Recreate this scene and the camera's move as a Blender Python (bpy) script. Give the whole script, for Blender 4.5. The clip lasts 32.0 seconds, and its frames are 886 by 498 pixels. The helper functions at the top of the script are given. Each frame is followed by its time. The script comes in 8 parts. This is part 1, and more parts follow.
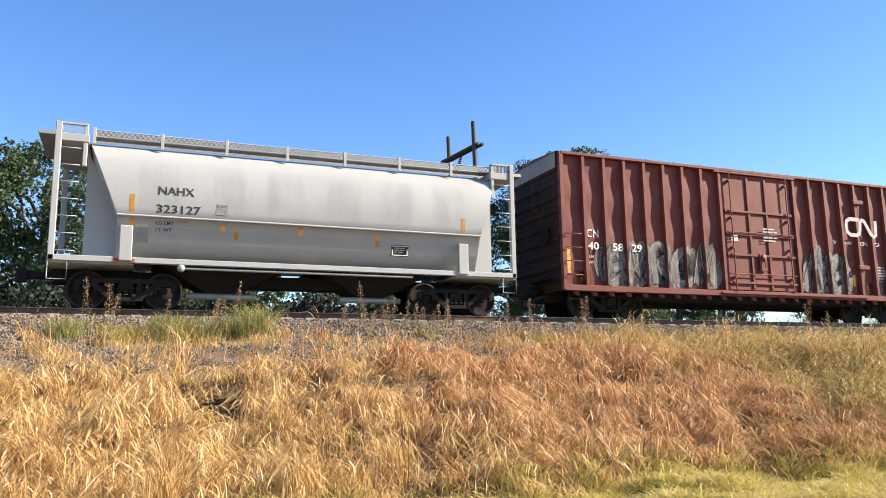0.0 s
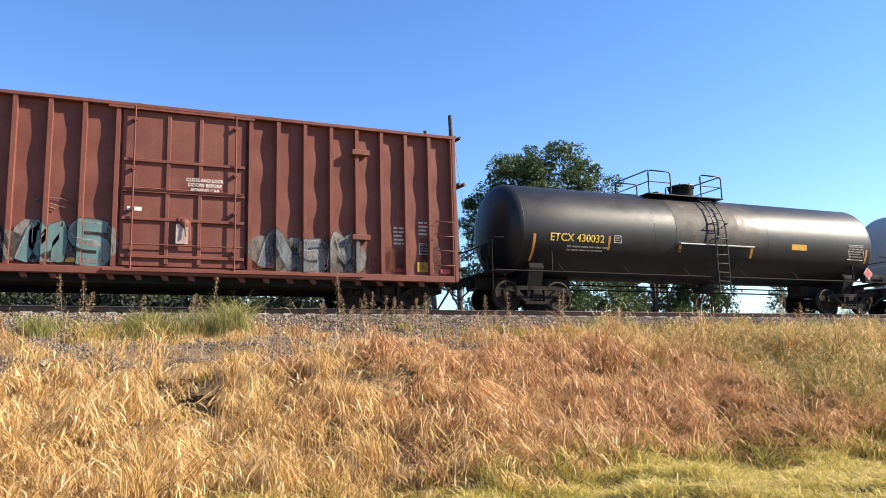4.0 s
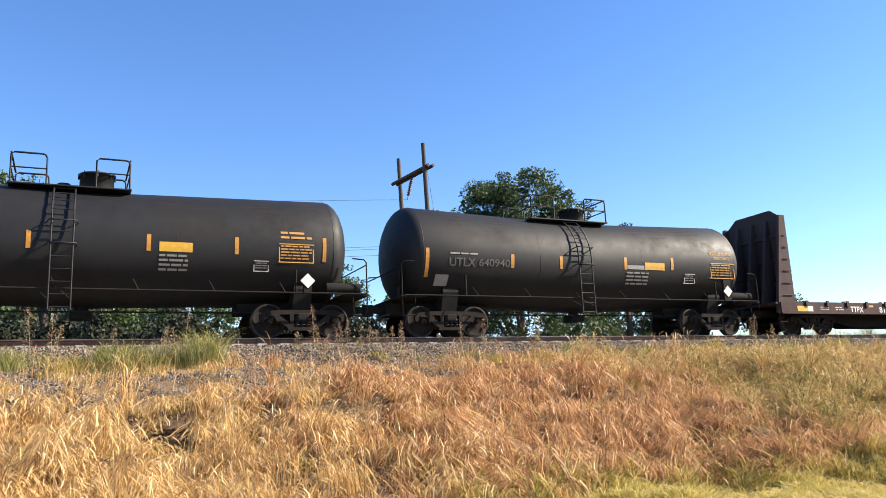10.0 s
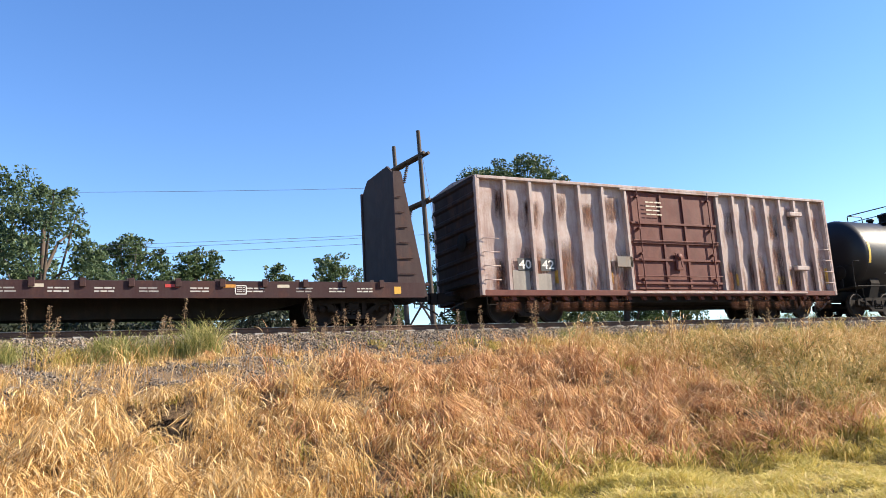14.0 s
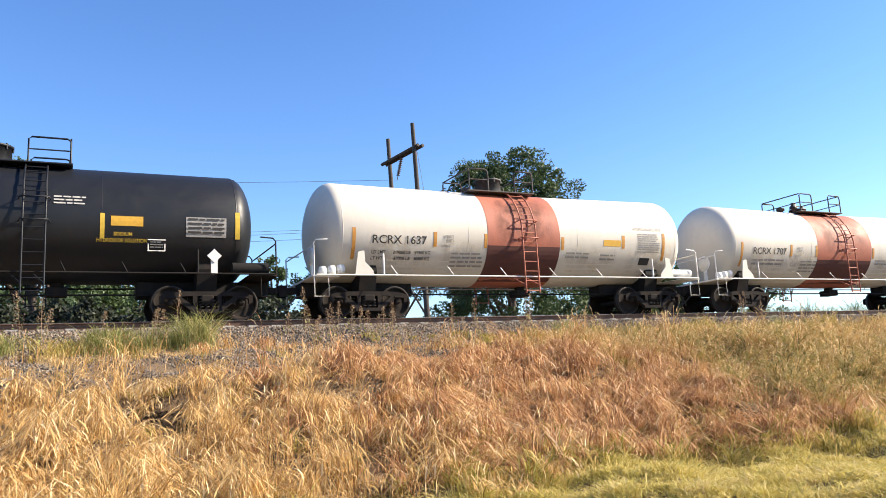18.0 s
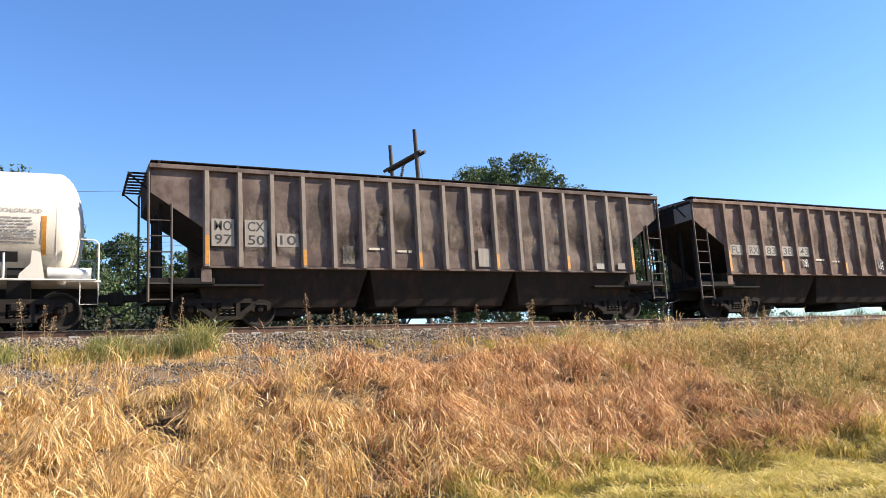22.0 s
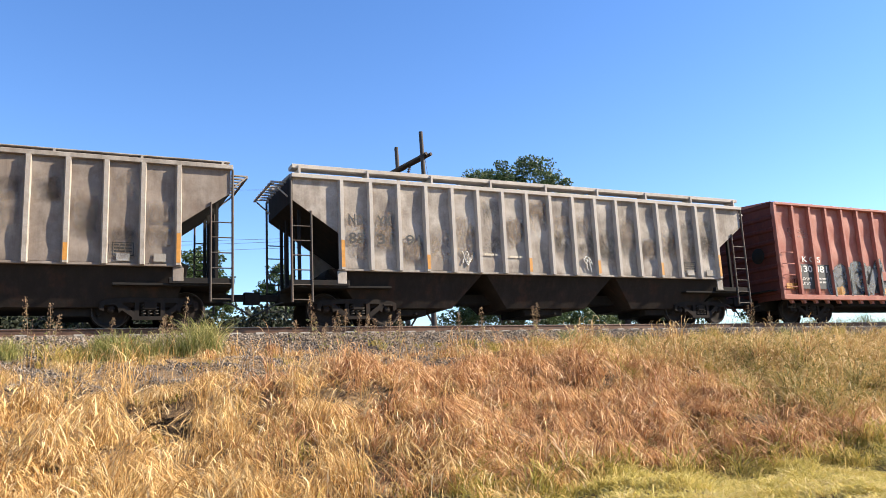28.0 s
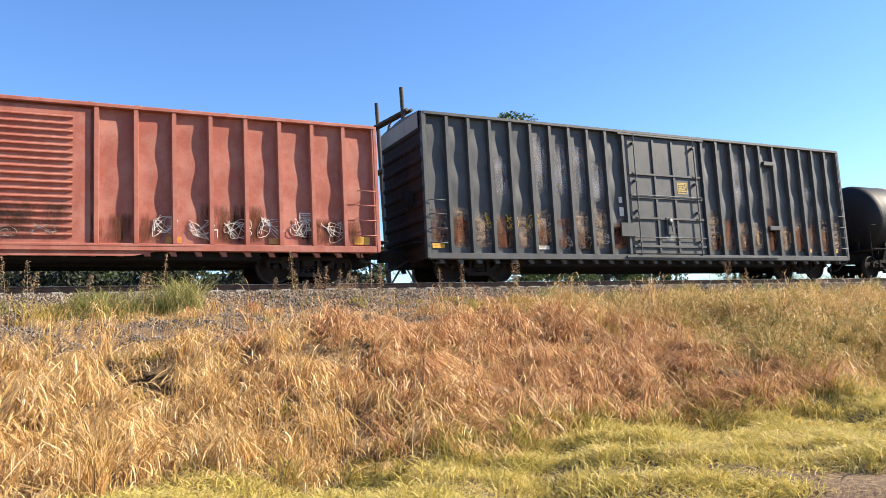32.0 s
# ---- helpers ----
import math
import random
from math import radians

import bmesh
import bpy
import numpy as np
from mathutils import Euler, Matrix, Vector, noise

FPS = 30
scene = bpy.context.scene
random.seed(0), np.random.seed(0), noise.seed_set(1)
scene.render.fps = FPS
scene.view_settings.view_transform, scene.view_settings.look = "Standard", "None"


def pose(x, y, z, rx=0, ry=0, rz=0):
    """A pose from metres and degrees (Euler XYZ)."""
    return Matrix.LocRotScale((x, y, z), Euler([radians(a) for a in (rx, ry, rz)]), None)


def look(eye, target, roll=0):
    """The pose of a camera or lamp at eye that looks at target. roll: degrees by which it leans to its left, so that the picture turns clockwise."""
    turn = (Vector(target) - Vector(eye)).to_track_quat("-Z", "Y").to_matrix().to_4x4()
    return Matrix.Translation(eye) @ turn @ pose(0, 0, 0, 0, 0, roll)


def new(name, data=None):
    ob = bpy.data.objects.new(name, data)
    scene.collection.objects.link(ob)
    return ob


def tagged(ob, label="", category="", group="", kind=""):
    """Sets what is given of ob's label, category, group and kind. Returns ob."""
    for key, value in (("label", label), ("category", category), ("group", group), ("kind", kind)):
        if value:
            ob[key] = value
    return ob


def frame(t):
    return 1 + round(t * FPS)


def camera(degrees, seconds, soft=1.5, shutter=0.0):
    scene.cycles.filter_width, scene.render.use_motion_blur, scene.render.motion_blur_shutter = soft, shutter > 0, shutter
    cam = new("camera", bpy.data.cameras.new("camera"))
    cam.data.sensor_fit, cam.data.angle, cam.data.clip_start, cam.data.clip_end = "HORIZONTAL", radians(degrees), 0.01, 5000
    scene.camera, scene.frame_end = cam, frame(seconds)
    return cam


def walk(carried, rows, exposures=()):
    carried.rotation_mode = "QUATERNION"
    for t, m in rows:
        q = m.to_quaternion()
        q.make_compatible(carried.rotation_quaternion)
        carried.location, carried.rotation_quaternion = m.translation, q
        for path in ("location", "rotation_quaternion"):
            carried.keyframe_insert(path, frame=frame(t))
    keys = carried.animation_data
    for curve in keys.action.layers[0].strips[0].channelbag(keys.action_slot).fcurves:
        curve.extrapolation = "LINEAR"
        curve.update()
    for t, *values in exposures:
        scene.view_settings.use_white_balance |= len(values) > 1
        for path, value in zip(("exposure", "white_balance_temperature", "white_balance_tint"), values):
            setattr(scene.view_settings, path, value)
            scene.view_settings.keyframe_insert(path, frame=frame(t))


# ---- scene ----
# The clip's camera stands in the field beside the track and sways a little. World: the track runs along x, rail top is z = 0.
cam = camera(58.82, 32.0, soft=0.9)
EYE = Vector((0.0, -21.8, -1.95))


def aim(yaw, pitch, roll):
    a, b = radians(yaw), radians(pitch)
    return look(EYE, EYE + Vector((math.sin(a) * math.cos(b), math.cos(a) * math.cos(b), math.sin(b))), roll)


walk(cam, [(t, aim(yaw, pitch, roll)) for t, yaw, pitch, roll in (
    (0, 21.97, 9.74, -0.87), (0.5, 22.34, 9.53, -0.80), (1, 22.33, 9.65, -0.97), (1.5, 22.52, 9.20, -1.07),
    (2, 23.05, 9.12, -1.78), (2.5, 23.00, 9.38, -2.32), (3, 23.23, 9.72, -2.51), (3.5, 23.55, 9.72, -2.02),
    (4, 23.60, 9.29, -1.52), (4.5, 23.58, 9.75, -1.34), (6.5, 25.33, 10.52, -2.17), (7, 25.18, 10.53, -2.06),
    (7.5, 25.15, 10.59, -2.05), (8, 25.44, 11.11, -1.83), (8.5, 25.81, 11.57, -2.00), (9, 25.67, 11.50, -2.24),
    (9.5, 25.62, 11.34, -2.52), (10, 25.55, 11.19, -2.66), (10.5, 25.61, 10.93, -2.90), (11, 25.70, 10.61, -3.11),
    (11.5, 25.85, 10.30, -3.42), (12, 25.90, 10.25, -3.29), (12.5, 25.80, 10.20, -3.33), (13, 25.74, 10.21, -3.29),
    (13.5, 25.76, 10.26, -3.38), (15.5, 25.86, 10.26, -3.13), (16, 25.95, 10.21, -3.13), (16.5, 26.03, 10.03, -3.07),
    (17, 26.08, 9.88, -3.04), (17.5, 26.09, 9.85, -3.18), (18, 26.18, 9.71, -3.26), (18.5, 26.21, 9.70, -3.02),
    (19, 26.16, 9.83, -2.98), (19.5, 26.12, 9.87, -3.20), (20, 26.07, 9.86, -3.22), (20.5, 26.02, 9.99, -3.26),
    (21, 25.84, 9.84, -3.50), (21.5, 25.89, 10.11, -3.35), (22, 26.02, 10.17, -3.46), (22.5, 26.06, 10.18, -3.38),
    (23, 26.04, 10.27, -3.41), (23.5, 25.98, 10.35, -3.37), (24, 25.88, 10.38, -3.31), (24.5, 25.78, 10.41, -3.24),
    (25, 25.71, 10.36, -2.99), (25.5, 25.87, 10.41, -2.55), (27.5, 25.79, 10.22, -2.94), (28, 25.66, 10.36, -2.78),
    (28.5, 25.04, 11.30, -1.06), (29, 26.72, 9.34, -0.76), (29.5, 26.60, 9.37, -1.68), (30, 26.68, 7.68, -2.63),
    (30.5, 27.00, 7.38, -2.19), (31, 27.22, 7.10, -2.42), (31.5, 26.81, 7.25, -2.41), (32, 26.92, 7.17, -2.98),)])


def travelled(t):
    """Metres that the train has gone to the left after t seconds."""
    u = (t - 16) / 16
    return 135.0296 * (u + 1) - 0.8997 * (u ** 2 - 1) + 0.6164 * (u ** 3 + 1) - 0.4202 * (u ** 4 - 1)


# ---- light ----
SUN_DIR = Vector((2.5, -1.0, 1.65)).normalized()
world = bpy.data.worlds.new("world")
scene.world = world
world.use_nodes = True
wn = world.node_tree
sky = wn.nodes.new("ShaderNodeTexSky")
sky.sky_type = "NISHITA"
sky.sun_disc = False
sky.sun_elevation = math.asin(SUN_DIR.z)
sky.sun_rotation = math.atan2(SUN_DIR.x, SUN_DIR.y)
sky.air_density, sky.dust_density, sky.ozone_density = 1.0, 0.1, 3.0
wn.nodes["Background"].inputs["Strength"].default_value = 0.095
tone = wn.nodes.new("ShaderNodeHueSaturation")
tone.inputs["Hue"].default_value, tone.inputs["Saturation"].default_value = 0.51, 1.2
wn.links.new(sky.outputs["Color"], tone.inputs["Color"])
wn.links.new(tone.outputs["Color"], wn.nodes["Background"].inputs["Color"])
sun = new("sun", bpy.data.lights.new("sun", "SUN"))
sun.data.energy, sun.data.angle, sun.data.color = 5.0, radians(0.53), (1.0, 0.88, 0.71)
sun.matrix_world = look((60, -60, 60), Vector((60, -60, 60)) - SUN_DIR)
scene.view_settings.exposure = 1.45


# ---- materials ----
def nodes_of(name):
    m = bpy.data.materials.new(name)
    m.use_nodes = True
    return m, m.node_tree, m.node_tree.nodes["Principled BSDF"]


def noise_tex(nt, scale, detail=4.0, stretch=(1, 1, 1), rough=0.6, space="Object"):
    co = nt.nodes.new("ShaderNodeTexCoord")
    mp = nt.nodes.new("ShaderNodeMapping")
    mp.inputs["Scale"].default_value = stretch
    tx = nt.nodes.new("ShaderNodeTexNoise")
    tx.inputs["Scale"].default_value, tx.inputs["Detail"].default_value = scale, detail
    tx.inputs["Roughness"].default_value = rough
    nt.links.new(co.outputs[space], mp.inputs["Vector"])
    nt.links.new(mp.outputs["Vector"], tx.inputs["Vector"])
    return tx.outputs["Fac"]


def ramp(nt, fac, lo, hi, c0=(0, 0, 0, 1), c1=(1, 1, 1, 1)):
    r = nt.nodes.new("ShaderNodeValToRGB")
    r.color_ramp.elements[0].position, r.color_ramp.elements[1].position = lo, hi
    r.color_ramp.elements[0].color, r.color_ramp.elements[1].color = c0, c1
    nt.links.new(fac, r.inputs["Fac"])
    return r.outputs["Color"]


def mix(nt, fac, a, b, mode="MIX"):
    m = nt.nodes.new("ShaderNodeMix")
    m.data_type, m.blend_type = "RGBA", mode
    for sock, val in ((m.inputs["Factor"], fac), (m.inputs["A"], a), (m.inputs["B"], b)):
        if isinstance(val, (int, float)):
            sock.default_value = val
        elif isinstance(val, tuple):
            sock.default_value = (*val[:3], 1)
        else:
            nt.links.new(val, sock)
    return m.outputs["Result"]


def bump(nt, bsdf, fac, strength, distance):
    b = nt.nodes.new("ShaderNodeBump")
    b.inputs["Strength"].default_value, b.inputs["Distance"].default_value = strength, distance
    nt.links.new(fac, b.inputs["Height"])
    nt.links.new(b.outputs["Normal"], bsdf.inputs["Normal"])


def paint(name, rgb, rough=0.5, dirt=(0.08, 0.065, 0.05), streak=0.35, rust=0.0, blotch=0.3, metal=0.0, coat=0.0, seed=0.0, dust=None, spec=0.35, grain=0.09):
    """Weathered paint on steel: blotches, vertical streaks of dirt, rust patches."""
    m, nt, b = nodes_of(name)
    lo = tuple(c * 0.72 for c in rgb)
    hi = tuple(min(1, c * 1.12) for c in rgb)
    col = mix(nt, ramp(nt, noise_tex(nt, 0.55 + seed, 5), 0.35, 0.7), mix(nt, blotch, rgb, lo), mix(nt, blotch, rgb, hi))
    st = ramp(nt, noise_tex(nt, 1.0, 5, (5.5 + seed, 5.5, 0.5), 0.7), 0.45, 0.78)
    sf = nt.nodes.new("ShaderNodeMath")
    sf.operation, sf.inputs[1].default_value = "MULTIPLY", streak
    nt.links.new(st, sf.inputs[0])
    col = mix(nt, sf.outputs[0], col, dirt)
    if rust:
        rf = nt.nodes.new("ShaderNodeMath")
        rf.operation, rf.inputs[1].default_value = "MULTIPLY", rust
        nt.links.new(ramp(nt, noise_tex(nt, 1.6, 7, (1, 1, 0.6), 0.75), 0.53, 0.63), rf.inputs[0])
        col = mix(nt, rf.outputs[0], col, (0.17, 0.065, 0.03))
    if dust:
        df = nt.nodes.new("ShaderNodeMath")
        df.operation, df.inputs[1].default_value = "MULTIPLY", dust[1]
        nt.links.new(ramp(nt, noise_tex(nt, 1.7 + seed, 6, (1, 1, 0.8), 0.65), 0.42, 0.66), df.inputs[0])
        col = mix(nt, df.outputs[0], col, dust[0])
    b.inputs["Specular IOR Level"].default_value = spec
    fine = noise_tex(nt, 22, 4)
    col = mix(nt, grain, col, ramp(nt, fine, 0.3, 0.75), "OVERLAY")
    nt.links.new(col, b.inputs["Base Color"])
    rr = nt.nodes.new("ShaderNodeMapRange")
    rr.inputs["To Min"].default_value, rr.inputs["To Max"].default_value = max(0.05, rough - 0.1), min(1, rough + 0.18)
    nt.links.new(noise_tex(nt, 3, 4), rr.inputs["Value"])
    nt.links.new(rr.outputs["Result"], b.inputs["Roughness"])
    b.inputs["Metallic"].default_value = metal
    b.inputs["Coat Weight"].default_value = coat
    bump(nt, b, noise_tex(nt, 9, 5), 0.12, 0.012)
    return m


def flaked(m, scale, lo, hi, most=0.9):
    """Lets a coat of spray paint wear through in flecks and vertical runs."""
    nt = m.node_tree
    a = ramp(nt, noise_tex(nt, scale, 8, (1, 1, 0.55), 0.75), lo, hi)
    k = nt.nodes.new("ShaderNodeMath")
    k.operation, k.inputs[1].default_value = "MULTIPLY", most
    nt.links.new(a, k.inputs[0])
    nt.links.new(k.outputs[0], nt.nodes["Principled BSDF"].inputs["Alpha"])
    return m


def plain(name, rgb, rough=0.6, var=0.15, scale=8.0, metal=0.0):
    m, nt, b = nodes_of(name)
    col = mix(nt, ramp(nt, noise_tex(nt, scale, 5), 0.3, 0.72), tuple(c * (1 - var) for c in rgb), tuple(min(1, c * (1 + var)) for c in rgb))
    nt.links.new(col, b.inputs["Base Color"])
    b.inputs["Roughness"].default_value, b.inputs["Metallic"].default_value = rough, metal
    bump(nt, b, noise_tex(nt, scale * 3, 4), 0.15, 0.01)
    return m


def blades(name, stops, rough=0.75, trans=0.25, patch=0.5, patch_scale=2.2):
    """Plant matter: a colour for each blade or leaf out of a ramp, shifted in patches."""
    m, nt, b = nodes_of(name)
    geo = nt.nodes.new("ShaderNodeNewGeometry")
    r = nt.nodes.new("ShaderNodeValToRGB")
    els = r.color_ramp.elements
    while len(els) < len(stops):
        els.new(0.5)
    for e, (p, c) in zip(els, stops):
        e.position, e.color = p, (*c, 1)
    f = nt.nodes.new("ShaderNodeMath")
    f.operation, f.inputs[1].default_value = "MULTIPLY_ADD", 1 - patch
    g = nt.nodes.new("ShaderNodeMath")
    g.operation, g.inputs[1].default_value = "MULTIPLY_ADD", 2 * patch
    g.inputs[2].default_value = -0.5 * patch
    nt.links.new(noise_tex(nt, patch_scale, 3), g.inputs[0])
    nt.links.new(geo.outputs["Random Per Island"], f.inputs[0])
    nt.links.new(g.outputs[0], f.inputs[2])
    nt.links.new(f.outputs[0], r.inputs["Fac"])
    nt.links.new(r.outputs["Color"], b.inputs["Base Color"])
    b.inputs["Roughness"].default_value = rough
    b.inputs["Specular IOR Level"].default_value = 0.25
    if trans:
        t = nt.nodes.new("ShaderNodeBsdfTranslucent")
        nt.links.new(r.outputs["Color"], t.inputs["Color"])
        ms = nt.nodes.new("ShaderNodeMixShader")
        ms.inputs["Fac"].default_value = trans
        out = nt.nodes["Material Output"]
        nt.links.new(b.outputs["BSDF"], ms.inputs[1])
        nt.links.new(t.outputs["BSDF"], ms.inputs[2])
        nt.links.new(ms.outputs["Shader"], out.inputs["Surface"])
    return m


def stain(name, rgb, strength, scale=2.5, stretch=(1, 1, 0.6)):
    """A soft-edged stain on a thin film: ragged, fading out towards its border."""
    m, nt, b = nodes_of(name)
    co = nt.nodes.new("ShaderNodeTexCoord")
    sep = nt.nodes.new("ShaderNodeSeparateXYZ")
    nt.links.new(co.outputs["Generated"], sep.inputs[0])

    def calc(op, a, c):
        n = nt.nodes.new("ShaderNodeMath")
        n.operation = op
        for i, v in enumerate((a, c)):
            if isinstance(v, (int, float)):
                n.inputs[i].default_value = v
            else:
                nt.links.new(v, n.inputs[i])
        return n.outputs[0]
    fx, fz = (calc("MULTIPLY", calc("MULTIPLY", sep.outputs[k], calc("SUBTRACT", 1.0, sep.outputs[k])), 4.0) for k in ("X", "Z"))
    fade = calc("MULTIPLY", calc("MINIMUM", calc("MULTIPLY", fx, 1.8), 1.0), calc("MINIMUM", calc("MULTIPLY", fz, 1.3), 1.0))
    patch = ramp(nt, noise_tex(nt, scale, 8, stretch, 0.72), 0.4, 0.68)
    nt.links.new(calc("MULTIPLY", calc("MULTIPLY", patch, fade), strength), b.inputs["Alpha"])
    col = mix(nt, ramp(nt, noise_tex(nt, scale * 3, 5), 0.35, 0.65), tuple(c * 0.6 for c in rgb), tuple(c * 1.3 for c in rgb))
    nt.links.new(col, b.inputs["Base Color"])
    b.inputs["Roughness"].default_value, b.inputs["Specular IOR Level"].default_value = 0.8, 0.15
    return m


def earth(name):
    """Bare soil, litter and gravel under the plants."""
    m, nt, b = nodes_of(name)
    big = ramp(nt, noise_tex(nt, 0.5, 5), 0.38, 0.62)
    col = mix(nt, big, (0.085, 0.049, 0.024), (0.19, 0.115, 0.052))
    col = mix(nt, ramp(nt, noise_tex(nt, 14, 6), 0.45, 0.6), col, (0.24, 0.155, 0.075))
    col = mix(nt, ramp(nt, noise_tex(nt, 60, 3), 0.5, 0.66), col, (0.035, 0.028, 0.022))
    nt.links.new(col, b.inputs["Base Color"])
    b.inputs["Roughness"].default_value = 0.95
    bump(nt, b, noise_tex(nt, 18, 6), 0.6, 0.05)
    return m


def stones(name):
    m, nt, b = nodes_of(name)
    geo = nt.nodes.new("ShaderNodeNewGeometry")
    col = ramp(nt, geo.outputs["Random Per Island"], 0.0, 1.0, (0.042, 0.034, 0.027, 1), (0.3, 0.24, 0.182, 1))
    col = mix(nt, 0.3, col, ramp(nt, noise_tex(nt, 30, 4), 0.3, 0.7), "OVERLAY")
    nt.links.new(col, b.inputs["Base Color"])
    b.inputs["Roughness"].default_value = 0.85
    return m


EARTH = earth("earth")
STONE = stones("ballast_stone")
CONCRETE = plain("tie_concrete", (0.34, 0.311, 0.274), 0.9, 0.25, 5)
RAIL = plain("rail_rust", (0.0962, 0.0518, 0.0333), 0.6, 0.3, 6, 0.4)
RAIL_TOP = plain("rail_worn_steel", (0.4, 0.38, 0.36), 0.3, 0.1, 6, 1.0)
UNDER = paint("underframe_grime", (0.016, 0.015, 0.0145), 0.9, (0.036, 0.031, 0.027), 0.3, 0.05, spec=0.15)
LADDER = paint("ladder_iron", (0.06, 0.05, 0.044), 0.7, (0.16, 0.13, 0.1), 0.4, 0.2)
TRUCK = paint("truck_casting", (0.02, 0.017, 0.0155), 0.9, (0.044, 0.035, 0.029), 0.4, 0.08, spec=0.1)
WHEEL = paint("wheel_steel", (0.02, 0.017, 0.0155), 0.9, (0.05, 0.039, 0.032), 0.3, 0.08, spec=0.12)
TREAD = plain("wheel_tread", (0.05, 0.044, 0.04), 0.6, 0.15, 20, 0.5)
SPRING = plain("spring_steel", (0.03, 0.026, 0.022), 0.8, 0.2, 20)
BROWN = paint("boxcar_brown", (0.165, 0.045, 0.034), 0.6, (0.085, 0.036, 0.028), 0.4, 0.12, 0.6, spec=0.25, dust=((0.21, 0.078, 0.058), 0.35))
BROWN2 = paint("boxcar_brown_faded", (0.148, 0.046, 0.033), 0.62, (0.075, 0.034, 0.026), 0.4, 0.12, 0.6, seed=0.21, spec=0.25, dust=((0.185, 0.076, 0.054), 0.4))
RED = paint("boxcar_red", (0.32, 0.102, 0.072), 0.6, (0.2, 0.074, 0.056), 0.3, 0.1, 0.45, seed=0.13, spec=0.25, dust=((0.4, 0.2, 0.155), 0.55))
DARKGREY = paint("boxcar_charcoal", (0.042, 0.047, 0.051), 0.45, (0.085, 0.08, 0.074), 0.4, 0.12, 0.6, seed=0.08, dust=((0.085, 0.088, 0.09), 0.5))
ROSE = paint("boxcar_chalky_pink", (0.42, 0.355, 0.33), 0.7, (0.16, 0.065, 0.045), 0.6, 0.35, 0.6, seed=0.3, spec=0.2, dust=((0.24, 0.12, 0.09), 0.4))
DOORRED = paint("door_dull_red", (0.11, 0.032, 0.026), 0.6, (0.05, 0.026, 0.022), 0.45, 0.15, 0.7, spec=0.2, dust=((0.16, 0.065, 0.05), 0.45))
HOPGREY = paint("hopper_light_grey", (0.36, 0.365, 0.355), 0.5, (0.25, 0.235, 0.205), 0.14, 0.0, 0.25, spec=0.25, grain=0.03)
HOPBROWN = paint("hopper_brown_grime", (0.09, 0.066, 0.058), 0.75, (0.048, 0.036, 0.031), 0.7, 0.12, 0.8, dust=((0.19, 0.147, 0.127), 0.75), spec=0.2)
HOPBROWN2 = paint("hopper_brown_grime_red", (0.132, 0.085, 0.067), 0.75, (0.058, 0.038, 0.031), 0.65, 0.15, 0.8, seed=0.17, dust=((0.25, 0.18, 0.145), 0.7), spec=0.2)
HOPTAN = paint("hopper_tan_grey", (0.2, 0.16, 0.13), 0.75, (0.085, 0.064, 0.05), 0.7, 0.1, 0.9, dust=((0.29, 0.25, 0.215), 0.6))
HOPRIB = paint("hopper_rib_pale", (0.42, 0.385, 0.345), 0.7, (0.18, 0.14, 0.12), 0.35, 0.05, 0.6, spec=0.2)
HOPPALE = paint("hopper_pale_grey", (0.27, 0.235, 0.2), 0.75, (0.1, 0.075, 0.06), 0.65, 0.1, 0.9, seed=0.11, dust=((0.43, 0.395, 0.355), 0.65), spec=0.2)
BLACK = paint("tank_black", (0.0095, 0.0105, 0.013), 0.42, (0.017, 0.017, 0.018), 0.25, 0.0, 0.5, spec=0.34)
BLACK2 = paint("tank_black_dusty", (0.0105, 0.0108, 0.012), 0.56, (0.0155, 0.0158, 0.0168), 0.3, 0.02, 0.6, seed=0.2, spec=0.3, dust=((0.0128, 0.013, 0.0142), 0.4))
WHITE = paint("tank_white", (0.57, 0.53, 0.46), 0.5, (0.43, 0.35, 0.25), 0.2, 0.0, 0.35, spec=0.3, grain=0.03)
WHITECOOL = paint("tank_white_cool", (0.43, 0.425, 0.41), 0.5, (0.3, 0.26, 0.21), 0.22, 0.0, 0.35, spec=0.3, grain=0.03, seed=0.12)
BANDDARK = paint("band_dark_lower", (0.085, 0.077, 0.073), 0.75, (0.13, 0.112, 0.098), 0.5, 0.0, 0.7)
BANDLOWRED = paint("band_dark_red", (0.0962, 0.0333, 0.0266), 0.7, (0.0518, 0.0296, 0.0259), 0.4, 0.0, 0.6)
BANDRED = paint("band_salmon_red", (0.37, 0.118, 0.0703), 0.6, (0.163, 0.074, 0.0592), 0.35, 0.0, 0.4)
BANDGREY = paint("band_grimy_grey", (0.192, 0.17, 0.148), 0.65, (0.222, 0.133, 0.074), 0.5, 0.1, 0.8, dust=((0.266, 0.148, 0.074), 0.45))
FLATBROWN = paint("flatcar_brown", (0.042, 0.02, 0.021), 0.7, (0.06, 0.043, 0.04), 0.5, 0.15, seed=0.19, spec=0.2)
FLATPOST = paint("bulkhead_post_brown", (0.05, 0.032, 0.032), 0.75, (0.075, 0.055, 0.05), 0.5, 0.15, spec=0.2)
BULKHEAD = paint("bulkhead_brown_black", (0.042, 0.033, 0.034), 0.75, (0.06, 0.047, 0.044), 0.5, 0.12, spec=0.2)
PALEBAR = plain("white_paint", (0.62, 0.6, 0.56), 0.6, 0.1, 6)
GALV = plain("galvanised_steel", (0.311, 0.311, 0.296), 0.5, 0.12, 10, 0.3)
YELLOW = plain("reflector_yellow", (0.555, 0.311, 0.0296), 0.5, 0.12, 10)
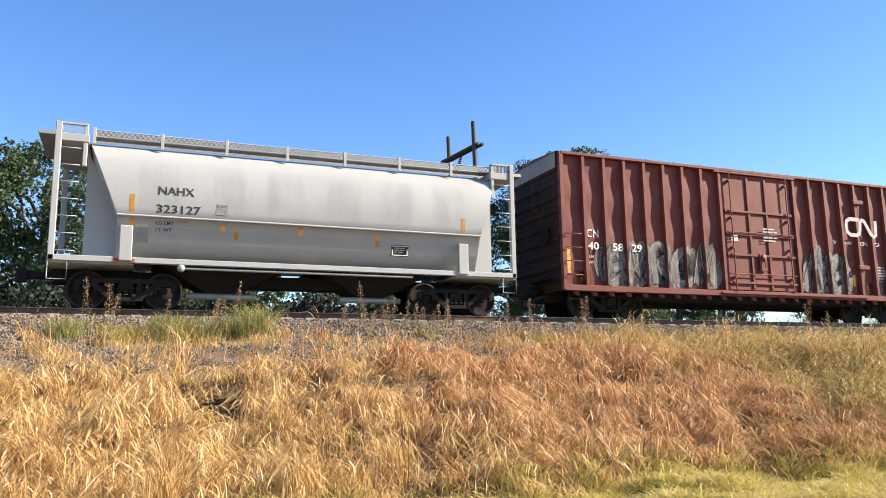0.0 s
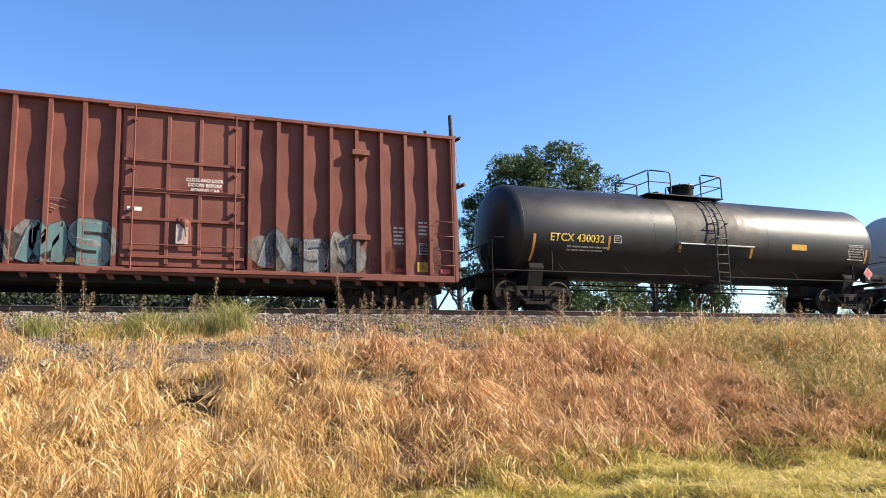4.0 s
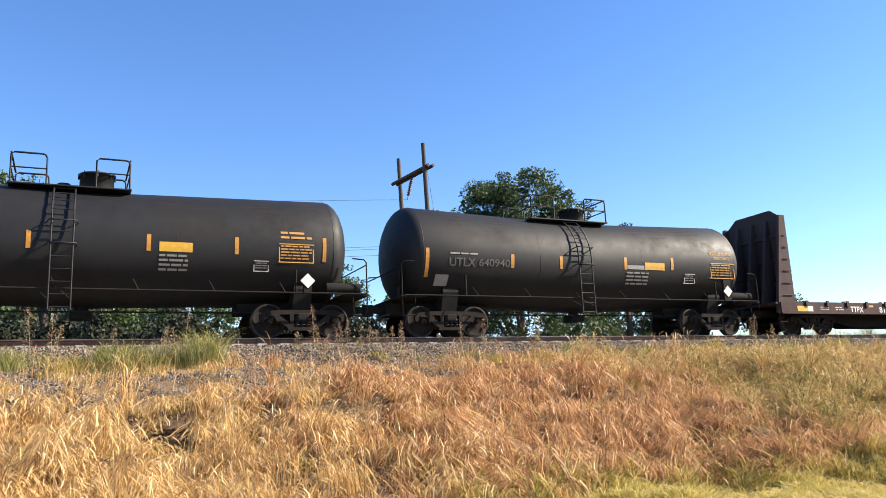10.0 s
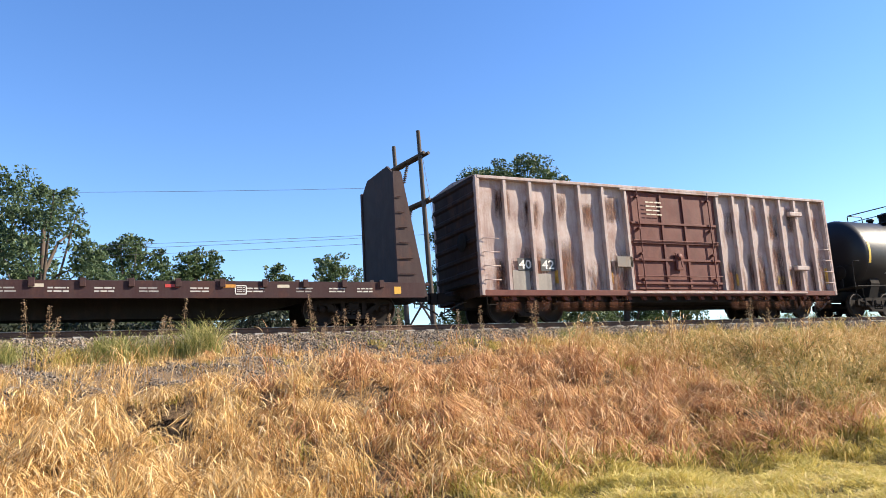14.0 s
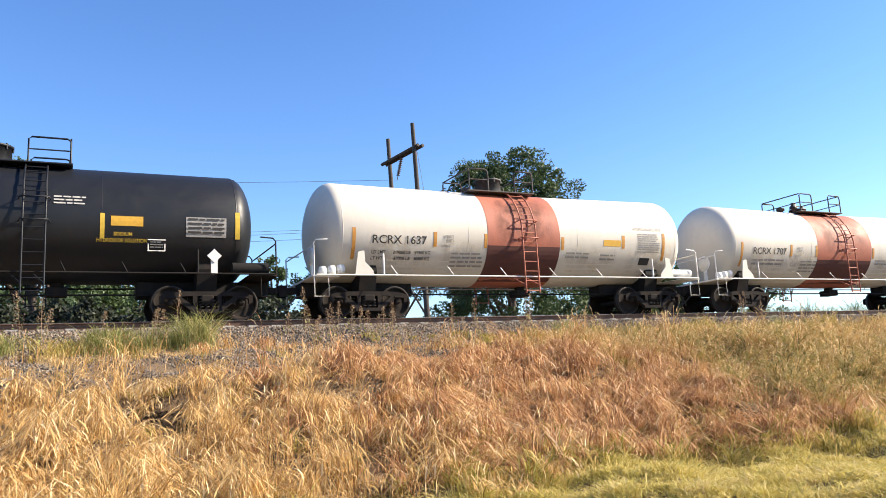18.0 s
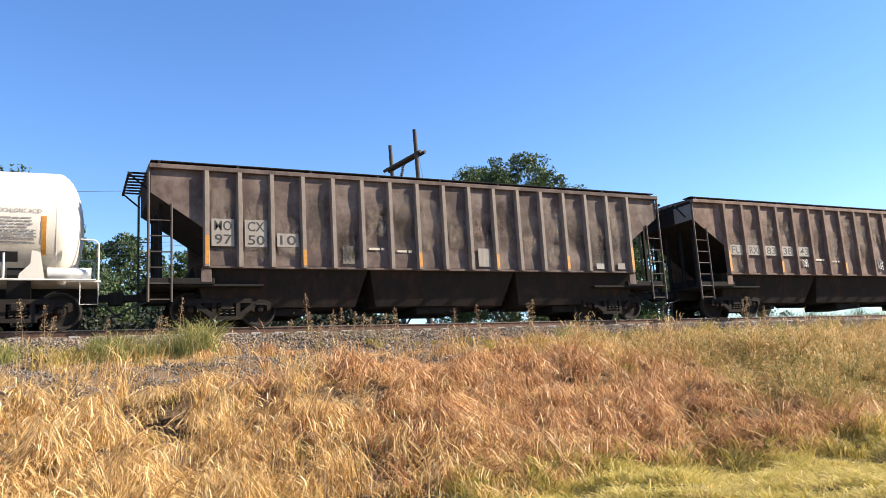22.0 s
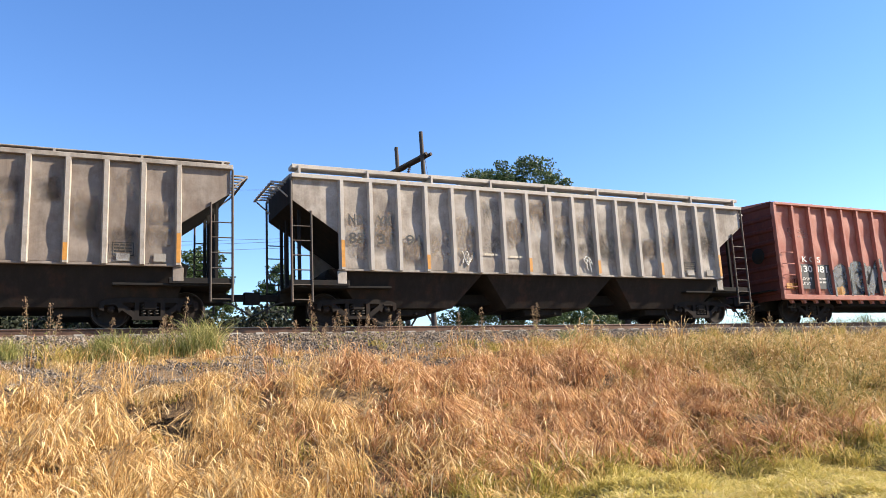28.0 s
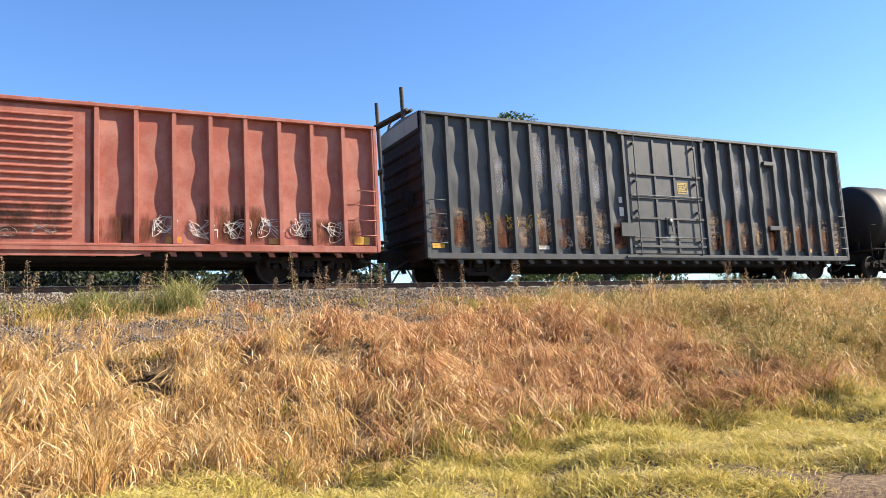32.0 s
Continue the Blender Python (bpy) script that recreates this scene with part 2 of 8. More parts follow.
ORANGE = plain("reflector_orange", (0.444, 0.2, 0.0296), 0.5, 0.2, 10)
REDMARK = plain("reflector_red", (0.407, 0.037, 0.0296), 0.5, 0.12, 10)
INKBLACK = plain("ink_black", (0.025, 0.024, 0.023), 0.6, 0.1, 10)
INKGREY = plain("ink_grey", (0.237, 0.222, 0.207), 0.7, 0.2, 10)
INKYELLOW = plain("ink_yellow", (0.555, 0.37, 0.037), 0.6, 0.1, 10)
INKDIM = plain("ink_worn_grey", (0.075, 0.07, 0.066), 0.8, 0.35, 4)
INKORANGE = plain("ink_orange", (0.42, 0.21, 0.045), 0.7, 0.2, 8)
INKCREAM = plain("ink_cream", (0.444, 0.385, 0.296), 0.6, 0.1, 10)
PATCHPALE = paint("patch_pale_grey", (0.27, 0.245, 0.215), 0.7, (0.12, 0.095, 0.08), 0.6, 0.0, 0.6)
PATCHGREY = plain("patch_grey", (0.266, 0.252, 0.237), 0.7, 0.18, 5)
PATCHBLACK = plain("patch_black", (0.03, 0.03, 0.03), 0.6, 0.2, 5)
SPRAYSILVER = paint("spray_silver", (0.22, 0.207, 0.185), 0.6, (0.0704, 0.0396, 0.031), 0.8, 0, 0.9)
SPRAYBLUE = paint("spray_pale_blue", (0.16, 0.19, 0.2), 0.6, (0.1, 0.045, 0.036), 0.85, 0, 0.9)
SPRAYDARK = paint("spray_dark", (0.06, 0.036, 0.033), 0.6, (0.11, 0.05, 0.04), 0.6, 0, 0.9)
SPRAYWHITE = paint("spray_faded_white", (0.281, 0.255, 0.23), 0.6, (0.0935, 0.0425, 0.034), 0.85, 0, 0.8)
SPRAYSLATE = flaked(plain("spray_slate", (0.115, 0.122, 0.13), 0.6, 0.35, 3), 1.6, 0.28, 0.55, 0.88)
SPRAYHAZE = flaked(plain("spray_haze_grey", (0.09, 0.088, 0.09), 0.6, 0.3, 3), 2.2, 0.35, 0.62, 0.6)
SPRAYORANGE = flaked(plain("spray_orange", (0.5, 0.24, 0.04), 0.6, 0.3, 6), 5.0, 0.35, 0.6, 0.7)
SPRAYRIM = flaked(paint("spray_rim_dark", (0.06, 0.05, 0.048), 0.6, (0.09, 0.045, 0.036), 0.5, 0, 0.6), 3.0, 0.38, 0.6, 0.75)
SPRAYLINE = flaked(paint("spray_line_white", (0.42, 0.4, 0.37), 0.6, (0.14, 0.08, 0.06), 0.5, 0, 0.6), 4.0, 0.36, 0.6)
for spray in (SPRAYSILVER, SPRAYBLUE, SPRAYWHITE):
    flaked(spray, 2.2, 0.34, 0.6, 0.9)
flaked(SPRAYDARK, 1.6, 0.4, 0.62, 0.8)
WOODPOLE = paint("pole_wood", (0.085, 0.072, 0.062), 0.9, (0.04, 0.034, 0.03), 0.5, 0.0, 0.6, spec=0.15)
PORCELAIN = plain("insulator_brown", (0.074, 0.0444, 0.037), 0.3, 0.1, 20)
CABLE = plain("cable_grey", (0.104, 0.104, 0.111), 0.5, 0.1, 5, 0.3)
BARK = paint("bark", (0.0888, 0.0666, 0.0518), 0.95, (0.0444, 0.0333, 0.0259), 0.5, 0.0, 0.8)
LEAF = blades("leaf_green", ((0.0, (0.03, 0.048, 0.02)), (0.5, (0.055, 0.085, 0.032)), (1.0, (0.1, 0.14, 0.05))), 0.5, 0.25)
LEAF2 = blades("leaf_grey_green", ((0.0, (0.035, 0.06, 0.03)), (0.5, (0.065, 0.1, 0.045)), (1.0, (0.12, 0.16, 0.075))), 0.55, 0.3)
DRY = blades("dry_grass_gold", ((0.0, (0.206, 0.12, 0.0441)), (0.25, (0.479, 0.29, 0.106)), (0.55, (0.686, 0.465, 0.194)), (1.0, (0.798, 0.665, 0.424))), 0.55, 0.4, 0.25, 1.6)
RUSSET = blades("dry_grass_russet", ((0.0, (0.12, 0.05, 0.024)), (0.35, (0.4, 0.2, 0.085)), (0.7, (0.64, 0.39, 0.185)), (1.0, (0.84, 0.66, 0.42))), 0.6, 0.4, 0.25, 1.6)
GREENGRASS = blades("grass_green", ((0.0, (0.105, 0.1, 0.02)), (0.35, (0.27, 0.225, 0.046)), (0.65, (0.46, 0.35, 0.105)), (1.0, (0.66, 0.47, 0.2))), 0.65, 0.35, 0.25, 1.8)
LAWN = blades("lawn_grass", ((0.0, (0.237, 0.21, 0.0446)), (0.4, (0.503, 0.41, 0.1)), (0.75, (0.676, 0.541, 0.213)), (1.0, (0.777, 0.628, 0.402))), 0.65, 0.35)
WEED = blades("weed_green", ((0.0, (0.06, 0.085, 0.02)), (0.35, (0.17, 0.19, 0.05)), (0.65, (0.38, 0.34, 0.13)), (1.0, (0.522, 0.44, 0.22))), 0.6, 0.35, 0.35)
STEMGOLD = blades("dry_stem_gold", ((0.0, (0.17, 0.082, 0.024)), (0.4, (0.42, 0.235, 0.075)), (0.75, (0.62, 0.4, 0.16)), (1.0, (0.78, 0.59, 0.32))), 0.6, 0.35, 0.3, 3.5)
STEMRUST = blades("dry_stem_russet", ((0.0, (0.13, 0.052, 0.023)), (0.4, (0.34, 0.155, 0.062)), (0.75, (0.52, 0.28, 0.125)), (1.0, (0.7, 0.46, 0.25))), 0.6, 0.35, 0.3, 3.5)
HEADGOLD = blades("dry_seed_head_gold", ((0.0, (0.36, 0.2, 0.065)), (0.3, (0.64, 0.41, 0.15)), (0.65, (0.82, 0.6, 0.29)), (1.0, (0.88, 0.74, 0.5))), 0.55, 0.35, 0.25, 3.0)
HEADRUST = blades("dry_seed_head_russet", ((0.0, (0.24, 0.105, 0.05)), (0.35, (0.5, 0.26, 0.12)), (0.7, (0.68, 0.43, 0.22)), (1.0, (0.84, 0.68, 0.46))), 0.6, 0.35, 0.25, 3.0)
HOLLOWSHADE = blades("hollow_shade_grass", ((0.0, (0.016, 0.011, 0.008)), (0.5, (0.04, 0.026, 0.016)), (1.0, (0.12, 0.075, 0.04))), 0.85, 0.1)
LITTER = blades("dead_grass_litter", ((0.0, (0.085, 0.046, 0.02)), (0.4, (0.24, 0.135, 0.055)), (0.75, (0.44, 0.27, 0.115)), (1.0, (0.68, 0.48, 0.26))), 0.8, 0.2, 0.3, 3.0)
SEED = blades("weed_seed_head", ((0.0, (0.15, 0.085, 0.05)), (0.5, (0.3, 0.2, 0.12)), (1.0, (0.46, 0.36, 0.22))), 0.8, 0.2)
# Boxcar ends: shade of the side away from the sun, put into the paint.
ENDSHADE = paint("boxcar_end_shade", (0.032, 0.02, 0.017), 0.8, (0.06, 0.04, 0.034), 0.4, 0.2, spec=0.15)
ENDMAROONSHADE = paint("boxcar_end_maroon_shade", (0.1, 0.03, 0.024), 0.8, (0.05, 0.024, 0.02), 0.5, 0.2, spec=0.15)
RUSTSTAIN = stain("stain_rust", (0.17, 0.07, 0.035), 0.75)
RUSTFALL = stain("stain_rust_run", (0.13, 0.048, 0.026), 0.75, 2.2, (2.4, 2.4, 0.35))
DUSTSTAIN = stain("stain_dust", (0.24, 0.195, 0.16), 0.55, 1.8)
TANSTAIN = stain("stain_tan", (0.05, 0.042, 0.037), 0.4, 1.3, (1, 1, 0.7))
CHALKSTAIN = stain("stain_chalk", (0.27, 0.27, 0.285), 0.8, 0.55, (1, 1, 0.5))
SCRAPE = stain("stain_scraped_paint", (0.3, 0.22, 0.16), 0.8, 3.2, (1, 1, 2.2))
GRIMESTAIN = stain("stain_grime", (0.03, 0.023, 0.02), 0.5, 2.0)
HOPSTAIN = stain("stain_grey_wash", (0.22, 0.22, 0.215), 0.2, 0.7, (1.5, 1.5, 0.35))
CREAMSTAIN = stain("stain_cream", (0.44, 0.33, 0.21), 0.3, 1.4, (1.6, 1.6, 0.5))
# Grime of the discharge bays; on the end slopes its dark stands for shade.
BAYGRIMESHADE = paint("hopper_bay_grime_shade", (0.022, 0.0175, 0.015), 0.9, (0.045, 0.034, 0.028), 0.5, 0.1, 0.6, spec=0.15)
SPRAYTEAL = paint("spray_teal", (0.1, 0.19, 0.19), 0.6, (0.09, 0.05, 0.04), 0.7, 0, 0.9)
SPRAYOCHRE = paint("spray_ochre", (0.34, 0.2, 0.05), 0.6, (0.1, 0.05, 0.036), 0.7, 0, 0.8)
THICKET = blades("thicket_green_tan", ((0.0, (0.05, 0.05, 0.016)), (0.35, (0.23, 0.2, 0.055)), (0.7, (0.48, 0.36, 0.13)), (1.0, (0.82, 0.62, 0.34))), 0.6, 0.3, 0.2, 1.6)
SHRUB = blades("shrub_dark_green", ((0.0, (0.014, 0.018, 0.011)), (0.5, (0.026, 0.033, 0.019)), (1.0, (0.05, 0.06, 0.032))), 0.6, 0.15)
PALEPRINT = plain("small_white_print", (0.4, 0.38, 0.35), 0.7, 0.2, 12)


# ---- building helpers ----
class Geo:
    """Collects faces of one mesh."""

    def __init__(self):
        self.v, self.f, self.s = [], [], []

    def add(self, verts, faces, smooth=False):
        n = len(self.v)
        self.v.extend(tuple(p) for p in verts)
        self.f.extend(tuple(i + n for i in f) for f in faces)
        self.s.extend([smooth] * len(faces))
        return self

    def box(self, x0, x1, y0, y1, z0, z1, c=0.0):
        if c <= 0:
            vs = [(x, y, z) for x in (x0, x1) for y in (y0, y1) for z in (z0, z1)]
            return self.add(vs, [(0, 1, 3, 2), (4, 6, 7, 5), (0, 4, 5, 1), (2, 3, 7, 6), (0, 2, 6, 4), (1, 5, 7, 3)])
        bm = bmesh.new()
        bmesh.ops.create_cube(bm, size=1)
        for p in bm.verts:
            p.co = ((x0 + x1) / 2 + p.co.x * (x1 - x0), (y0 + y1) / 2 + p.co.y * (y1 - y0), (z0 + z1) / 2 + p.co.z * (z1 - z0))
        bmesh.ops.bevel(bm, geom=bm.edges[:], offset=c, segments=1, affect="EDGES")
        bm.verts.index_update()
        self.add([p.co[:] for p in bm.verts], [[q.index for q in f.verts] for f in bm.faces])
        bm.free()
        return self

    def prism(self, outline, y0, y1, axis="y"):
        """An outline in (x, z) pushed from y0 to y1 (or in (y, z) along x, or in (x, y) along z)."""
        put = {"y": lambda a, b, c: (a, c, b), "x": lambda a, b, c: (c, a, b), "z": lambda a, b, c: (a, b, c)}[axis]
        n = len(outline)
        vs = [put(a, b, y0) for a, b in outline] + [put(a, b, y1) for a, b in outline]
        fs = [tuple(range(n)), tuple(range(2 * n - 1, n - 1, -1))]
        fs += [(i, i + n, (i + 1) % n + n, (i + 1) % n) for i in range(n)]
        return self.add(vs, fs)

    def tube(self, pts, r, n=6, r1=None, caps=True, smooth=True):
        pts = [Vector(p) for p in pts]
        m, vs = len(pts), []
        for i, p in enumerate(pts):
            d = (pts[min(i + 1, m - 1)] - pts[max(i - 1, 0)]).normalized()
            a = d.cross(Vector((0, 0, 1)) if abs(d.z) < 0.9 else Vector((1, 0, 0))).normalized()
            b = d.cross(a)
            rad = r if r1 is None else r + (r1 - r) * i / (m - 1)
            vs += [p + rad * (math.cos(k * math.tau / n) * a + math.sin(k * math.tau / n) * b) for k in range(n)]
        fs = [(i * n + k, i * n + (k + 1) % n, (i + 1) * n + (k + 1) % n, (i + 1) * n + k) for i in range(m - 1) for k in range(n)]
        self.add(vs, fs, smooth)
        if caps:
            self.add(vs[:n], [tuple(range(n))])
            self.add(vs[-n:], [tuple(range(n))])
        return self

    def lathe(self, prof, origin=(0, 0, 0), axis="z", n=20, smooth=True):
        """A profile of (radius, height) turned round an axis."""
        o = Vector(origin)
        put = {"z": lambda c, s, h: (c, s, h), "y": lambda c, s, h: (c, h, s), "x": lambda c, s, h: (h, c, s)}[axis]
        vs = [o + Vector(put(r * math.cos(k * math.tau / n), r * math.sin(k * math.tau / n), h)) for r, h in prof for k in range(n)]
        fs = [(i * n + k, i * n + (k + 1) % n, (i + 1) * n + (k + 1) % n, (i + 1) * n + k) for i in range(len(prof) - 1) for k in range(n)]
        return self.add(vs, fs, smooth)

    def rings(self, rings, closed=True, caps=True, smooth=True):
        n = len(rings[0])
        vs = [p for r in rings for p in r]
        fs = [(i * n + k, i * n + (k + 1) % n, (i + 1) * n + (k + 1) % n, (i + 1) * n + k)
              for i in range(len(rings) - 1) for k in range(n if closed else n - 1)]
        self.add(vs, fs, smooth)
        if caps:
            self.add(rings[0], [tuple(range(n))])
            self.add(rings[-1], [tuple(range(n))])
        return self

    def mesh(self, name, mat):
        me = bpy.data.meshes.new(name)
        me.from_pydata(self.v, [], self.f)
        bm = bmesh.new()
        bm.from_mesh(me)
        bmesh.ops.recalc_face_normals(bm, faces=bm.faces[:])
        bm.to_mesh(me)
        bm.free()
        me.polygons.foreach_set("use_smooth", self.s)
        me.materials.append(mat)
        return me


def part(name, geo, mat, parent, label="", at=(0, 0, 0), turn=0.0):
    """Links a Geo (or a mesh made before) as one mesh object under a thing or a part."""
    ob = new(name, geo if isinstance(geo, bpy.types.Mesh) else geo.mesh(name, mat))
    ob.parent = parent
    ob.matrix_basis = pose(*at, 0, 0, turn)
    return tagged(ob, label) if label else ob


def thing(name, at, label, category, group="", kind=""):
    ob = new(name)
    ob.empty_display_size = 0.2
    ob.location = at
    return tagged(ob, label, category, group, kind)


def raw(name, verts, faces, mat, smooth=False):
    """A mesh from number arrays, all faces with the same count of corners."""
    me = bpy.data.meshes.new(name)
    verts, faces = np.asarray(verts, np.float32), np.asarray(faces, np.int32)
    k = faces.shape[1]
    me.vertices.add(len(verts))
    me.vertices.foreach_set("co", verts.ravel())
    me.loops.add(faces.size)
    me.loops.foreach_set("vertex_index", faces.ravel())
    me.polygons.add(len(faces))
    me.polygons.foreach_set("loop_start", np.arange(0, faces.size, k, dtype=np.int32))
    me.polygons.foreach_set("use_smooth", np.full(len(faces), smooth))
    me.update(calc_edges=True)
    me.materials.append(mat)
    return me


def side_y(z, y, bend, x=0.0):
    """How far out a side lies at height z: a plane, a tank (radius, axis height, sag, middle, half length) or a curved wall given as a function."""
    if bend is None:
        return y
    if callable(bend):
        return -bend(z) - 0.006
    r, zc, sag, mid, span = bend
    zc -= sag * max(0.0, 1 - abs(x - mid) / span)
    return -math.sqrt(max(0.01, r * r - (z - zc) ** 2)) - 0.008


def lettering(words, h, x, z, width, mat, parent, label="", bend=None, y=-1.436, name="lettering"):
    """Painted capitals h high and width wide from the lower left corner (x, z)."""
    cu = bpy.data.curves.new("words", "FONT")
    cu.body, cu.size, cu.resolution_u, cu.offset = words, 1.0, 3, 0.012
    tmp = bpy.data.objects.new("words", cu)
    me = bpy.data.meshes.new_from_object(tmp)
    bpy.data.objects.remove(tmp)
    bpy.data.curves.remove(cu)
    me.name = name
    me.materials.clear()
    me.materials.append(mat)
    xs, ys = [p.co.x for p in me.vertices], [p.co.y for p in me.vertices]
    x0, fx = min(xs), width / max(0.01, max(xs) - min(xs))
    y0, fy = min(ys), h / max(0.01, max(ys) - min(ys))
    if bend is not None:
        bm = bmesh.new()
        bm.from_mesh(me)
        for k in range(1, 6):
            bmesh.ops.bisect_plane(bm, geom=bm.verts[:] + bm.edges[:] + bm.faces[:], plane_co=(0, y0 + k * h / fy / 6, 0), plane_no=(0, 1, 0))
        bm.to_mesh(me)
        bm.free()
    for p in me.vertices:
        zz = z + (p.co.y - y0) * fy
        px = x + (p.co.x - x0) * fx
        p.co = (px, side_y(zz, y, bend, px) - (0.003 if bend else 0.0), zz)
    ob = new(name, me)
    ob.parent = parent
    return tagged(ob, label) if label else ob


def bars(parent, x, z, y, w, h, rows, mat, seed, bend=None, name="small_print"):
    """Print too small to read: rows of plain bars."""
    rnd, g, lh = random.Random(seed), Geo(), h / rows
    mat = PALEPRINT if mat is PALEBAR else mat
    for i in range(rows):
        a, zt = 0.0, z + h - i * lh
        while a < w * (0.75 + 0.25 * rnd.random()):
            b = min(w, a + lh * rnd.uniform(1.0, 3.2))
            zb, off = zt - lh * 0.46, 0.003 if bend else 0.0
            g.add([(u, side_y(v, y, bend, u) - off, v) for u, v in ((x + a, zb), (x + b, zb), (x + b, zt), (x + a, zt))], [(0, 1, 2, 3)])
            a = b + lh * 0.35
    return part(name, g, mat, parent)


def decal(parent, x, z, w, h, mat, y=0.0, bend=None, name="reflector_stripe", label="", thick=0.004):
    """A plate or stripe stuck to a side, or bent round a tank."""
    g = Geo()
    if bend is None:
        g.box(x, x + w, y - thick, y, z, z + h)
    else:
        n = max(1, int(h / 0.12))
        m, rows = max(1, int(w / 0.5)), []
        for k in range(m + 1):
            xx = x + w * k / m
            o = [(side_y(z + h * i / n, y, bend, xx), z + h * i / n) for i in range(n + 1)]
            rows.append([(xx, a + 0.001, b) for a, b in o] + [(xx, a + 0.02, b) for a, b in reversed(o)])
        g.rings(rows, True, True, False)
    return part(name, g, mat, parent, label)


# ---- ground and track ----
PROFILE = ((-3000, -3.6), (-60, -3.6), (-22, -3.5), (-12.2, -3.45), (-10.8, -3.2), (-8.6, -2.35), (-6.0, -1.5), (-4.6, -1.12), (-3.5, -0.92),
           (-2.0, -0.36), (-1.6, -0.28), (1.6, -0.28), (2.0, -0.36), (3.5, -0.92), (5.0, -1.5), (9.0, -2.8), (14, -3.1), (60, -3.2), (3000, -3.2))


def land(x, y):
    ys, zs = zip(*PROFILE)
    z = np.interp(y, ys, zs)
    wide = np.clip((np.abs(np.asarray(y)) - 3.4) / 2.0, 0, 1) * np.clip((400 - np.abs(y)) / 300, 0, 1)
    edge = -7.35 + 0.16 * np.sin(x * 0.9) + 0.1 * np.sin(x * 2.3 + 1.0)
    below = np.clip((edge + 0.07 - y) / 0.14, 0, 1) * np.exp(-np.square(np.minimum(0, y - edge) / 1.3))
    scarp = 0.3 * np.clip((x + 0.5) / 1.5, 0, 1) * np.clip((17 - x) / 3, 0, 1) * (0.7 + 0.3 * np.sin(x * 1.9 + 0.4))
    z = z - scarp * below
    return z + wide * (0.10 * np.sin(x * 0.9 + y * 0.35) + 0.07 * np.sin(x * 2.1 - y * 1.3 + 1.0) + 0.04 * np.sin(x * 4.3 + y * 3.1))


def build_ground():
    near = np.arange(-8, 36.01, 0.4)
    xs = np.concatenate([[-2500, -900, -400, -200, -100, -50, -25, -14], near, [45, 60, 90, 140, 220, 350, 600, 1200, 2500]])
    ys = np.concatenate([[-3000, -900, -300, -120, -60, -40, -30, -25, -22, -19, -17, -15], np.arange(-13.6, -8.39, 0.4), np.arange(-8.2, -6.79, 0.1), np.arange(-6.4, -1.39, 0.4),
                         [0, 1.6, 2.0, 2.7, 3.5, 5, 7, 9, 11, 14, 20, 30, 45, 60, 120, 300, 900, 3000]])
    gx, gy = np.meshgrid(xs, ys)
    gz = land(gx, gy)
    n = len(xs)
    i, j = np.meshgrid(np.arange(n - 1), np.arange(len(ys) - 1))
    a = (j * n + i).ravel()
    me = raw("ground", np.stack([gx, gy, gz], -1).reshape(-1, 3), np.stack([a, a + 1, a + n + 1, a + n], -1), EARTH, True)
    tagged(new("ground", me), "bare earth embankment and level field below the track", "ground", kind="structure")


def build_ballast():
    """Crushed stone on the shoulder, the nearest side in single stones."""
    rng = np.random.default_rng(5)
    base = np.array([(1, 0, 0), (-0.9, 0.2, 0), (0, 1, 0.1), (0.1, -1, 0), (0, 0.1, 0.8), (0.1, 0, -0.8)])
    tri = np.array([(0, 2, 4), (2, 1, 4), (1, 3, 4), (3, 0, 4), (2, 0, 5), (1, 2, 5), (3, 1, 5), (0, 3, 5)])

    def heap(count, x0, x1, y0, y1, smin, smax, lift):
        x, y = rng.uniform(x0, x1, count), rng.uniform(y0, y1, count)
        s = rng.uniform(smin, smax, (count, 1, 1))
        v = base[None] * rng.uniform(0.65, 1.25, (count, 6, 3)) * s
        a, b = rng.uniform(0, 6.28, count), rng.uniform(0, 6.28, count)
        ca, sa, cb, sb = np.cos(a)[:, None], np.sin(a)[:, None], np.cos(b)[:, None], np.sin(b)[:, None]
        vx, vy, vz = v[..., 0] * ca - v[..., 1] * sa, v[..., 0] * sa + v[..., 1] * ca, v[..., 2]
        vy, vz = vy * cb - vz * sb, vy * sb + vz * cb
        z = land(x, y) + rng.uniform(0, lift, count)
        v = np.stack([vx + x[:, None], vy + y[:, None], vz + z[:, None]], -1).reshape(-1, 3)
        f = (tri[None] + (np.arange(count) * 6)[:, None, None]).reshape(-1, 3)
        return v, f

    bed = thing("ballast_bed", (0, 0, 0), "grey crushed stone ballast shoulder under the track", "ballast", kind="structure")
    for name, args in (("ballast_shoulder", (34000, -6, 34, -3.7, -1.32, 0.02, 0.047, 0.035)),
                       ("ballast_crib", (9000, -6, 34, -1.32, 1.9, 0.02, 0.045, 0.02)),
                       ("ballast_scatter", (16000, -4, 12, -6.9, -3.6, 0.015, 0.04, 0.01)),
                       ("ballast_distant", (9000, 34, 75, -3.4, -1.3, 0.03, 0.06, 0.03))):
        v, f = heap(*args)
        ob = new(name, raw(name, v, f, STONE))
        ob.parent = bed
        tagged(ob, kind="stuff")


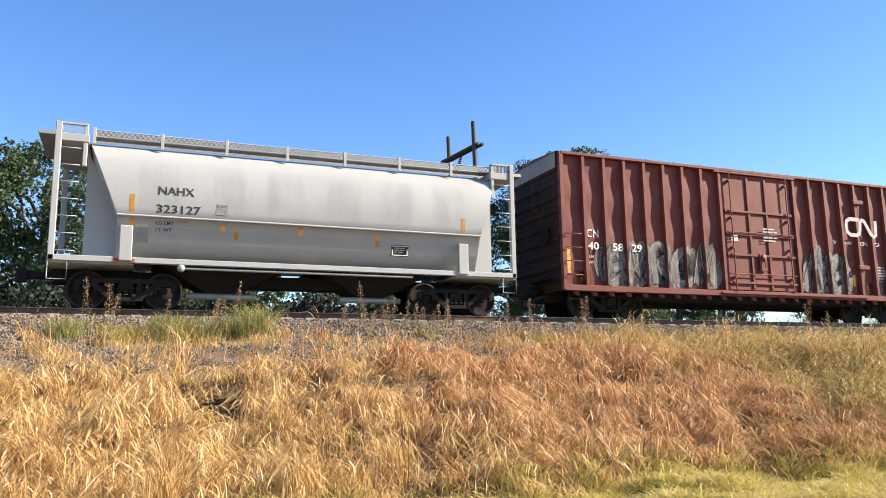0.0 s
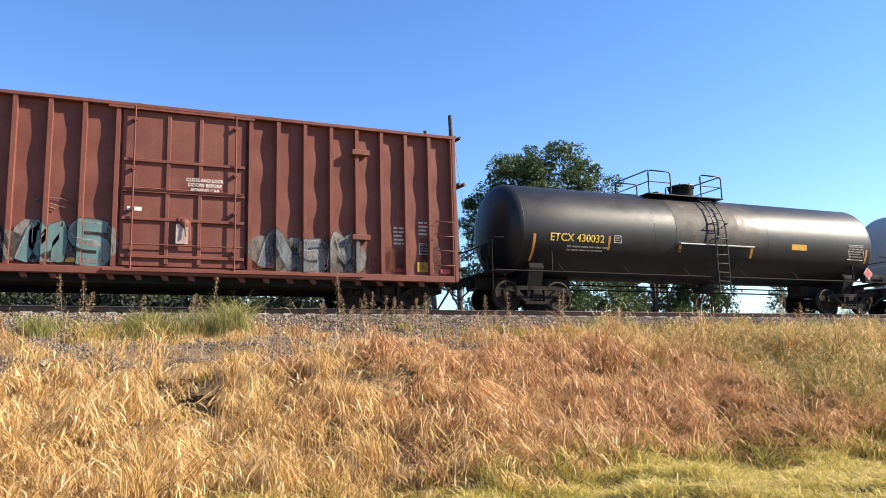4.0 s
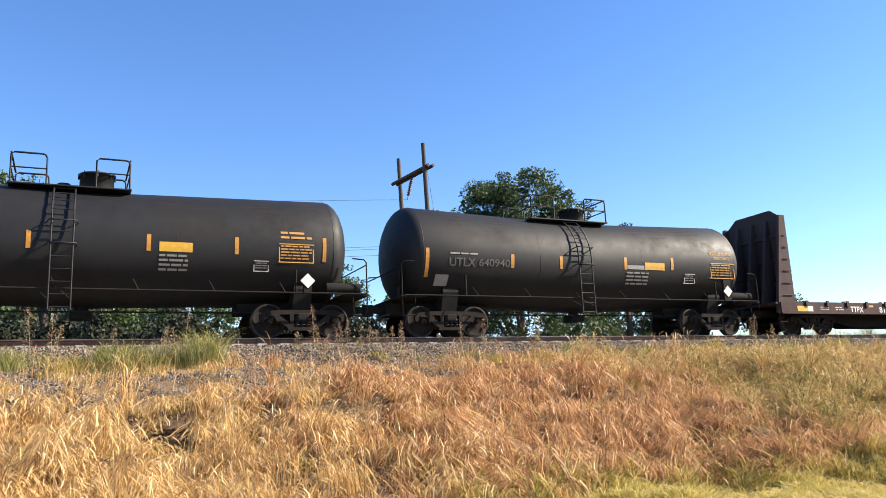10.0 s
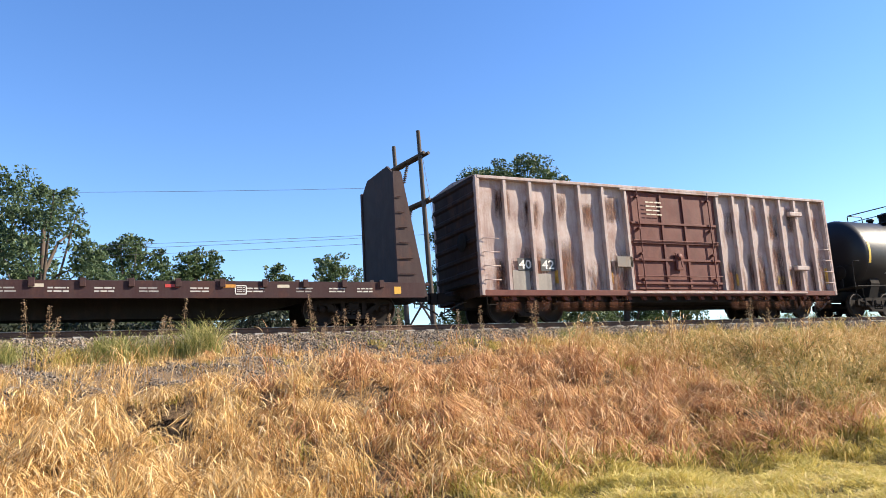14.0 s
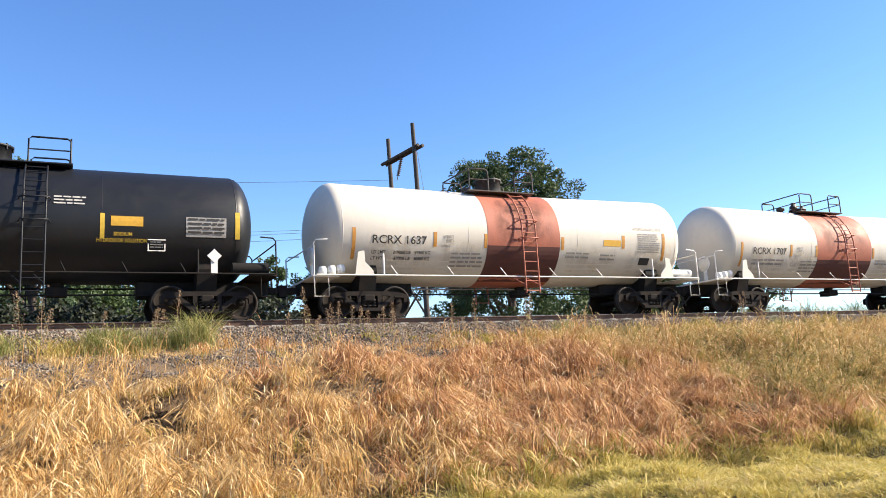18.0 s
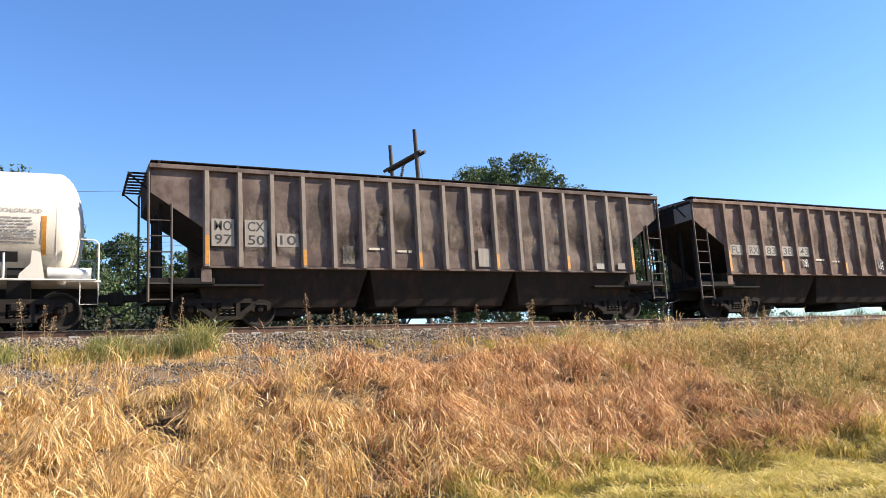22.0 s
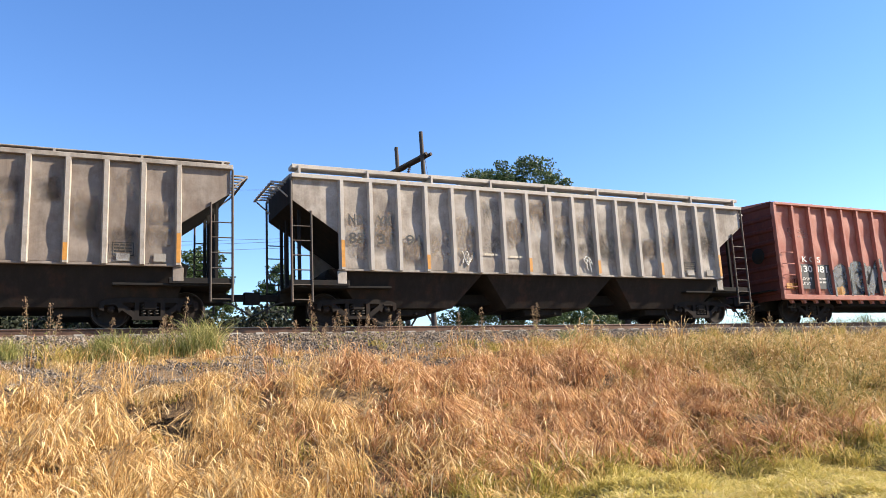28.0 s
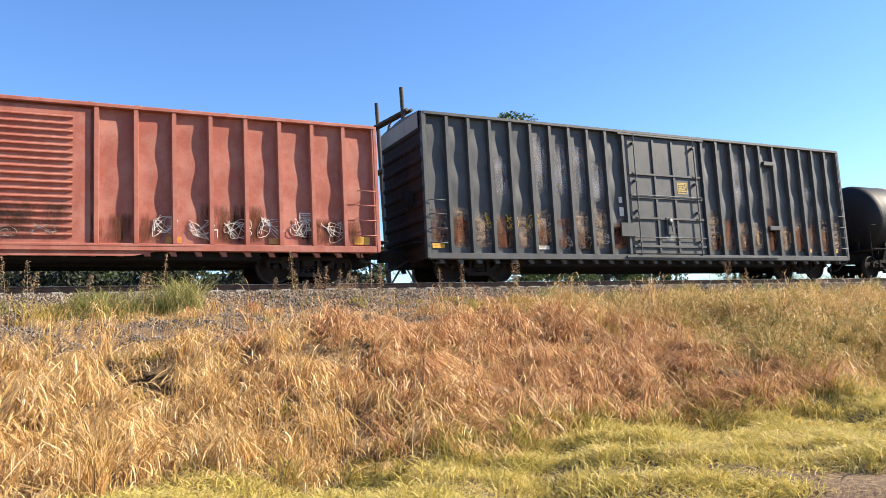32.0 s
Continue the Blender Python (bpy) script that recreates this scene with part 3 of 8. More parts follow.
def build_track():
    track = thing("railway_track", (0, 0, 0), "single railway track on pale concrete ties with rusty rails", "railway track", kind="structure")
    for s in (-1, 1):
        g = Geo()
        prof = ((-0.07, -0.18), (0.07, -0.18), (0.07, -0.165), (0.012, -0.14), (0.012, -0.045), (0.036, -0.03), (0.036, -0.004), (-0.036, -0.004),
                (-0.036, -0.03), (-0.012, -0.045), (-0.012, -0.14), (-0.07, -0.165))
        g.prism([(s * 0.755 + a, b) for a, b in prof], -420, 420, "x")
        rail = part("rail", g, RAIL, track)
        part("rail_head", Geo().box(-420, 420, s * 0.755 - 0.034, s * 0.755 + 0.034, -0.004, 0.0), RAIL_TOP, rail, "worn bright running surface")
    g = Geo()
    g.prism([(-0.14, -0.4), (0.14, -0.4), (0.115, -0.185), (-0.115, -0.185)], -1.3, 1.3)
    tie = g.mesh("tie", CONCRETE)
    clip = Geo().box(-0.05, 0.05, -0.11, -0.06, -0.186, -0.15, 0.006).box(-0.05, 0.05, 0.06, 0.11, -0.186, -0.15, 0.006).mesh("rail_clip", RAIL)
    rnd = random.Random(3)
    for i in range(135):
        t = part("tie", tie, CONCRETE, track, at=(-12 + 0.61 * i + rnd.uniform(-0.015, 0.015), rnd.uniform(-0.02, 0.02), rnd.uniform(-0.006, 0.004)))
        if 8 < i < 70:
            part("rail_clip", clip, RAIL, t, at=(0, -0.755, 0))
    g = Geo()
    for i in range(700):
        for side, x in ((-1, -12.6 - 0.61 * i), (1, 70.4 + 0.61 * i)):
            if abs(x) < 415:
                g.box(x - 0.13, x + 0.13, -1.3, 1.3, -0.4, -0.185)
    tagged(part("distant_ties", g, CONCRETE, track), kind="stuff")


build_ground()
build_track()
build_ballast()


# ---- train: running gear ----
CARS, WHEELS = [], []
MADE = {}


def shared(key, build, mat):
    if key not in MADE:
        MADE[key] = build().mesh(key, mat)
    return MADE[key]


def wheelset_geo():
    g = Geo()
    for s in (-1, 1):
        prof = [(0.07, 0.02), (0.13, 0.02), (0.15, 0.0), (0.34, -0.03), (0.385, 0.01), (0.4, 0.055), (0.455, 0.05), (0.457, -0.06), (0.49, -0.075), (0.488, -0.105),
                (0.4, -0.09), (0.36, -0.07), (0.15, -0.08), (0.1, -0.1)]
        g.lathe([(r, s * (0.77 + h)) for r, h in prof], axis="y", n=28)
        g.lathe([(0.0, s * 1.03), (0.085, s * 1.03), (0.095, s * 1.0), (0.095, s * 0.86)], axis="y", n=14)
        for k in range(3):
            a = k * math.tau / 3
            g.box(0.05 * math.cos(a) - 0.015, 0.05 * math.cos(a) + 0.015, s * 1.045 - 0.015, s * 1.045 + 0.015, 0.05 * math.sin(a) - 0.015, 0.05 * math.sin(a) + 0.015)
    g.tube([(0, -0.9, 0), (0, 0.9, 0)], 0.08, 12)
    return g


def tread_geo():
    g = Geo()
    for s in (-1, 1):
        g.lathe([(0.4585, s * 0.715), (0.4585, s * 0.815)], axis="y", n=28)
        g.lathe([(0.438, s * 0.8235), (0.452, s * 0.8215)], axis="y", n=28)
    return g


def sideframe_geo():
    """Cast side frame with its two pedestal jaws, sloping tension members and spring window, at y = 0."""
    g = Geo()
    y0, y1 = -0.07, 0.07
    top = [(-1.16, 0.52), (-1.16, 0.62), (-1.0, 0.69), (-0.6, 0.73), (0.6, 0.73), (1.0, 0.69), (1.16, 0.62), (1.16, 0.52), (0.98, 0.55), (0.55, 0.61), (-0.55, 0.61), (-0.98, 0.55)]
    g.prism(top, y0, y1)
    for s in (-1, 1):
        g.prism([(s * 0.7, 0.62), (s * 0.86, 0.58), (s * 0.4, 0.24), (s * 0.26, 0.3)], y0, y1)
        g.prism([(s * 0.25, 0.22), (s * 0.36, 0.22), (s * 0.36, 0.66), (s * 0.25, 0.66)], y0, y1)
        g.prism([(s * 1.06, 0.4), (s * 1.16, 0.44), (s * 1.16, 0.6), (s * 1.06, 0.6)], y0, y1)
        g.prism([(s * 0.62, 0.44), (s * 0.72, 0.36), (s * 0.76, 0.6), (s * 0.64, 0.64)], y0, y1)
        g.box(s * 0.889 - 0.13, s * 0.889 + 0.13, -0.09, 0.09, 0.54, 0.6, 0.015)
    g.prism([(-0.42, 0.18), (0.42, 0.18), (0.4, 0.27), (-0.4, 0.27)], y0, y1)
    return g


def spring_geo():
    g = Geo()
    for x in (-0.15, 0.0, 0.15):
        g.tube([(x + 0.055 * math.cos(a), 0.055 * math.sin(a), 0.27 + 0.012 * a) for a in [k * 0.7 for k in range(35)]], 0.014, 5)
    return g


def add_truck(car, x):
    bol = shared("truck", lambda: Geo().box(-0.16, 0.16, -1.1, 1.1, 0.42, 0.64, 0.03).box(-0.5, 0.5, -0.22, 0.22, 0.5, 0.72, 0.03)
                 .tube([(-0.6, -0.65, 0.4), (-0.6, 0.65, 0.4)], 0.06, 8).tube([(0.6, -0.65, 0.4), (0.6, 0.65, 0.4)], 0.06, 8), TRUCK)
    t = part("truck", bol, TRUCK, car, "grimy four-wheel freight truck", at=(x, 0, 0))
    for s in (-1, 1):
        part("side_frame", shared("side_frame", sideframe_geo, TRUCK), TRUCK, t, at=(0, s * 1.0, 0))
        part("spring", shared("spring", spring_geo, SPRING), SPRING, t, at=(0, s * 1.02, 0))
        for k in (-1, 1):
            part("brake_shoe", shared("brake_shoe", lambda: Geo().box(-0.04, 0.04, -0.06, 0.06, -0.15, 0.15, 0.012), TRUCK), TRUCK, t, at=(k * 0.38, s * 0.77, 0.42))
    for k in (-1, 1):
        w = part("wheelset", shared("wheelset", wheelset_geo, WHEEL), WHEEL, t, at=(k * 0.889, 0, 0.457))
        if "tread" not in MADE:
            MADE["tread"] = True
            me = w.data
            me.materials.append(TREAD)
            extra = tread_geo()
            bm = bmesh.new()
            bm.from_mesh(me)
            vs = [bm.verts.new(p) for p in extra.v]
            for f in extra.f:
                fc = bm.faces.new([vs[i] for i in f])
                fc.material_index, fc.smooth = 1, True
            bm.to_mesh(me)
            bm.free()
        WHEELS.append((w, k))


def add_coupler(car, x, s, reach):
    """Knuckle coupler and air hose; s = -1 at the left end."""
    g = Geo()
    g.box(min(x - s * 0.5, x + s * (reach - 0.16)), max(x - s * 0.5, x + s * (reach - 0.16)), -0.09, 0.09, 0.78, 0.96, 0.015)
    g.prism([(x + s * (reach - 0.2), -0.15), (x + s * (reach - 0.2), 0.13), (x + s * (reach + 0.02), 0.2), (x + s * (reach + 0.06), 0.06), (x + s * (reach - 0.05), 0.0),
             (x + s * (reach + 0.03), -0.12)], 0.7, 1.02, "z")
    c = part("coupler", g, UNDER, car, "rusty knuckle coupler")
    h = Geo().tube([(x - s * 0.1, -0.3, 0.72), (x + s * 0.15, -0.3, 0.66), (x + s * (reach - 0.12), -0.22, 0.4), (x + s * reach, -0.1, 0.36)], 0.026, 7)
    part("air_hose", h, INKBLACK, c)


def new_car(name, x0, x1, label, category, reach=0.75):
    car = thing(name, ((x0 + x1) / 2, 0, 0), label, category, "cars of the freight train")
    car["half"] = (x1 - x0) / 2
    CARS.append(car)
    half = (x1 - x0) / 2
    for s in (-1, 1):
        add_coupler(car, s * half, s, reach)
    return car, half


def stirrup(car, x, y, z0=1.0, z1=0.55, w=0.36, mat=UNDER):
    part("sill_step", Geo().tube([(x - w / 2, y, z0), (x - w / 2, y, z1), (x + w / 2, y, z1), (x + w / 2, y, z0)], 0.016, 6), mat, car)


def rung(car, x, y, z, w=0.42, out=-0.07, mat=UNDER, name="grab_iron"):
    s = 1 if y > 0 else -1
    part(name, Geo().tube([(x - w / 2, y, z), (x - w / 2, y + s * abs(out), z), (x + w / 2, y + s * abs(out), z), (x + w / 2, y, z)], 0.013, 6), mat, car)


def side_grid(half, z0, z1, y, waves, depth, nx=110, nz=22, gap=None):
    """A side sheet, faintly dented between its posts."""
    g = Geo()
    xs = [-half + 2 * half * i / nx for i in range(nx + 1)]
    zs = [z0 + (z1 - z0) * k / nz for k in range(nz + 1)]
    s = 1 if y > 0 else -1
    vs = []
    for zz in zs:
        for xx in xs:
            d = depth * (math.sin(zz * 5.2 + 1.7 * math.sin(xx * 0.9)) * 0.6 + noise.noise((xx * 1.1, zz * 1.3, y)) * 0.9)
            e = min(1, min(zz - z0, z1 - zz) / 0.25, min(xx + half, half - xx) / 0.2)
            vs.append((xx, y + s * d * e, zz))
    n = nx + 1
    g.add(vs, [(k * n + i, k * n + i + 1, (k + 1) * n + i + 1, (k + 1) * n + i) for k in range(nz) for i in range(nx)], True)
    return g


def strip_clip(o, a, b):
    """The part of an outline between x = a and x = b."""
    for lim, sgn in ((a, 1), (b, -1)):
        out = []
        for (x0, z0), (x1, z1) in zip(o, o[1:] + o[:1]):
            i0, i1 = (x0 - lim) * sgn >= 0, (x1 - lim) * sgn >= 0
            if i0:
                out.append((x0, z0))
            if i0 != i1:
                f = (lim - x0) / (x1 - x0)
                out.append((lim, z0 + f * (z1 - z0)))
        o = out
        if len(o) < 3:
            return []
    return o


def sprayed(pieces, posts, y):
    """Convex outlines laid on the sheet between the posts and on the posts' faces."""
    g = Geo()
    edges = [-99.0] + sorted(posts) + [99.0]
    for o in pieces:
        lo, hi = min(p[0] for p in o), max(p[0] for p in o)
        for a, b in zip(edges, edges[1:]):
            q = strip_clip(o, max(a + 0.07, lo), min(b - 0.07, hi)) if b > lo and a < hi else []
            if q:
                g.prism(q, y - 0.002, y)
        for p in edges[1:-1]:
            if lo < p + 0.05 and hi > p - 0.05:
                q = strip_clip(o, p - 0.05, p + 0.05)
                if q:
                    g.prism(q, y - 0.11, y - 0.108)
    return g


def band(pts, w, taper=0.75):
    """A stroke of a broad nib along a polyline, in convex pieces."""
    out, n = [], len(pts)
    dirs = [Vector((q[0] - p[0], q[1] - p[1])).normalized() for p, q in zip(pts, pts[1:])]
    rim = []
    for i, p in enumerate(pts):
        d = (dirs[max(0, i - 1)] + dirs[min(n - 2, i)]).normalized()
        ww = w / 2 * (taper + (1 - taper) * math.sin(math.pi * i / (n - 1)))
        rim.append(((p[0] - d.y * ww, p[1] + d.x * ww), (p[0] + d.y * ww, p[1] - d.x * ww)))
    for (a, b), (c, d) in zip(rim, rim[1:]):
        out.append([a, b, d, c])
    return out


def rounded(pts, n=4):
    """A polyline with its corners eased."""
    out = []
    m = len(pts)
    for i in range(m - 1):
        p0, p1, p2, p3 = (Vector(pts[max(0, i - 1)]), Vector(pts[i]), Vector(pts[i + 1]), Vector(pts[min(m - 1, i + 2)]))
        for k in range(n):
            t = k / n
            v = 0.5 * (2 * p1 + (p2 - p0) * t + (2 * p0 - 5 * p1 + 4 * p2 - p3) * t * t + (3 * p1 - p0 - 3 * p2 + p3) * t ** 3)
            out.append((v.x, v.y))
    return out + [tuple(pts[-1])]


STROKES = (((0.05, 0.0), (0.1, 0.9), (0.65, 1.0), (0.9, 0.7), (0.35, 0.48), (1.0, 0.0)), ((0.95, 0.88), (0.45, 1.0), (0.05, 0.55), (0.3, 0.06), (0.95, 0.12)),
           ((0.0, 0.0), (0.18, 1.0), (0.5, 0.35), (0.8, 1.0), (1.0, 0.0)), ((0.9, 0.95), (0.2, 0.9), (0.25, 0.55), (0.85, 0.48), (0.75, 0.04), (0.05, 0.1)),
           ((0.0, 0.0), (0.4, 1.0), (0.6, 1.0), (1.0, 0.0)), ((0.9, 0.2), (0.3, 0.0), (0.1, 0.6), (0.6, 1.0), (0.9, 0.6), (0.3, 0.4)))


def graffiti(car, span, z0, z1, y, mats, seed, letter=0.95, tones=None):
    """A faded sprayed piece over sheet and posts: a hazy ground, interlocking broad strokes with dark rims, and thin light lines. mats: pale, second, dark and accents."""
    rnd = random.Random(seed)
    posts = POSTS[car.name]
    x0, x1 = span
    rim_mat, shade_mat, line_mat = tones or (SPRAYRIM, None, SPRAYLINE)
    n = max(2, round((x1 - x0) / letter))
    p, h = (x1 - x0) / n, z1 - z0
    haze = []
    for i in range(n * 3):
        cx, cz = x0 + (x1 - x0) * (i + 0.5) / (n * 3) + rnd.uniform(-0.1, 0.1), z0 + h * rnd.uniform(0.3, 0.55)
        w, hh = p * rnd.uniform(0.35, 0.5), h * rnd.uniform(0.38, 0.52)
        haze.append([(cx + w * math.cos(a), max(z0 - 0.05, cz + hh * math.sin(a))) for a in (k * math.tau / 10 for k in range(10))])
    ground = part("graffiti", sprayed(haze, posts, y - 0.012), mats[0], car, "faded sprayed graffiti piece, unreadable")
    for i in range(n):
        lean, sz = rnd.uniform(-0.12, 0.25), rnd.uniform(0.85, 1.06)
        form = [(x0 + p * (i + 0.1 + 0.85 * (a + rnd.uniform(-0.08, 0.08)) + lean * (b - 0.5)), z0 + 0.06 + (h - 0.12) * sz * (b + rnd.uniform(-0.05, 0.05))) for a, b in rnd.choice(STROKES)]
        line = rounded(form)
        w = p * rnd.uniform(0.3, 0.42)
        lv = y - 0.016 - 0.012 * (i % 3)
        rim = part("letter_rim", sprayed(band(line, w + 0.07), posts, lv), rim_mat, ground)
        part("letter_fill", sprayed(band(line, w), posts, lv - 0.003), mats[i % 2] if len(mats) < 4 or i % 3 else mats[3 + i % (len(mats) - 3)], ground)
        part("letter_shade", sprayed(band([(a + 0.03, b - 0.03) for a, b in line[len(line) // 3:]], w * 0.35), posts, lv - 0.0055), shade_mat or mats[(i + 1) % 2], ground)
        part("letter_line", sprayed(band([(a - w * 0.3, b + w * 0.22) for a, b in line[:len(line) * 2 // 3]], 0.028), posts, lv - 0.008), line_mat, ground)
    return ground


def graffiti_drips(car, xc, y):
    """Orange paint run together at the foot of the slate piece."""
    rnd = random.Random(5)
    blobs = []
    for x in (264.15, 264.35, 266.9, 267.0):
        w, h = rnd.uniform(0.1, 0.2), rnd.uniform(0.1, 0.22)
        blobs.append([(x - xc + w * math.cos(a), 1.1 + h * math.sin(a)) for a in (k * math.tau / 9 for k in range(9))])
    part("graffiti_drip", sprayed(blobs, POSTS[car.name], y - 0.06), SPRAYORANGE, car, "faded orange spray blotches")


def scrawl(car, x0, x1, z0, z1, y, mat, seed, n=5, r=0.012):
    """Quick loops of a spray can."""
    rnd = random.Random(seed)
    g = Geo()
    for i in range(max(1, n // 2)):
        cx, cz = rnd.uniform(x0 * 0.7 + x1 * 0.3, x0 * 0.3 + x1 * 0.7), rnd.uniform(z0 * 0.7 + z1 * 0.3, z0 * 0.3 + z1 * 0.7)
        a, b, p, q, u = rnd.uniform(0.25, 0.5), rnd.uniform(0.2, 0.48), rnd.uniform(0, 6.28), rnd.uniform(0, 6.28), rnd.choice((1.0, 2.0, 3.0))
        pts = []
        for k in range(22):
            t = k * 0.33
            x = cx + (x1 - x0) * (a * math.cos(t + p) + 0.12 * math.sin(u * t))
            z = cz + (z1 - z0) * (b * math.sin(1.5 * t + q) * 0.8 + 0.1 * math.cos(2 * t))
            pts.append((min(x1, max(x0, x)), y - 0.004, min(z1, max(z0, z))))
        g.tube(pts, r, 4)
    return part("graffiti_scrawl", g, mat, car, "sprayed scrawl, unreadable")


# ---- boxcar ----
POSTS = {}


def boxcar(x0, x1, zs, ze, mat, label, door, left_n, right_n, name="boxcar", door_mat=None, reach=0.75, ends=None, white_top=False, sill_mat=None):
    """door = (left, right, style) in the train's measure; left_n, right_n: side posts on either side of the door."""
    car, half = new_car(name, x0, x1, label, "boxcar", reach)
    xc, yp, yr = (x0 + x1) / 2, 1.40, 1.50
    dl, dr, style = door[0] - xc, door[1] - xc, door[2]
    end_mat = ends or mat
    for s in (-1, 1):
        part("side_sheet", side_grid(half - 0.05, zs, ze, s * yp, 1, 0.022), mat, car)
        a, b = (-half + 0.05, half - 0.05)
        part("side_sill", Geo().box(a, b, min(s * 1.36, s * 1.55), max(s * 1.36, s * 1.55), zs - 0.12, zs + 0.06, 0.012), sill_mat or mat, car)
        part("top_chord", Geo().box(a, b, min(s * 1.3, s * 1.57), max(s * 1.3, s * 1.57), ze - 0.1, ze, 0.015), mat, car)
        post = shared("post%.2f" % (ze - zs) + mat.name, lambda: Geo().prism([(-0.07, 0.0), (-0.05, -0.15), (0.05, -0.15), (0.07, 0.0)], zs + 0.06, ze - 0.1, "z"), mat)
        xs = [-half + 0.09 + (dl - 0.12 + half - 0.09) * i / left_n for i in range(left_n + 1)]
        xs += [dr + 0.12 + (half - 0.09 - dr - 0.12) * i / right_n for i in range(right_n + 1)]
        POSTS[car.name] = xs
        for i, x in enumerate(xs):
            part("side_post", post, mat, car, at=(x, s * yp, 0), turn=0 if s < 0 else 180)
        # cross-bearer ends under the sill
        for i in range(int(half * 2 / 0.62)):
            part("sill_gusset", shared("gusset" + (sill_mat or mat).name, lambda: Geo().prism([(-0.09, -0.12), (0.07, -0.12), (0.11, -0.24), (-0.02, -0.24)], -0.05, 0.05), sill_mat or mat), sill_mat or mat, car,
                 at=(-half + 0.5 + 0.62 * i, s * 1.4, zs))
    for s in (-1, 1):
        g = Geo()
        n = int((ze - zs) / 0.42)
        prof = [(zs - 0.1, 0.0)]
        for i in range(n):
            zc = zs + 0.2 + (ze - zs - 0.3) * i / (n - 1)
            prof += [(zc - 0.1, 0.0), (zc - 0.045, 0.06), (zc + 0.045, 0.06), (zc + 0.1, 0.0)]
        prof.append((ze, 0.0))
        g = Geo().prism([(z, s * (half + d)) for z, d in prof] + [(ze, s * (half - 0.06)), (zs - 0.1, s * (half - 0.06))], -1.43, 1.43)
        g.v = [(b, c, a) for a, c, b in g.v]
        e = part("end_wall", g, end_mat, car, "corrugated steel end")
        if white_top:
            part("end_panel", Geo().box(min(s * (half + 0.065), s * (half + 0.07)), max(s * (half + 0.065), s * (half + 0.07)), -1.42, 1.42, ze - 0.5, ze - 0.02), PATCHPALE, car, "whitish panel at the top of the end")
        part("corner_post", Geo().box(min(s * (half - 0.1), s * (half + 0.01)), max(s * (half - 0.1), s * (half + 0.01)), -1.56, -1.4, zs - 0.1, ze - 0.02, 0.012), mat, car)
        part("corner_post", Geo().box(min(s * (half - 0.1), s * (half + 0.01)), max(s * (half - 0.1), s * (half + 0.01)), 1.4, 1.56, zs - 0.1, ze - 0.02, 0.012), mat, car)
    g = Geo()
    g.prism([(-1.5, ze), (1.5, ze), (1.45, ze + 0.02), (0, ze + 0.13), (-1.45, ze + 0.02)], -half - 0.03, half + 0.03, "x")
    roof = part("roof", g, mat, car, "low-pitched ribbed steel roof")
    rr = shared("roof_rib" + mat.name, lambda: Geo().prism([(-1.44, ze + 0.022), (0, ze + 0.132), (1.44, ze + 0.022), (1.44, ze + 0.05), (0, ze + 0.16), (-1.44, ze + 0.05)], -0.04, 0.04, "x"), mat)
    for i in range(1, int(half * 2 / 1.1)):
        part("roof_rib", rr, mat, roof, at=(-half + 1.1 * i, 0, 0))
    part("underframe", Geo().box(-half, half, -0.32, 0.32, 0.52, zs, 0.01).box(-half * 0.64, half * 0.64, -1.28, 1.28, zs - 0.3, zs - 0.02), UNDER, car)
    for x in (-half * 0.3, half * 0.12):
        part("brake_cylinder" if x < 0 else "brake_reservoir", Geo().tube([(x, -0.75, 0.72), (x + 0.8, -0.75, 0.72)], 0.15, 12), UNDER, car)
    dm = door_mat or mat
    dw = dr - dl
    for s in (-1, 1):
        y_in = s * (yp + 0.02)

        def span(a, b):
            return (min(s * a, s * b), max(s * a, s * b))
        g = Geo()
        if style == "corrugated":
            g.box(dl, dr, *span(1.42, 1.47), zs + 0.05, ze - 0.16, 0.008)
            d = part("door", g, dm, car, "sliding door with horizontal corrugations")
            n = 17
            rb = shared("corr" + dm.name, lambda: Geo().prism([(-1.47, -0.045), (-1.53, -0.012), (-1.53, 0.012), (-1.47, 0.045)], dl + 0.42, dr - 0.4, "x"), dm)
            for i in range(n):
                part("door_rib", rb, dm, d, at=(0, 0, zs + 0.25 + (ze - zs - 0.65) * i / (n - 1)), turn=0 if s < 0 else 180)
            part("door_edge", Geo().box(dl + 0.3, dl + 0.4, *span(1.47, 1.52), zs + 0.05, ze - 0.2, 0.01), dm, d)
            part("door_track", Geo().box(dl - 0.4, dr + 2.6, *span(1.47, 1.56), zs - 0.01, zs + 0.05, 0.006), mat, car)
            part("door_handle", Geo().tube([(dl + 0.25, s * 1.52, zs + 0.9), (dl + 0.25, s * 1.58, zs + 1.2), (dl + 0.25, s * 1.52, zs + 1.5)], 0.02, 6), dm, d)
        else:
            g.box(dl, dr, *span(1.42, 1.475), zs + 0.1, ze - 0.16, 0.01)
            d = part("door", g, dm, car, "plug door with lock rods and crank")
            for i, f in enumerate((0.06, 0.3, 0.48, 0.68)):
                z = zs + 0.1 + (ze - zs - 0.3) * f
                part("door_beam", Geo().box(dl + 0.03, dr - 0.03, *span(1.475, 1.535), z - 0.04, z + 0.04, 0.01), dm, d)
            for f in (0.09, 0.91):
                x = dl + dw * f
                part("lock_rod", Geo().tube([(x, s * 1.57, zs - 0.05), (x, s * 1.57, ze - 0.08)], 0.022, 7), dm, d)
                for q in (0.12, 0.36, 0.6, 0.9):
                    z = zs + (ze - zs) * q
                    part("rod_bracket", Geo().box(x - 0.05, x + 0.05, *span(1.475, 1.59), z - 0.035, z + 0.035, 0.006), dm, d)
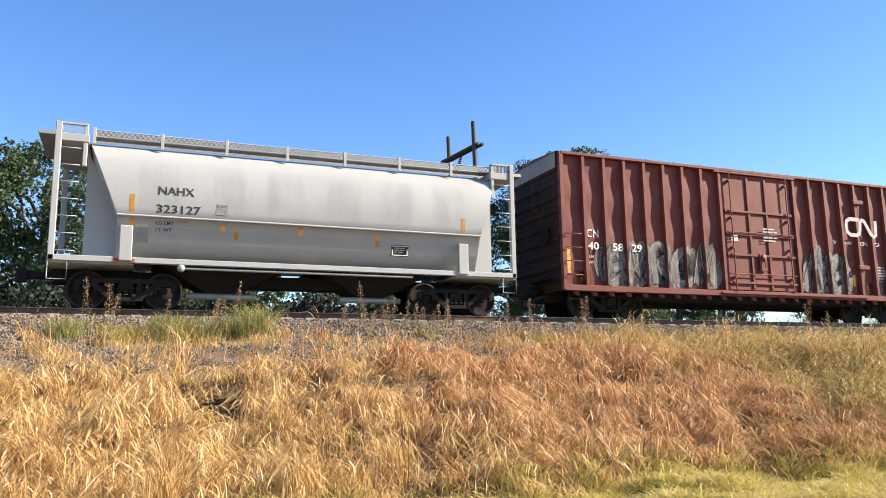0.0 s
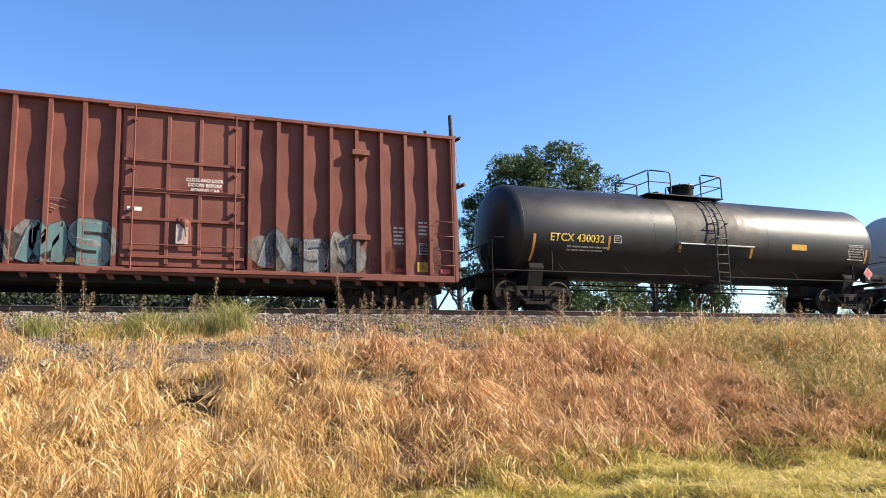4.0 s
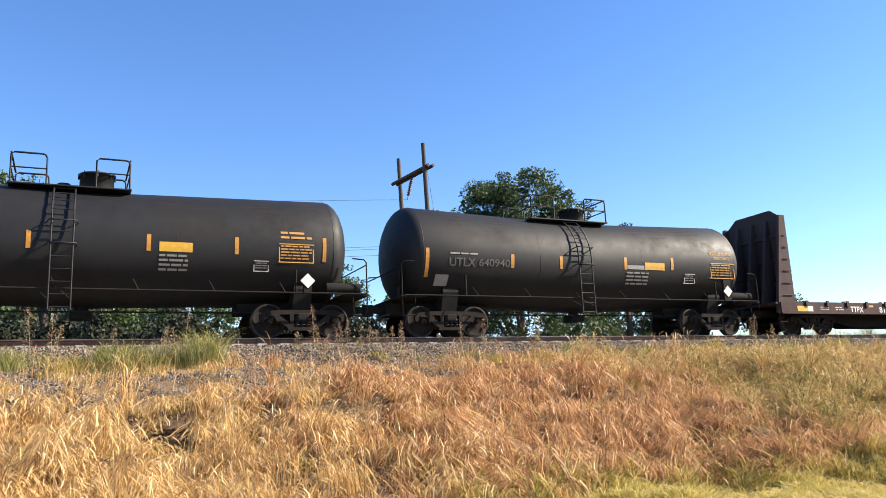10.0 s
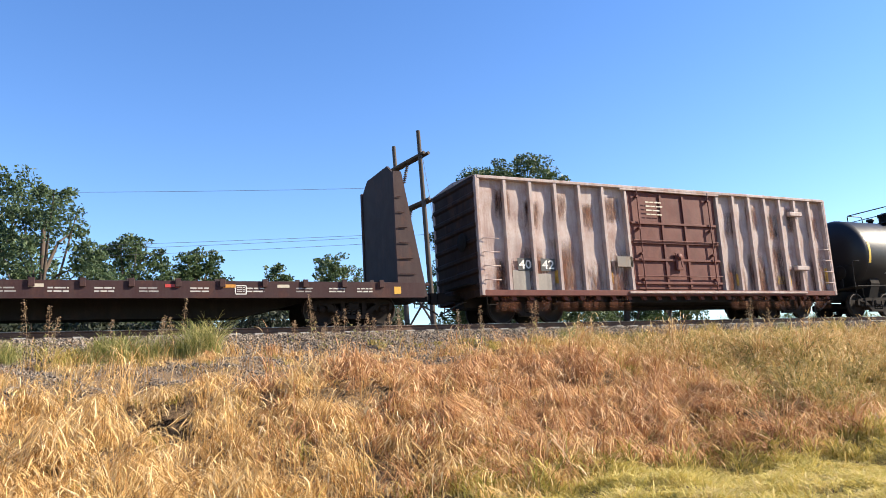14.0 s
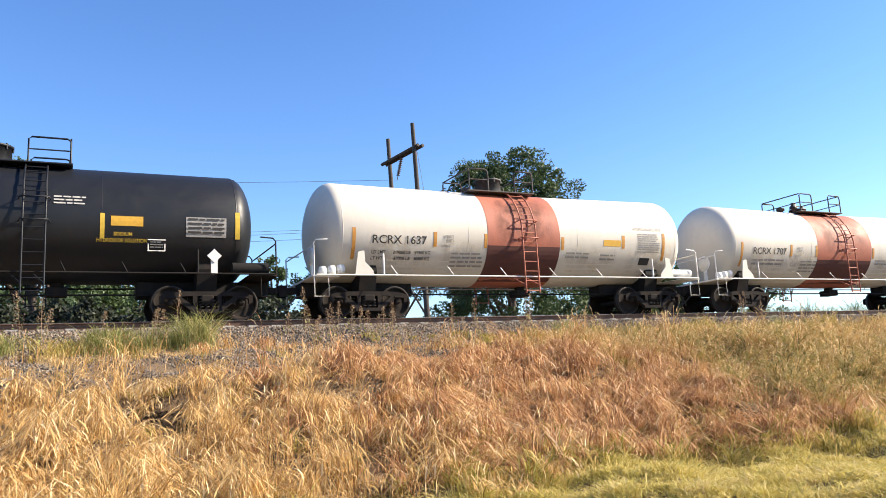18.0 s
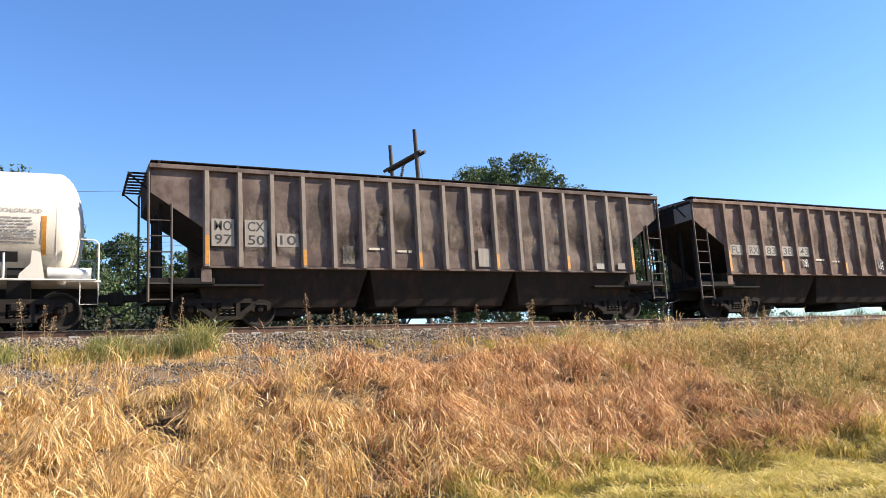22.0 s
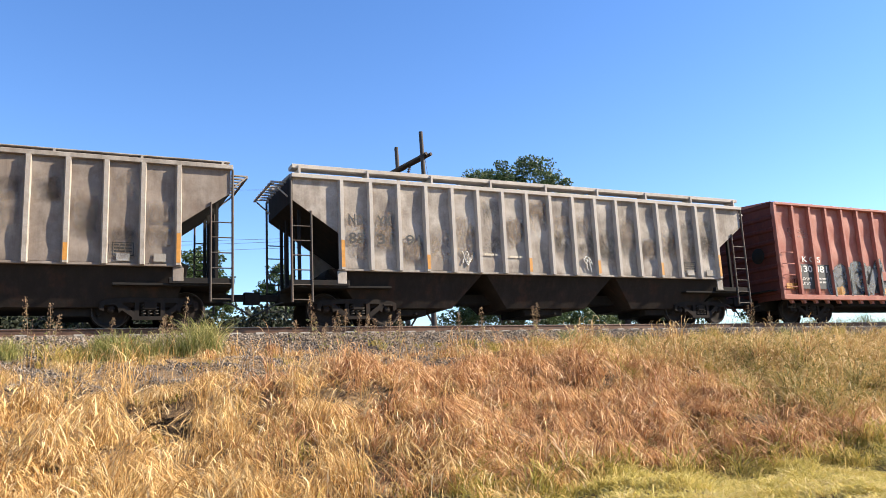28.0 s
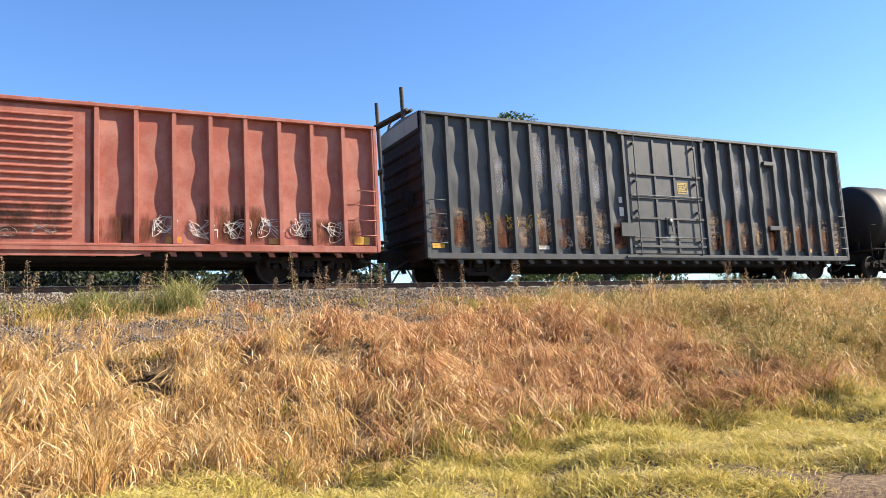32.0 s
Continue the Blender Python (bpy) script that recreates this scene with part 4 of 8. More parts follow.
            for f in (0.36, 0.62):
                x = dl + dw * f
                part("door_stile", Geo().box(x - 0.05, x + 0.05, *span(1.475, 1.52), zs + 0.15, ze - 0.25, 0.01), dm, d)
            cx = dl + dw * 0.5
            part("crank_box", Geo().box(cx - 0.16, cx + 0.16, *span(1.52, 1.56), zs + 0.75, zs + 1.35, 0.012), dm, d)
            part("crank_wheel", Geo().lathe([(0.0, s * 1.6), (0.11, s * 1.6), (0.12, s * 1.56), (0.0, s * 1.56)], (cx, 0, zs + 1.2), "y", 14), dm, d)
            part("crank_handle", Geo().tube([(cx, s * 1.6, zs + 1.2), (cx + 0.03, s * 1.63, zs + 0.85)], 0.02, 6), dm, d)
            for f in (0.24, 0.78):
                x = dl + dw * f
                part("door_bar", Geo().tube([(dl + 0.05, s * 1.56, zs + (ze - zs) * f * 0.62), (dr - 0.05, s * 1.56, zs + (ze - zs) * f * 0.62)], 0.018, 6), dm, d)
            part("door_track", Geo().box(dl - 0.35, dr + dw * 1.05, *span(1.5, 1.6), zs - 0.05, zs + 0.02, 0.006), mat, car)
            part("door_track", Geo().box(dl - 0.35, dr + 0.2, *span(1.5, 1.58), ze - 0.16, ze - 0.1, 0.006), mat, car)
            for f in (0.25, 0.82):
                z = zs + (ze - zs) * f
                part("door_stop", Geo().box(dr + dw * 0.95, dr + dw * 1.12, *span(1.44, 1.62), z - 0.08, z + 0.08, 0.02), mat, car)
    for s in (-1, 1):
        for k in (-1, 1):
            x = k * (half - 0.38)
            for i in range(4):
                rung(car, x, s * 1.55, zs + 0.35 + 0.42 * i, 0.52, 0.07, mat)
            stirrup(car, x, s * 1.47, zs - 0.1, 0.5, 0.4)
    g = Geo().lathe([(0.0, -half - 0.16), (0.28, -half - 0.16), (0.3, -half - 0.14), (0.28, -half - 0.12)], (0, -0.7, 2.5), "x", 16)
    part("hand_brake_wheel", g, UNDER, car)
    for s in (-1, 1):
        part("crossover_step", Geo().box(s * half - 0.0 if s > 0 else -half - 0.35, s * half + 0.35 if s > 0 else -half, -1.3, 0.2, 1.12, 1.16), UNDER, car)
    for x in (-half + 1.95, half - 1.95):
        add_truck(car, x)
    return car, half, xc


def marks(car, xc, zs, items, bend=None):
    """Coloured stripes and plates: (x in the train's measure, z, width, height, material)."""
    for x, z, w, h, m in items:
        decal(car, x - xc, z, w, h, m, -1.425 if not bend else 0, bend)


# ---- tank car ----
def tank(x0, x1, s0, s1, r, zc, mat, label, ladder, plat, band=None, band_mat=None, rail_mat=UNDER, dome=None, dome_mat=None, dip=0.0, reach=0.55,
         name="tank_car", fat_dome=True, cage_mat=None, seams=True, plat_mat=None):
    """s0, s1: the tips of the tank's heads. ladder: its middle; plat = (left, right, dome x, height of rails)."""
    car, half = new_car(name, x0, x1, label, "tank car", reach)
    xc = (x0 + x1) / 2
    a, b = s0 - xc, s1 - xc
    hd, n = r * 0.42, 48
    cage = cage_mat or mat
    ring = []
    stations = [(a + hd * (1 - math.cos(k * math.pi / 16)), math.sin(k * math.pi / 16)) for k in range(0, 9)]
    stations += [(a + hd + (b - a - 2 * hd) * k / 8, 1.0) for k in range(1, 8)]
    stations += [(b - hd * (1 - math.cos(k * math.pi / 16)), math.sin(k * math.pi / 16)) for k in range(8, -1, -1)]

    def axis_z(x):
        return zc - dip * max(0.0, 1 - abs(x - (a + b) / 2) / ((b - a) / 2))
    rows = []
    for x, f in stations:
        rr = max(0.02, r * f)
        rows.append([(x, rr * math.cos(k * math.tau / n), axis_z(x) + rr * math.sin(k * math.tau / n)) for k in range(n)])
    shell = part("shell", Geo().rings(rows), mat, car)
    if seams:
        for x in (a + hd, b - hd, a + hd + (b - a - 2 * hd) * 0.33, a + hd + (b - a - 2 * hd) * 0.66):
            z = axis_z(x)
            part("weld_seam", Geo().lathe([(r - 0.004, x - 0.018), (r + 0.006, x), (r - 0.004, x + 0.018)], (0, 0, z), "x", n), mat, shell)
    if band:
        ba, bb = band[0] - xc, band[1] - xc
        g = Geo().rings([[(x, (r + 0.006) * math.cos(k * math.tau / n), axis_z(x) + (r + 0.006) * math.sin(k * math.tau / n)) for k in range(n)]
                         for x in (ba, (ba + bb) / 2, bb)], True, False)
        part("painted_band", g, band_mat, shell, "wide painted band round the tank")
    # sills, saddles and running gear
    for s in (-1, 1):
        xe = s * half
        xi = s * (half - 3.4)
        part("stub_sill", Geo().box(min(xe, xi), max(xe, xi), -0.3, 0.3, 0.68, 1.08, 0.02), UNDER, car)
        xt = s * (half - 1.75)
        part("saddle", Geo().prism([(-0.9, 0.75), (0.9, 0.75), (1.1, 1.3), (1.05, 1.5), (0.75, 1.25), (0.0, 1.08), (-0.75, 1.25), (-1.05, 1.5), (-1.1, 1.3)], xt - 0.25, xt + 0.25, "x"), UNDER, car)
        add_truck(car, xt)
        part("end_platform", Geo().box(min(xe, xe - s * 0.75), max(xe, xe - s * 0.75), -1.48, 1.48, 1.08, 1.13, 0.008), rail_mat, car)
        for q in (-1, 1):
            y = q * 1.46
            part("end_handrail", Geo().tube([(xe - s * 0.05, y, 1.12), (xe - s * 0.05, y, 2.02), (xe - s * 0.12, y, 2.1), (xe - s * 0.45, y, 2.12)], 0.02, 7), rail_mat, car)
            stirrup(car, xe - s * 0.25, y, 1.1, 0.55, 0.4, rail_mat)
            xp = xe - s * 1.95
            part("grab_post", Geo().tube([(xp - s * 0.1, q * 1.5, 1.16), (xp - s * 0.1, q * 1.5, 1.75)], 0.03, 6), rail_mat, car)
        part("end_rail", Geo().tube([(xe - s * 0.05, -1.46, 1.95), (xe - s * 0.05, 1.46, 1.95)], 0.018, 6), rail_mat, car)
    for q in (-1, 1):
        y = q * 1.52
        part("side_rail", Geo().tube([(-half + 0.1, y, 1.13), (half - 0.1, y, 1.13)], 0.024, 7), rail_mat, car)
        for i in range(6):
            x = -half + 2.4 + (2 * half - 4.8) * i / 5
            part("rail_bracket", Geo().tube([(x + 0.06, y, 1.13), (x - 0.06, q * 1.35, 1.42)], 0.016, 5), rail_mat, car)
    # ladder on either side, bent over the shell
    lx = ladder - xc
    zl = axis_z(lx)
    for q in (-1, 1):
        lad = None
        for k in (-1, 1):
            x = lx + 0.24 * k
            pts = [(x, q * (r + 0.12), 0.62), (x, q * (r + 0.12), 1.5), (x, q * (r + 0.12), zl + 0.1)]
            pts += [(x, q * (r + 0.12) * math.cos(e), zl + (r + 0.12) * math.sin(e)) for e in (0.25, 0.5, 0.75, 0.95, 1.1)]
            ob = part("ladder_stile" if lad else "ladder", Geo().tube(pts, 0.024, 6), cage, lad or car)
            lad = lad or ob
        for i in range(12):
            e = None
            z = 0.68 + 0.3 * i
            if z < zl + 0.1:
                p = (q * (r + 0.12), z)
            else:
                e = min(1.08, (z - zl) / (r + 0.12))
                p = (q * (r + 0.12) * math.cos(e), zl + (r + 0.12) * math.sin(e))
            part("rung", Geo().tube([(lx - 0.24, *p), (lx + 0.24, *p)], 0.016, 5), cage, lad)
        for k in (-1, 1):
            part("ladder_foot", Geo().tube([(lx + 0.24 * k, q * (r + 0.12), 0.85), (lx + 0.24 * k - 0.22, q * 1.3, 1.1)], 0.02, 5), cage, lad)
        for zz in (zl + 0.35, zl - 0.2):
            part("ladder_bracket", Geo().tube([(lx - 0.34, q * (r - 0.03), zz), (lx - 0.3, q * (r + 0.16), zz + 0.03), (lx + 0.3, q * (r + 0.16), zz + 0.03), (lx + 0.34, q * (r - 0.03), zz)], 0.018, 5), cage, lad)
    # top platform
    cage = plat_mat or cage
    pa, pb, dx, hr = plat[0] - xc, plat[1] - xc, plat[2] - xc, plat[3]
    zt = axis_z((pa + pb) / 2) + r
    pf = part("platform", Geo().box(pa, pb, -0.95, 0.95, zt - 0.1, zt - 0.06, 0.008), cage, car, "steel grating platform round the manway")
    for i in range(7):
        x = pa + 0.1 + (pb - pa - 0.2) * i / 6
        part("platform_bearer", Geo().box(x - 0.03, x + 0.03, -0.6, 0.6, zt - 0.2, zt - 0.12), cage, pf)
    zr = zt - 0.06

    def loop(x_a, x_b, y_a, y_b, h):
        return [(x_a, y_a, zr), (x_a, y_a, zr + h - 0.06), (x_a + 0.07, y_a, zr + h), (x_b - 0.09, y_b, zr + h), (x_b - 0.03, y_b, zr + h - 0.03), (x_b, y_b, zr + h - 0.1), (x_b, y_b, zr)]
    sp = (pb - pa)
    for q in (-1, 1):
        for u0, u1 in ((pa + 0.05, pa + sp * 0.3), (pb - sp * 0.3, pb - 0.05)):
            part("handrail", Geo().tube(loop(u0, u1, q * 0.92, q * 0.92, hr), 0.024, 6), cage, pf)
            part("mid_rail", Geo().tube([(u0, q * 0.92, zr + hr * 0.5), (u1, q * 0.92, zr + hr * 0.5)], 0.018, 6), cage, pf)
    for x in (pa + 0.05, pb - 0.05):
        part("cross_rail", Geo().tube([(x, -0.92, zr + hr), (x, 0.92, zr + hr)], 0.022, 6), cage, pf)
        part("cross_rail", Geo().tube([(x, -0.92, zr + hr * 0.5), (x, 0.92, zr + hr * 0.5)], 0.018, 6), cage, pf)
    zd = axis_z(dx) + r - 0.05
    if fat_dome:
        dr_, dh = 0.42, 0.5
        g = Geo().lathe([(dr_, zd), (dr_, zd + dh), (dr_ + 0.04, zd + dh), (dr_ + 0.04, zd + dh + 0.05), (dr_ * 0.6, zd + dh + 0.1), (0.0, zd + dh + 0.11)], (dx, 0, 0), "z", 26)
        dm = part("manway_dome", g, dome_mat or mat, car, "round manway dome with lid")
        for k in range(8):
            t = k * math.tau / 8
            part("lid_bolt", Geo().tube([(dx + 0.44 * math.cos(t), 0.44 * math.sin(t), zd + dh - 0.08), (dx + 0.44 * math.cos(t), 0.44 * math.sin(t), zd + dh + 0.08)], 0.022, 5), dome_mat or mat, dm)
    else:
        g = Geo().lathe([(0.28, zd), (0.28, zd + 0.2), (0.33, zd + 0.2), (0.33, zd + 0.26), (0.1, zd + 0.3), (0.0, zd + 0.3)], (dx, 0, 0), "z", 20)
        dm = part("manway", g, INKBLACK, car, "low manway with valves")
        for k, (ox, hh) in enumerate(((-0.35, 0.5), (0.3, 0.42), (0.02, 0.56))):
            g = Geo().lathe([(0.07, zd), (0.07, zd + hh * 0.5), (0.12, zd + hh * 0.55), (0.12, zd + hh * 0.7), (0.06, zd + hh * 0.75), (0.08, zd + hh), (0.0, zd + hh)], (dx + ox, 0.12 * k - 0.1, 0), "z", 10)
            part("valve", g, INKBLACK, dm)
    g = Geo().lathe([(0.1, zd), (0.1, zd + 0.22), (0.16, zd + 0.24), (0.16, zd + 0.34), (0.0, zd + 0.36)], (dx - sp * 0.28, 0.25, 0), "z", 12)
    part("relief_valve", g, cage, car)
    g = Geo().lathe([(0.16, axis_z(lx) - r - 0.1), (0.16, axis_z(lx) - r + 0.2)], (lx + 0.5, 0, 0), "z", 12).box(lx + 0.25, lx + 0.75, -0.25, 0.25, axis_z(lx) - r - 0.32, axis_z(lx) - r - 0.1, 0.02)
    part("bottom_outlet", g, UNDER, car)
    part("brake_rod", Geo().tube([(-half + 2.6, -0.4, 0.72), (half - 2.6, -0.4, 0.72)], 0.025, 6), UNDER, car)
    part("brake_cylinder", Geo().tube([(half - 1.15, -1.2, 1.32), (half - 0.2, -1.2, 1.32)], 0.15, 12), rail_mat, car)
    part("hand_brake_wheel", Geo().lathe([(0.0, -half + 0.12), (0.26, -half + 0.12), (0.28, -half + 0.15), (0.26, -half + 0.18)], (0, -0.8, 1.75), "x", 16), rail_mat, car)
    part("brake_stand", Geo().box(-half + 0.15, -half + 0.22, -0.86, -0.74, 1.1, 1.9, 0.01), rail_mat, car)
    return car, half, xc, (r, zc, dip, (a + b) / 2, (b - a) / 2)


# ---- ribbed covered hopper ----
def hopper(x0, x1, mat, rib_mat, label, ribs=17, ze=4.1, zb=1.52, walk_h=0.14, bay_mat=BAYGRIMESHADE, walk_mat=UNDER):
    car, half = new_car("covered_hopper_car", x0, x1, label, "hopper car", 0.72)
    xc = (x0 + x1) / 2
    yp = 1.42
    r0, r1 = -half + 1.45, half - 1.4
    for s in (-1, 1):
        outline = [(-half + 0.1, ze), (half - 0.1, ze), (half - 0.1, ze - 0.72), (r1 + 0.05, ze - 1.6), (r1 + 0.05, zb), (r0 - 0.05, zb), (r0 - 0.05, ze - 1.6), (-half + 0.1, ze - 0.72)]
        part("side_sheet", Geo().prism(outline, s * yp - 0.015, s * yp + 0.015), mat, car)
        pan = side_grid((r1 - r0) / 2, zb + 0.02, ze - 0.1, s * (yp + 0.03), 1, 0.024, 100, 18)
        pan.v = [(a + (r0 + r1) / 2, b, c) for a, b, c in pan.v]
        part("side_panel", pan, mat, car)
        rib = shared("hrib" + rib_mat.name, lambda: Geo().prism([(-0.085, 0.0), (-0.05, -0.15), (0.05, -0.15), (0.085, 0.0)], zb - 0.03, ze - 0.1, "z"), rib_mat)
        for i in range(ribs):
            part("side_rib", rib, rib_mat, car, at=(r0 + (r1 - r0) * i / (ribs - 1), s * (yp + 0.012), 0), turn=0 if s < 0 else 180)
        part("top_chord", Geo().box(-half + 0.05, half - 0.05, min(s * 1.38, s * 1.55), max(s * 1.38, s * 1.55), ze - 0.1, ze + 0.02, 0.012), walk_mat if walk_mat is not UNDER else mat, car)
        part("bottom_angle", Geo().box(r0 - 0.1, r1 + 0.1, min(s * 1.4, s * 1.5), max(s * 1.4, s * 1.5), zb - 0.06, zb, 0.008), mat, car)
        part("side_sill", Geo().box(-half, r0 + 0.2, min(s * 1.3, s * 1.46), max(s * 1.3, s * 1.46), 1.05, 1.2, 0.008), UNDER, car)
        part("side_sill", Geo().box(r1 - 0.2, half, min(s * 1.3, s * 1.46), max(s * 1.3, s * 1.46), 1.05, 1.2, 0.008), UNDER, car)
        for k in (-1, 1):
            xl = k * (half - 0.05)
            post = part("end_ladder", Geo().tube([(xl, s * 1.46, 0.6), (xl, s * 1.46, ze - 0.1)], 0.035, 6), LADDER, car)
            part("ladder_stile", Geo().tube([(xl - k * 0.55, s * 1.46, 0.6), (xl - k * 0.55, s * 1.46, ze - 1.0)], 0.03, 6), LADDER, post)
            for i in range(6):
                z = 0.66 + 0.4 * i
                part("rung", Geo().tube([(xl, s * 1.46, z), (xl - k * 0.55, s * 1.46, z)], 0.018, 5), LADDER, post)
            part("defect_plate", Geo().box(min(k * (r1 - 0.12 if k > 0 else -r0 - 0.12), k * (r1 + 0.14 if k > 0 else -r0 + 0.14)), max(k * (r1 - 0.12 if k > 0 else -r0 - 0.12), k * (r1 + 0.14 if k > 0 else -r0 + 0.14)),
                                           min(s * 1.44, s * 1.47), max(s * 1.44, s * 1.47), zb - 0.42, zb - 0.07, 0.01), mat, car)
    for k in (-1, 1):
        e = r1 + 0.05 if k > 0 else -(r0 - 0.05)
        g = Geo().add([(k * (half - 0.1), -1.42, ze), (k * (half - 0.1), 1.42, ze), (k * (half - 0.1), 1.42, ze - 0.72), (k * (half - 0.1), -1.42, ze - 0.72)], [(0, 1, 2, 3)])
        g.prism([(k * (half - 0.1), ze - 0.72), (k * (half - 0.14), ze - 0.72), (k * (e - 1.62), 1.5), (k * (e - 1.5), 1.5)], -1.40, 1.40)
        # Near-black colour paints in the shade of a slope turned from the sun.
        part("slope_sheet", g, BAYGRIMESHADE, car, "sloping end of the hopper body")
        for y in (-1.0, -0.35, 0.35, 1.0):
            part("end_strut", Geo().box(min(k * (half - 0.42), k * (half - 0.34)), max(k * (half - 0.42), k * (half - 0.34)), y - 0.05, y + 0.05, 1.05, ze - 0.8), UNDER, car)
        part("end_deck", Geo().box(min(k * half, k * (half - 2.9)), max(k * half, k * (half - 2.9)), -1.4, 1.4, 1.0, 1.06, 0.008), UNDER, car)
        part("brake_reservoir", Geo().tube([(k * (half - 1.3), -0.95, 1.4), (k * (half - 1.3), -0.2, 1.4)], 0.2, 12), UNDER, car)
        xo, xi = k * (half + 0.42), k * half - k * 0.02
        board = part("end_running_board", Geo().box(min(xo, xo - k * 0.05), max(xo, xo - k * 0.05), -1.12, 1.12, ze - 0.2, ze - 0.155), walk_mat, car, "grating step at the roof end")
        for i in range(8):
            y = -1.1 + 0.3 * i
            part("slat", Geo().box(min(xi, xo), max(xi, xo), y, y + 0.08, ze - 0.154, ze - 0.12), walk_mat, board)
        for y in (-1.1, 1.05):
            part("bracket", Geo().tube([(k * (half + 0.4), y, ze - 0.16), (k * (half - 0.05), y, ze - 0.55)], 0.025, 5), walk_mat, board)
        add_truck(car, k * (half - 2.0))
    part("roof", Geo().prism([(-1.5, ze - 0.02), (1.5, ze - 0.02), (1.3, ze + 0.05), (0.0, ze + 0.1), (-1.3, ze + 0.05)], -half + 0.06, half - 0.06, "x"), mat, car)
    part("hatch_cover", Geo().prism([(-0.35, ze + 0.08), (0.35, ze + 0.08), (0.3, ze + 0.16), (-0.3, ze + 0.16)], -half + 0.9, half - 0.9, "x"), walk_mat, car, "long trough hatch cover")
    for s in (-1, 1):
        wb = part("roof_walk", Geo().box(-half + 0.1, half - 0.1, min(s * 1.0, s * 1.42), max(s * 1.0, s * 1.42), ze + walk_h - (0.03 if walk_h < 0.2 else 0.11), ze + walk_h, 0.006), walk_mat, car, "roof running board")
        for i in range(9):
            x = -half + 0.3 + (2 * half - 0.6) * i / 8
            part("walk_support", Geo().box(x - 0.03, x + 0.03, min(s * 1.02, s * 1.45), max(s * 1.02, s * 1.45), ze + 0.03, ze + walk_h - 0.03), walk_mat, wb)
    # three discharge bays
    n = 3
    w = (r1 - r0 + 0.6) / n
    for i in range(n):
        c = r0 - 0.3 + w * (i + 0.5)
        g = Geo()
        ring0 = [(c - w / 2 + 0.02, -1.38, zb), (c + w / 2 - 0.02, -1.38, zb), (c + w / 2 - 0.02, 1.38, zb), (c - w / 2 + 0.02, 1.38, zb)]
        q = 2.05 if x0 < 240 else 1.45
        ring1 = [(c - q, -0.95, 0.5), (c + q, -0.95, 0.5), (c + q, 0.95, 0.5), (c - q, 0.95, 0.5)]
        g.rings([ring0, ring1], True, True, False)
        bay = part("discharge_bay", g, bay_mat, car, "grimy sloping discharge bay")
        part("outlet_gate", Geo().box(c - 0.7, c + 0.7, -0.75, 0.75, 0.3, 0.5, 0.02).tube([(c + 0.3, -0.95, 0.34), (c + 0.3, -0.7, 0.34)], 0.035, 6), UNDER, bay)
    part("centre_sill", Geo().box(-half, half, -0.3, 0.3, 0.7, 1.0, 0.01), UNDER, car)
    return car, half, xc, (r0, r1)


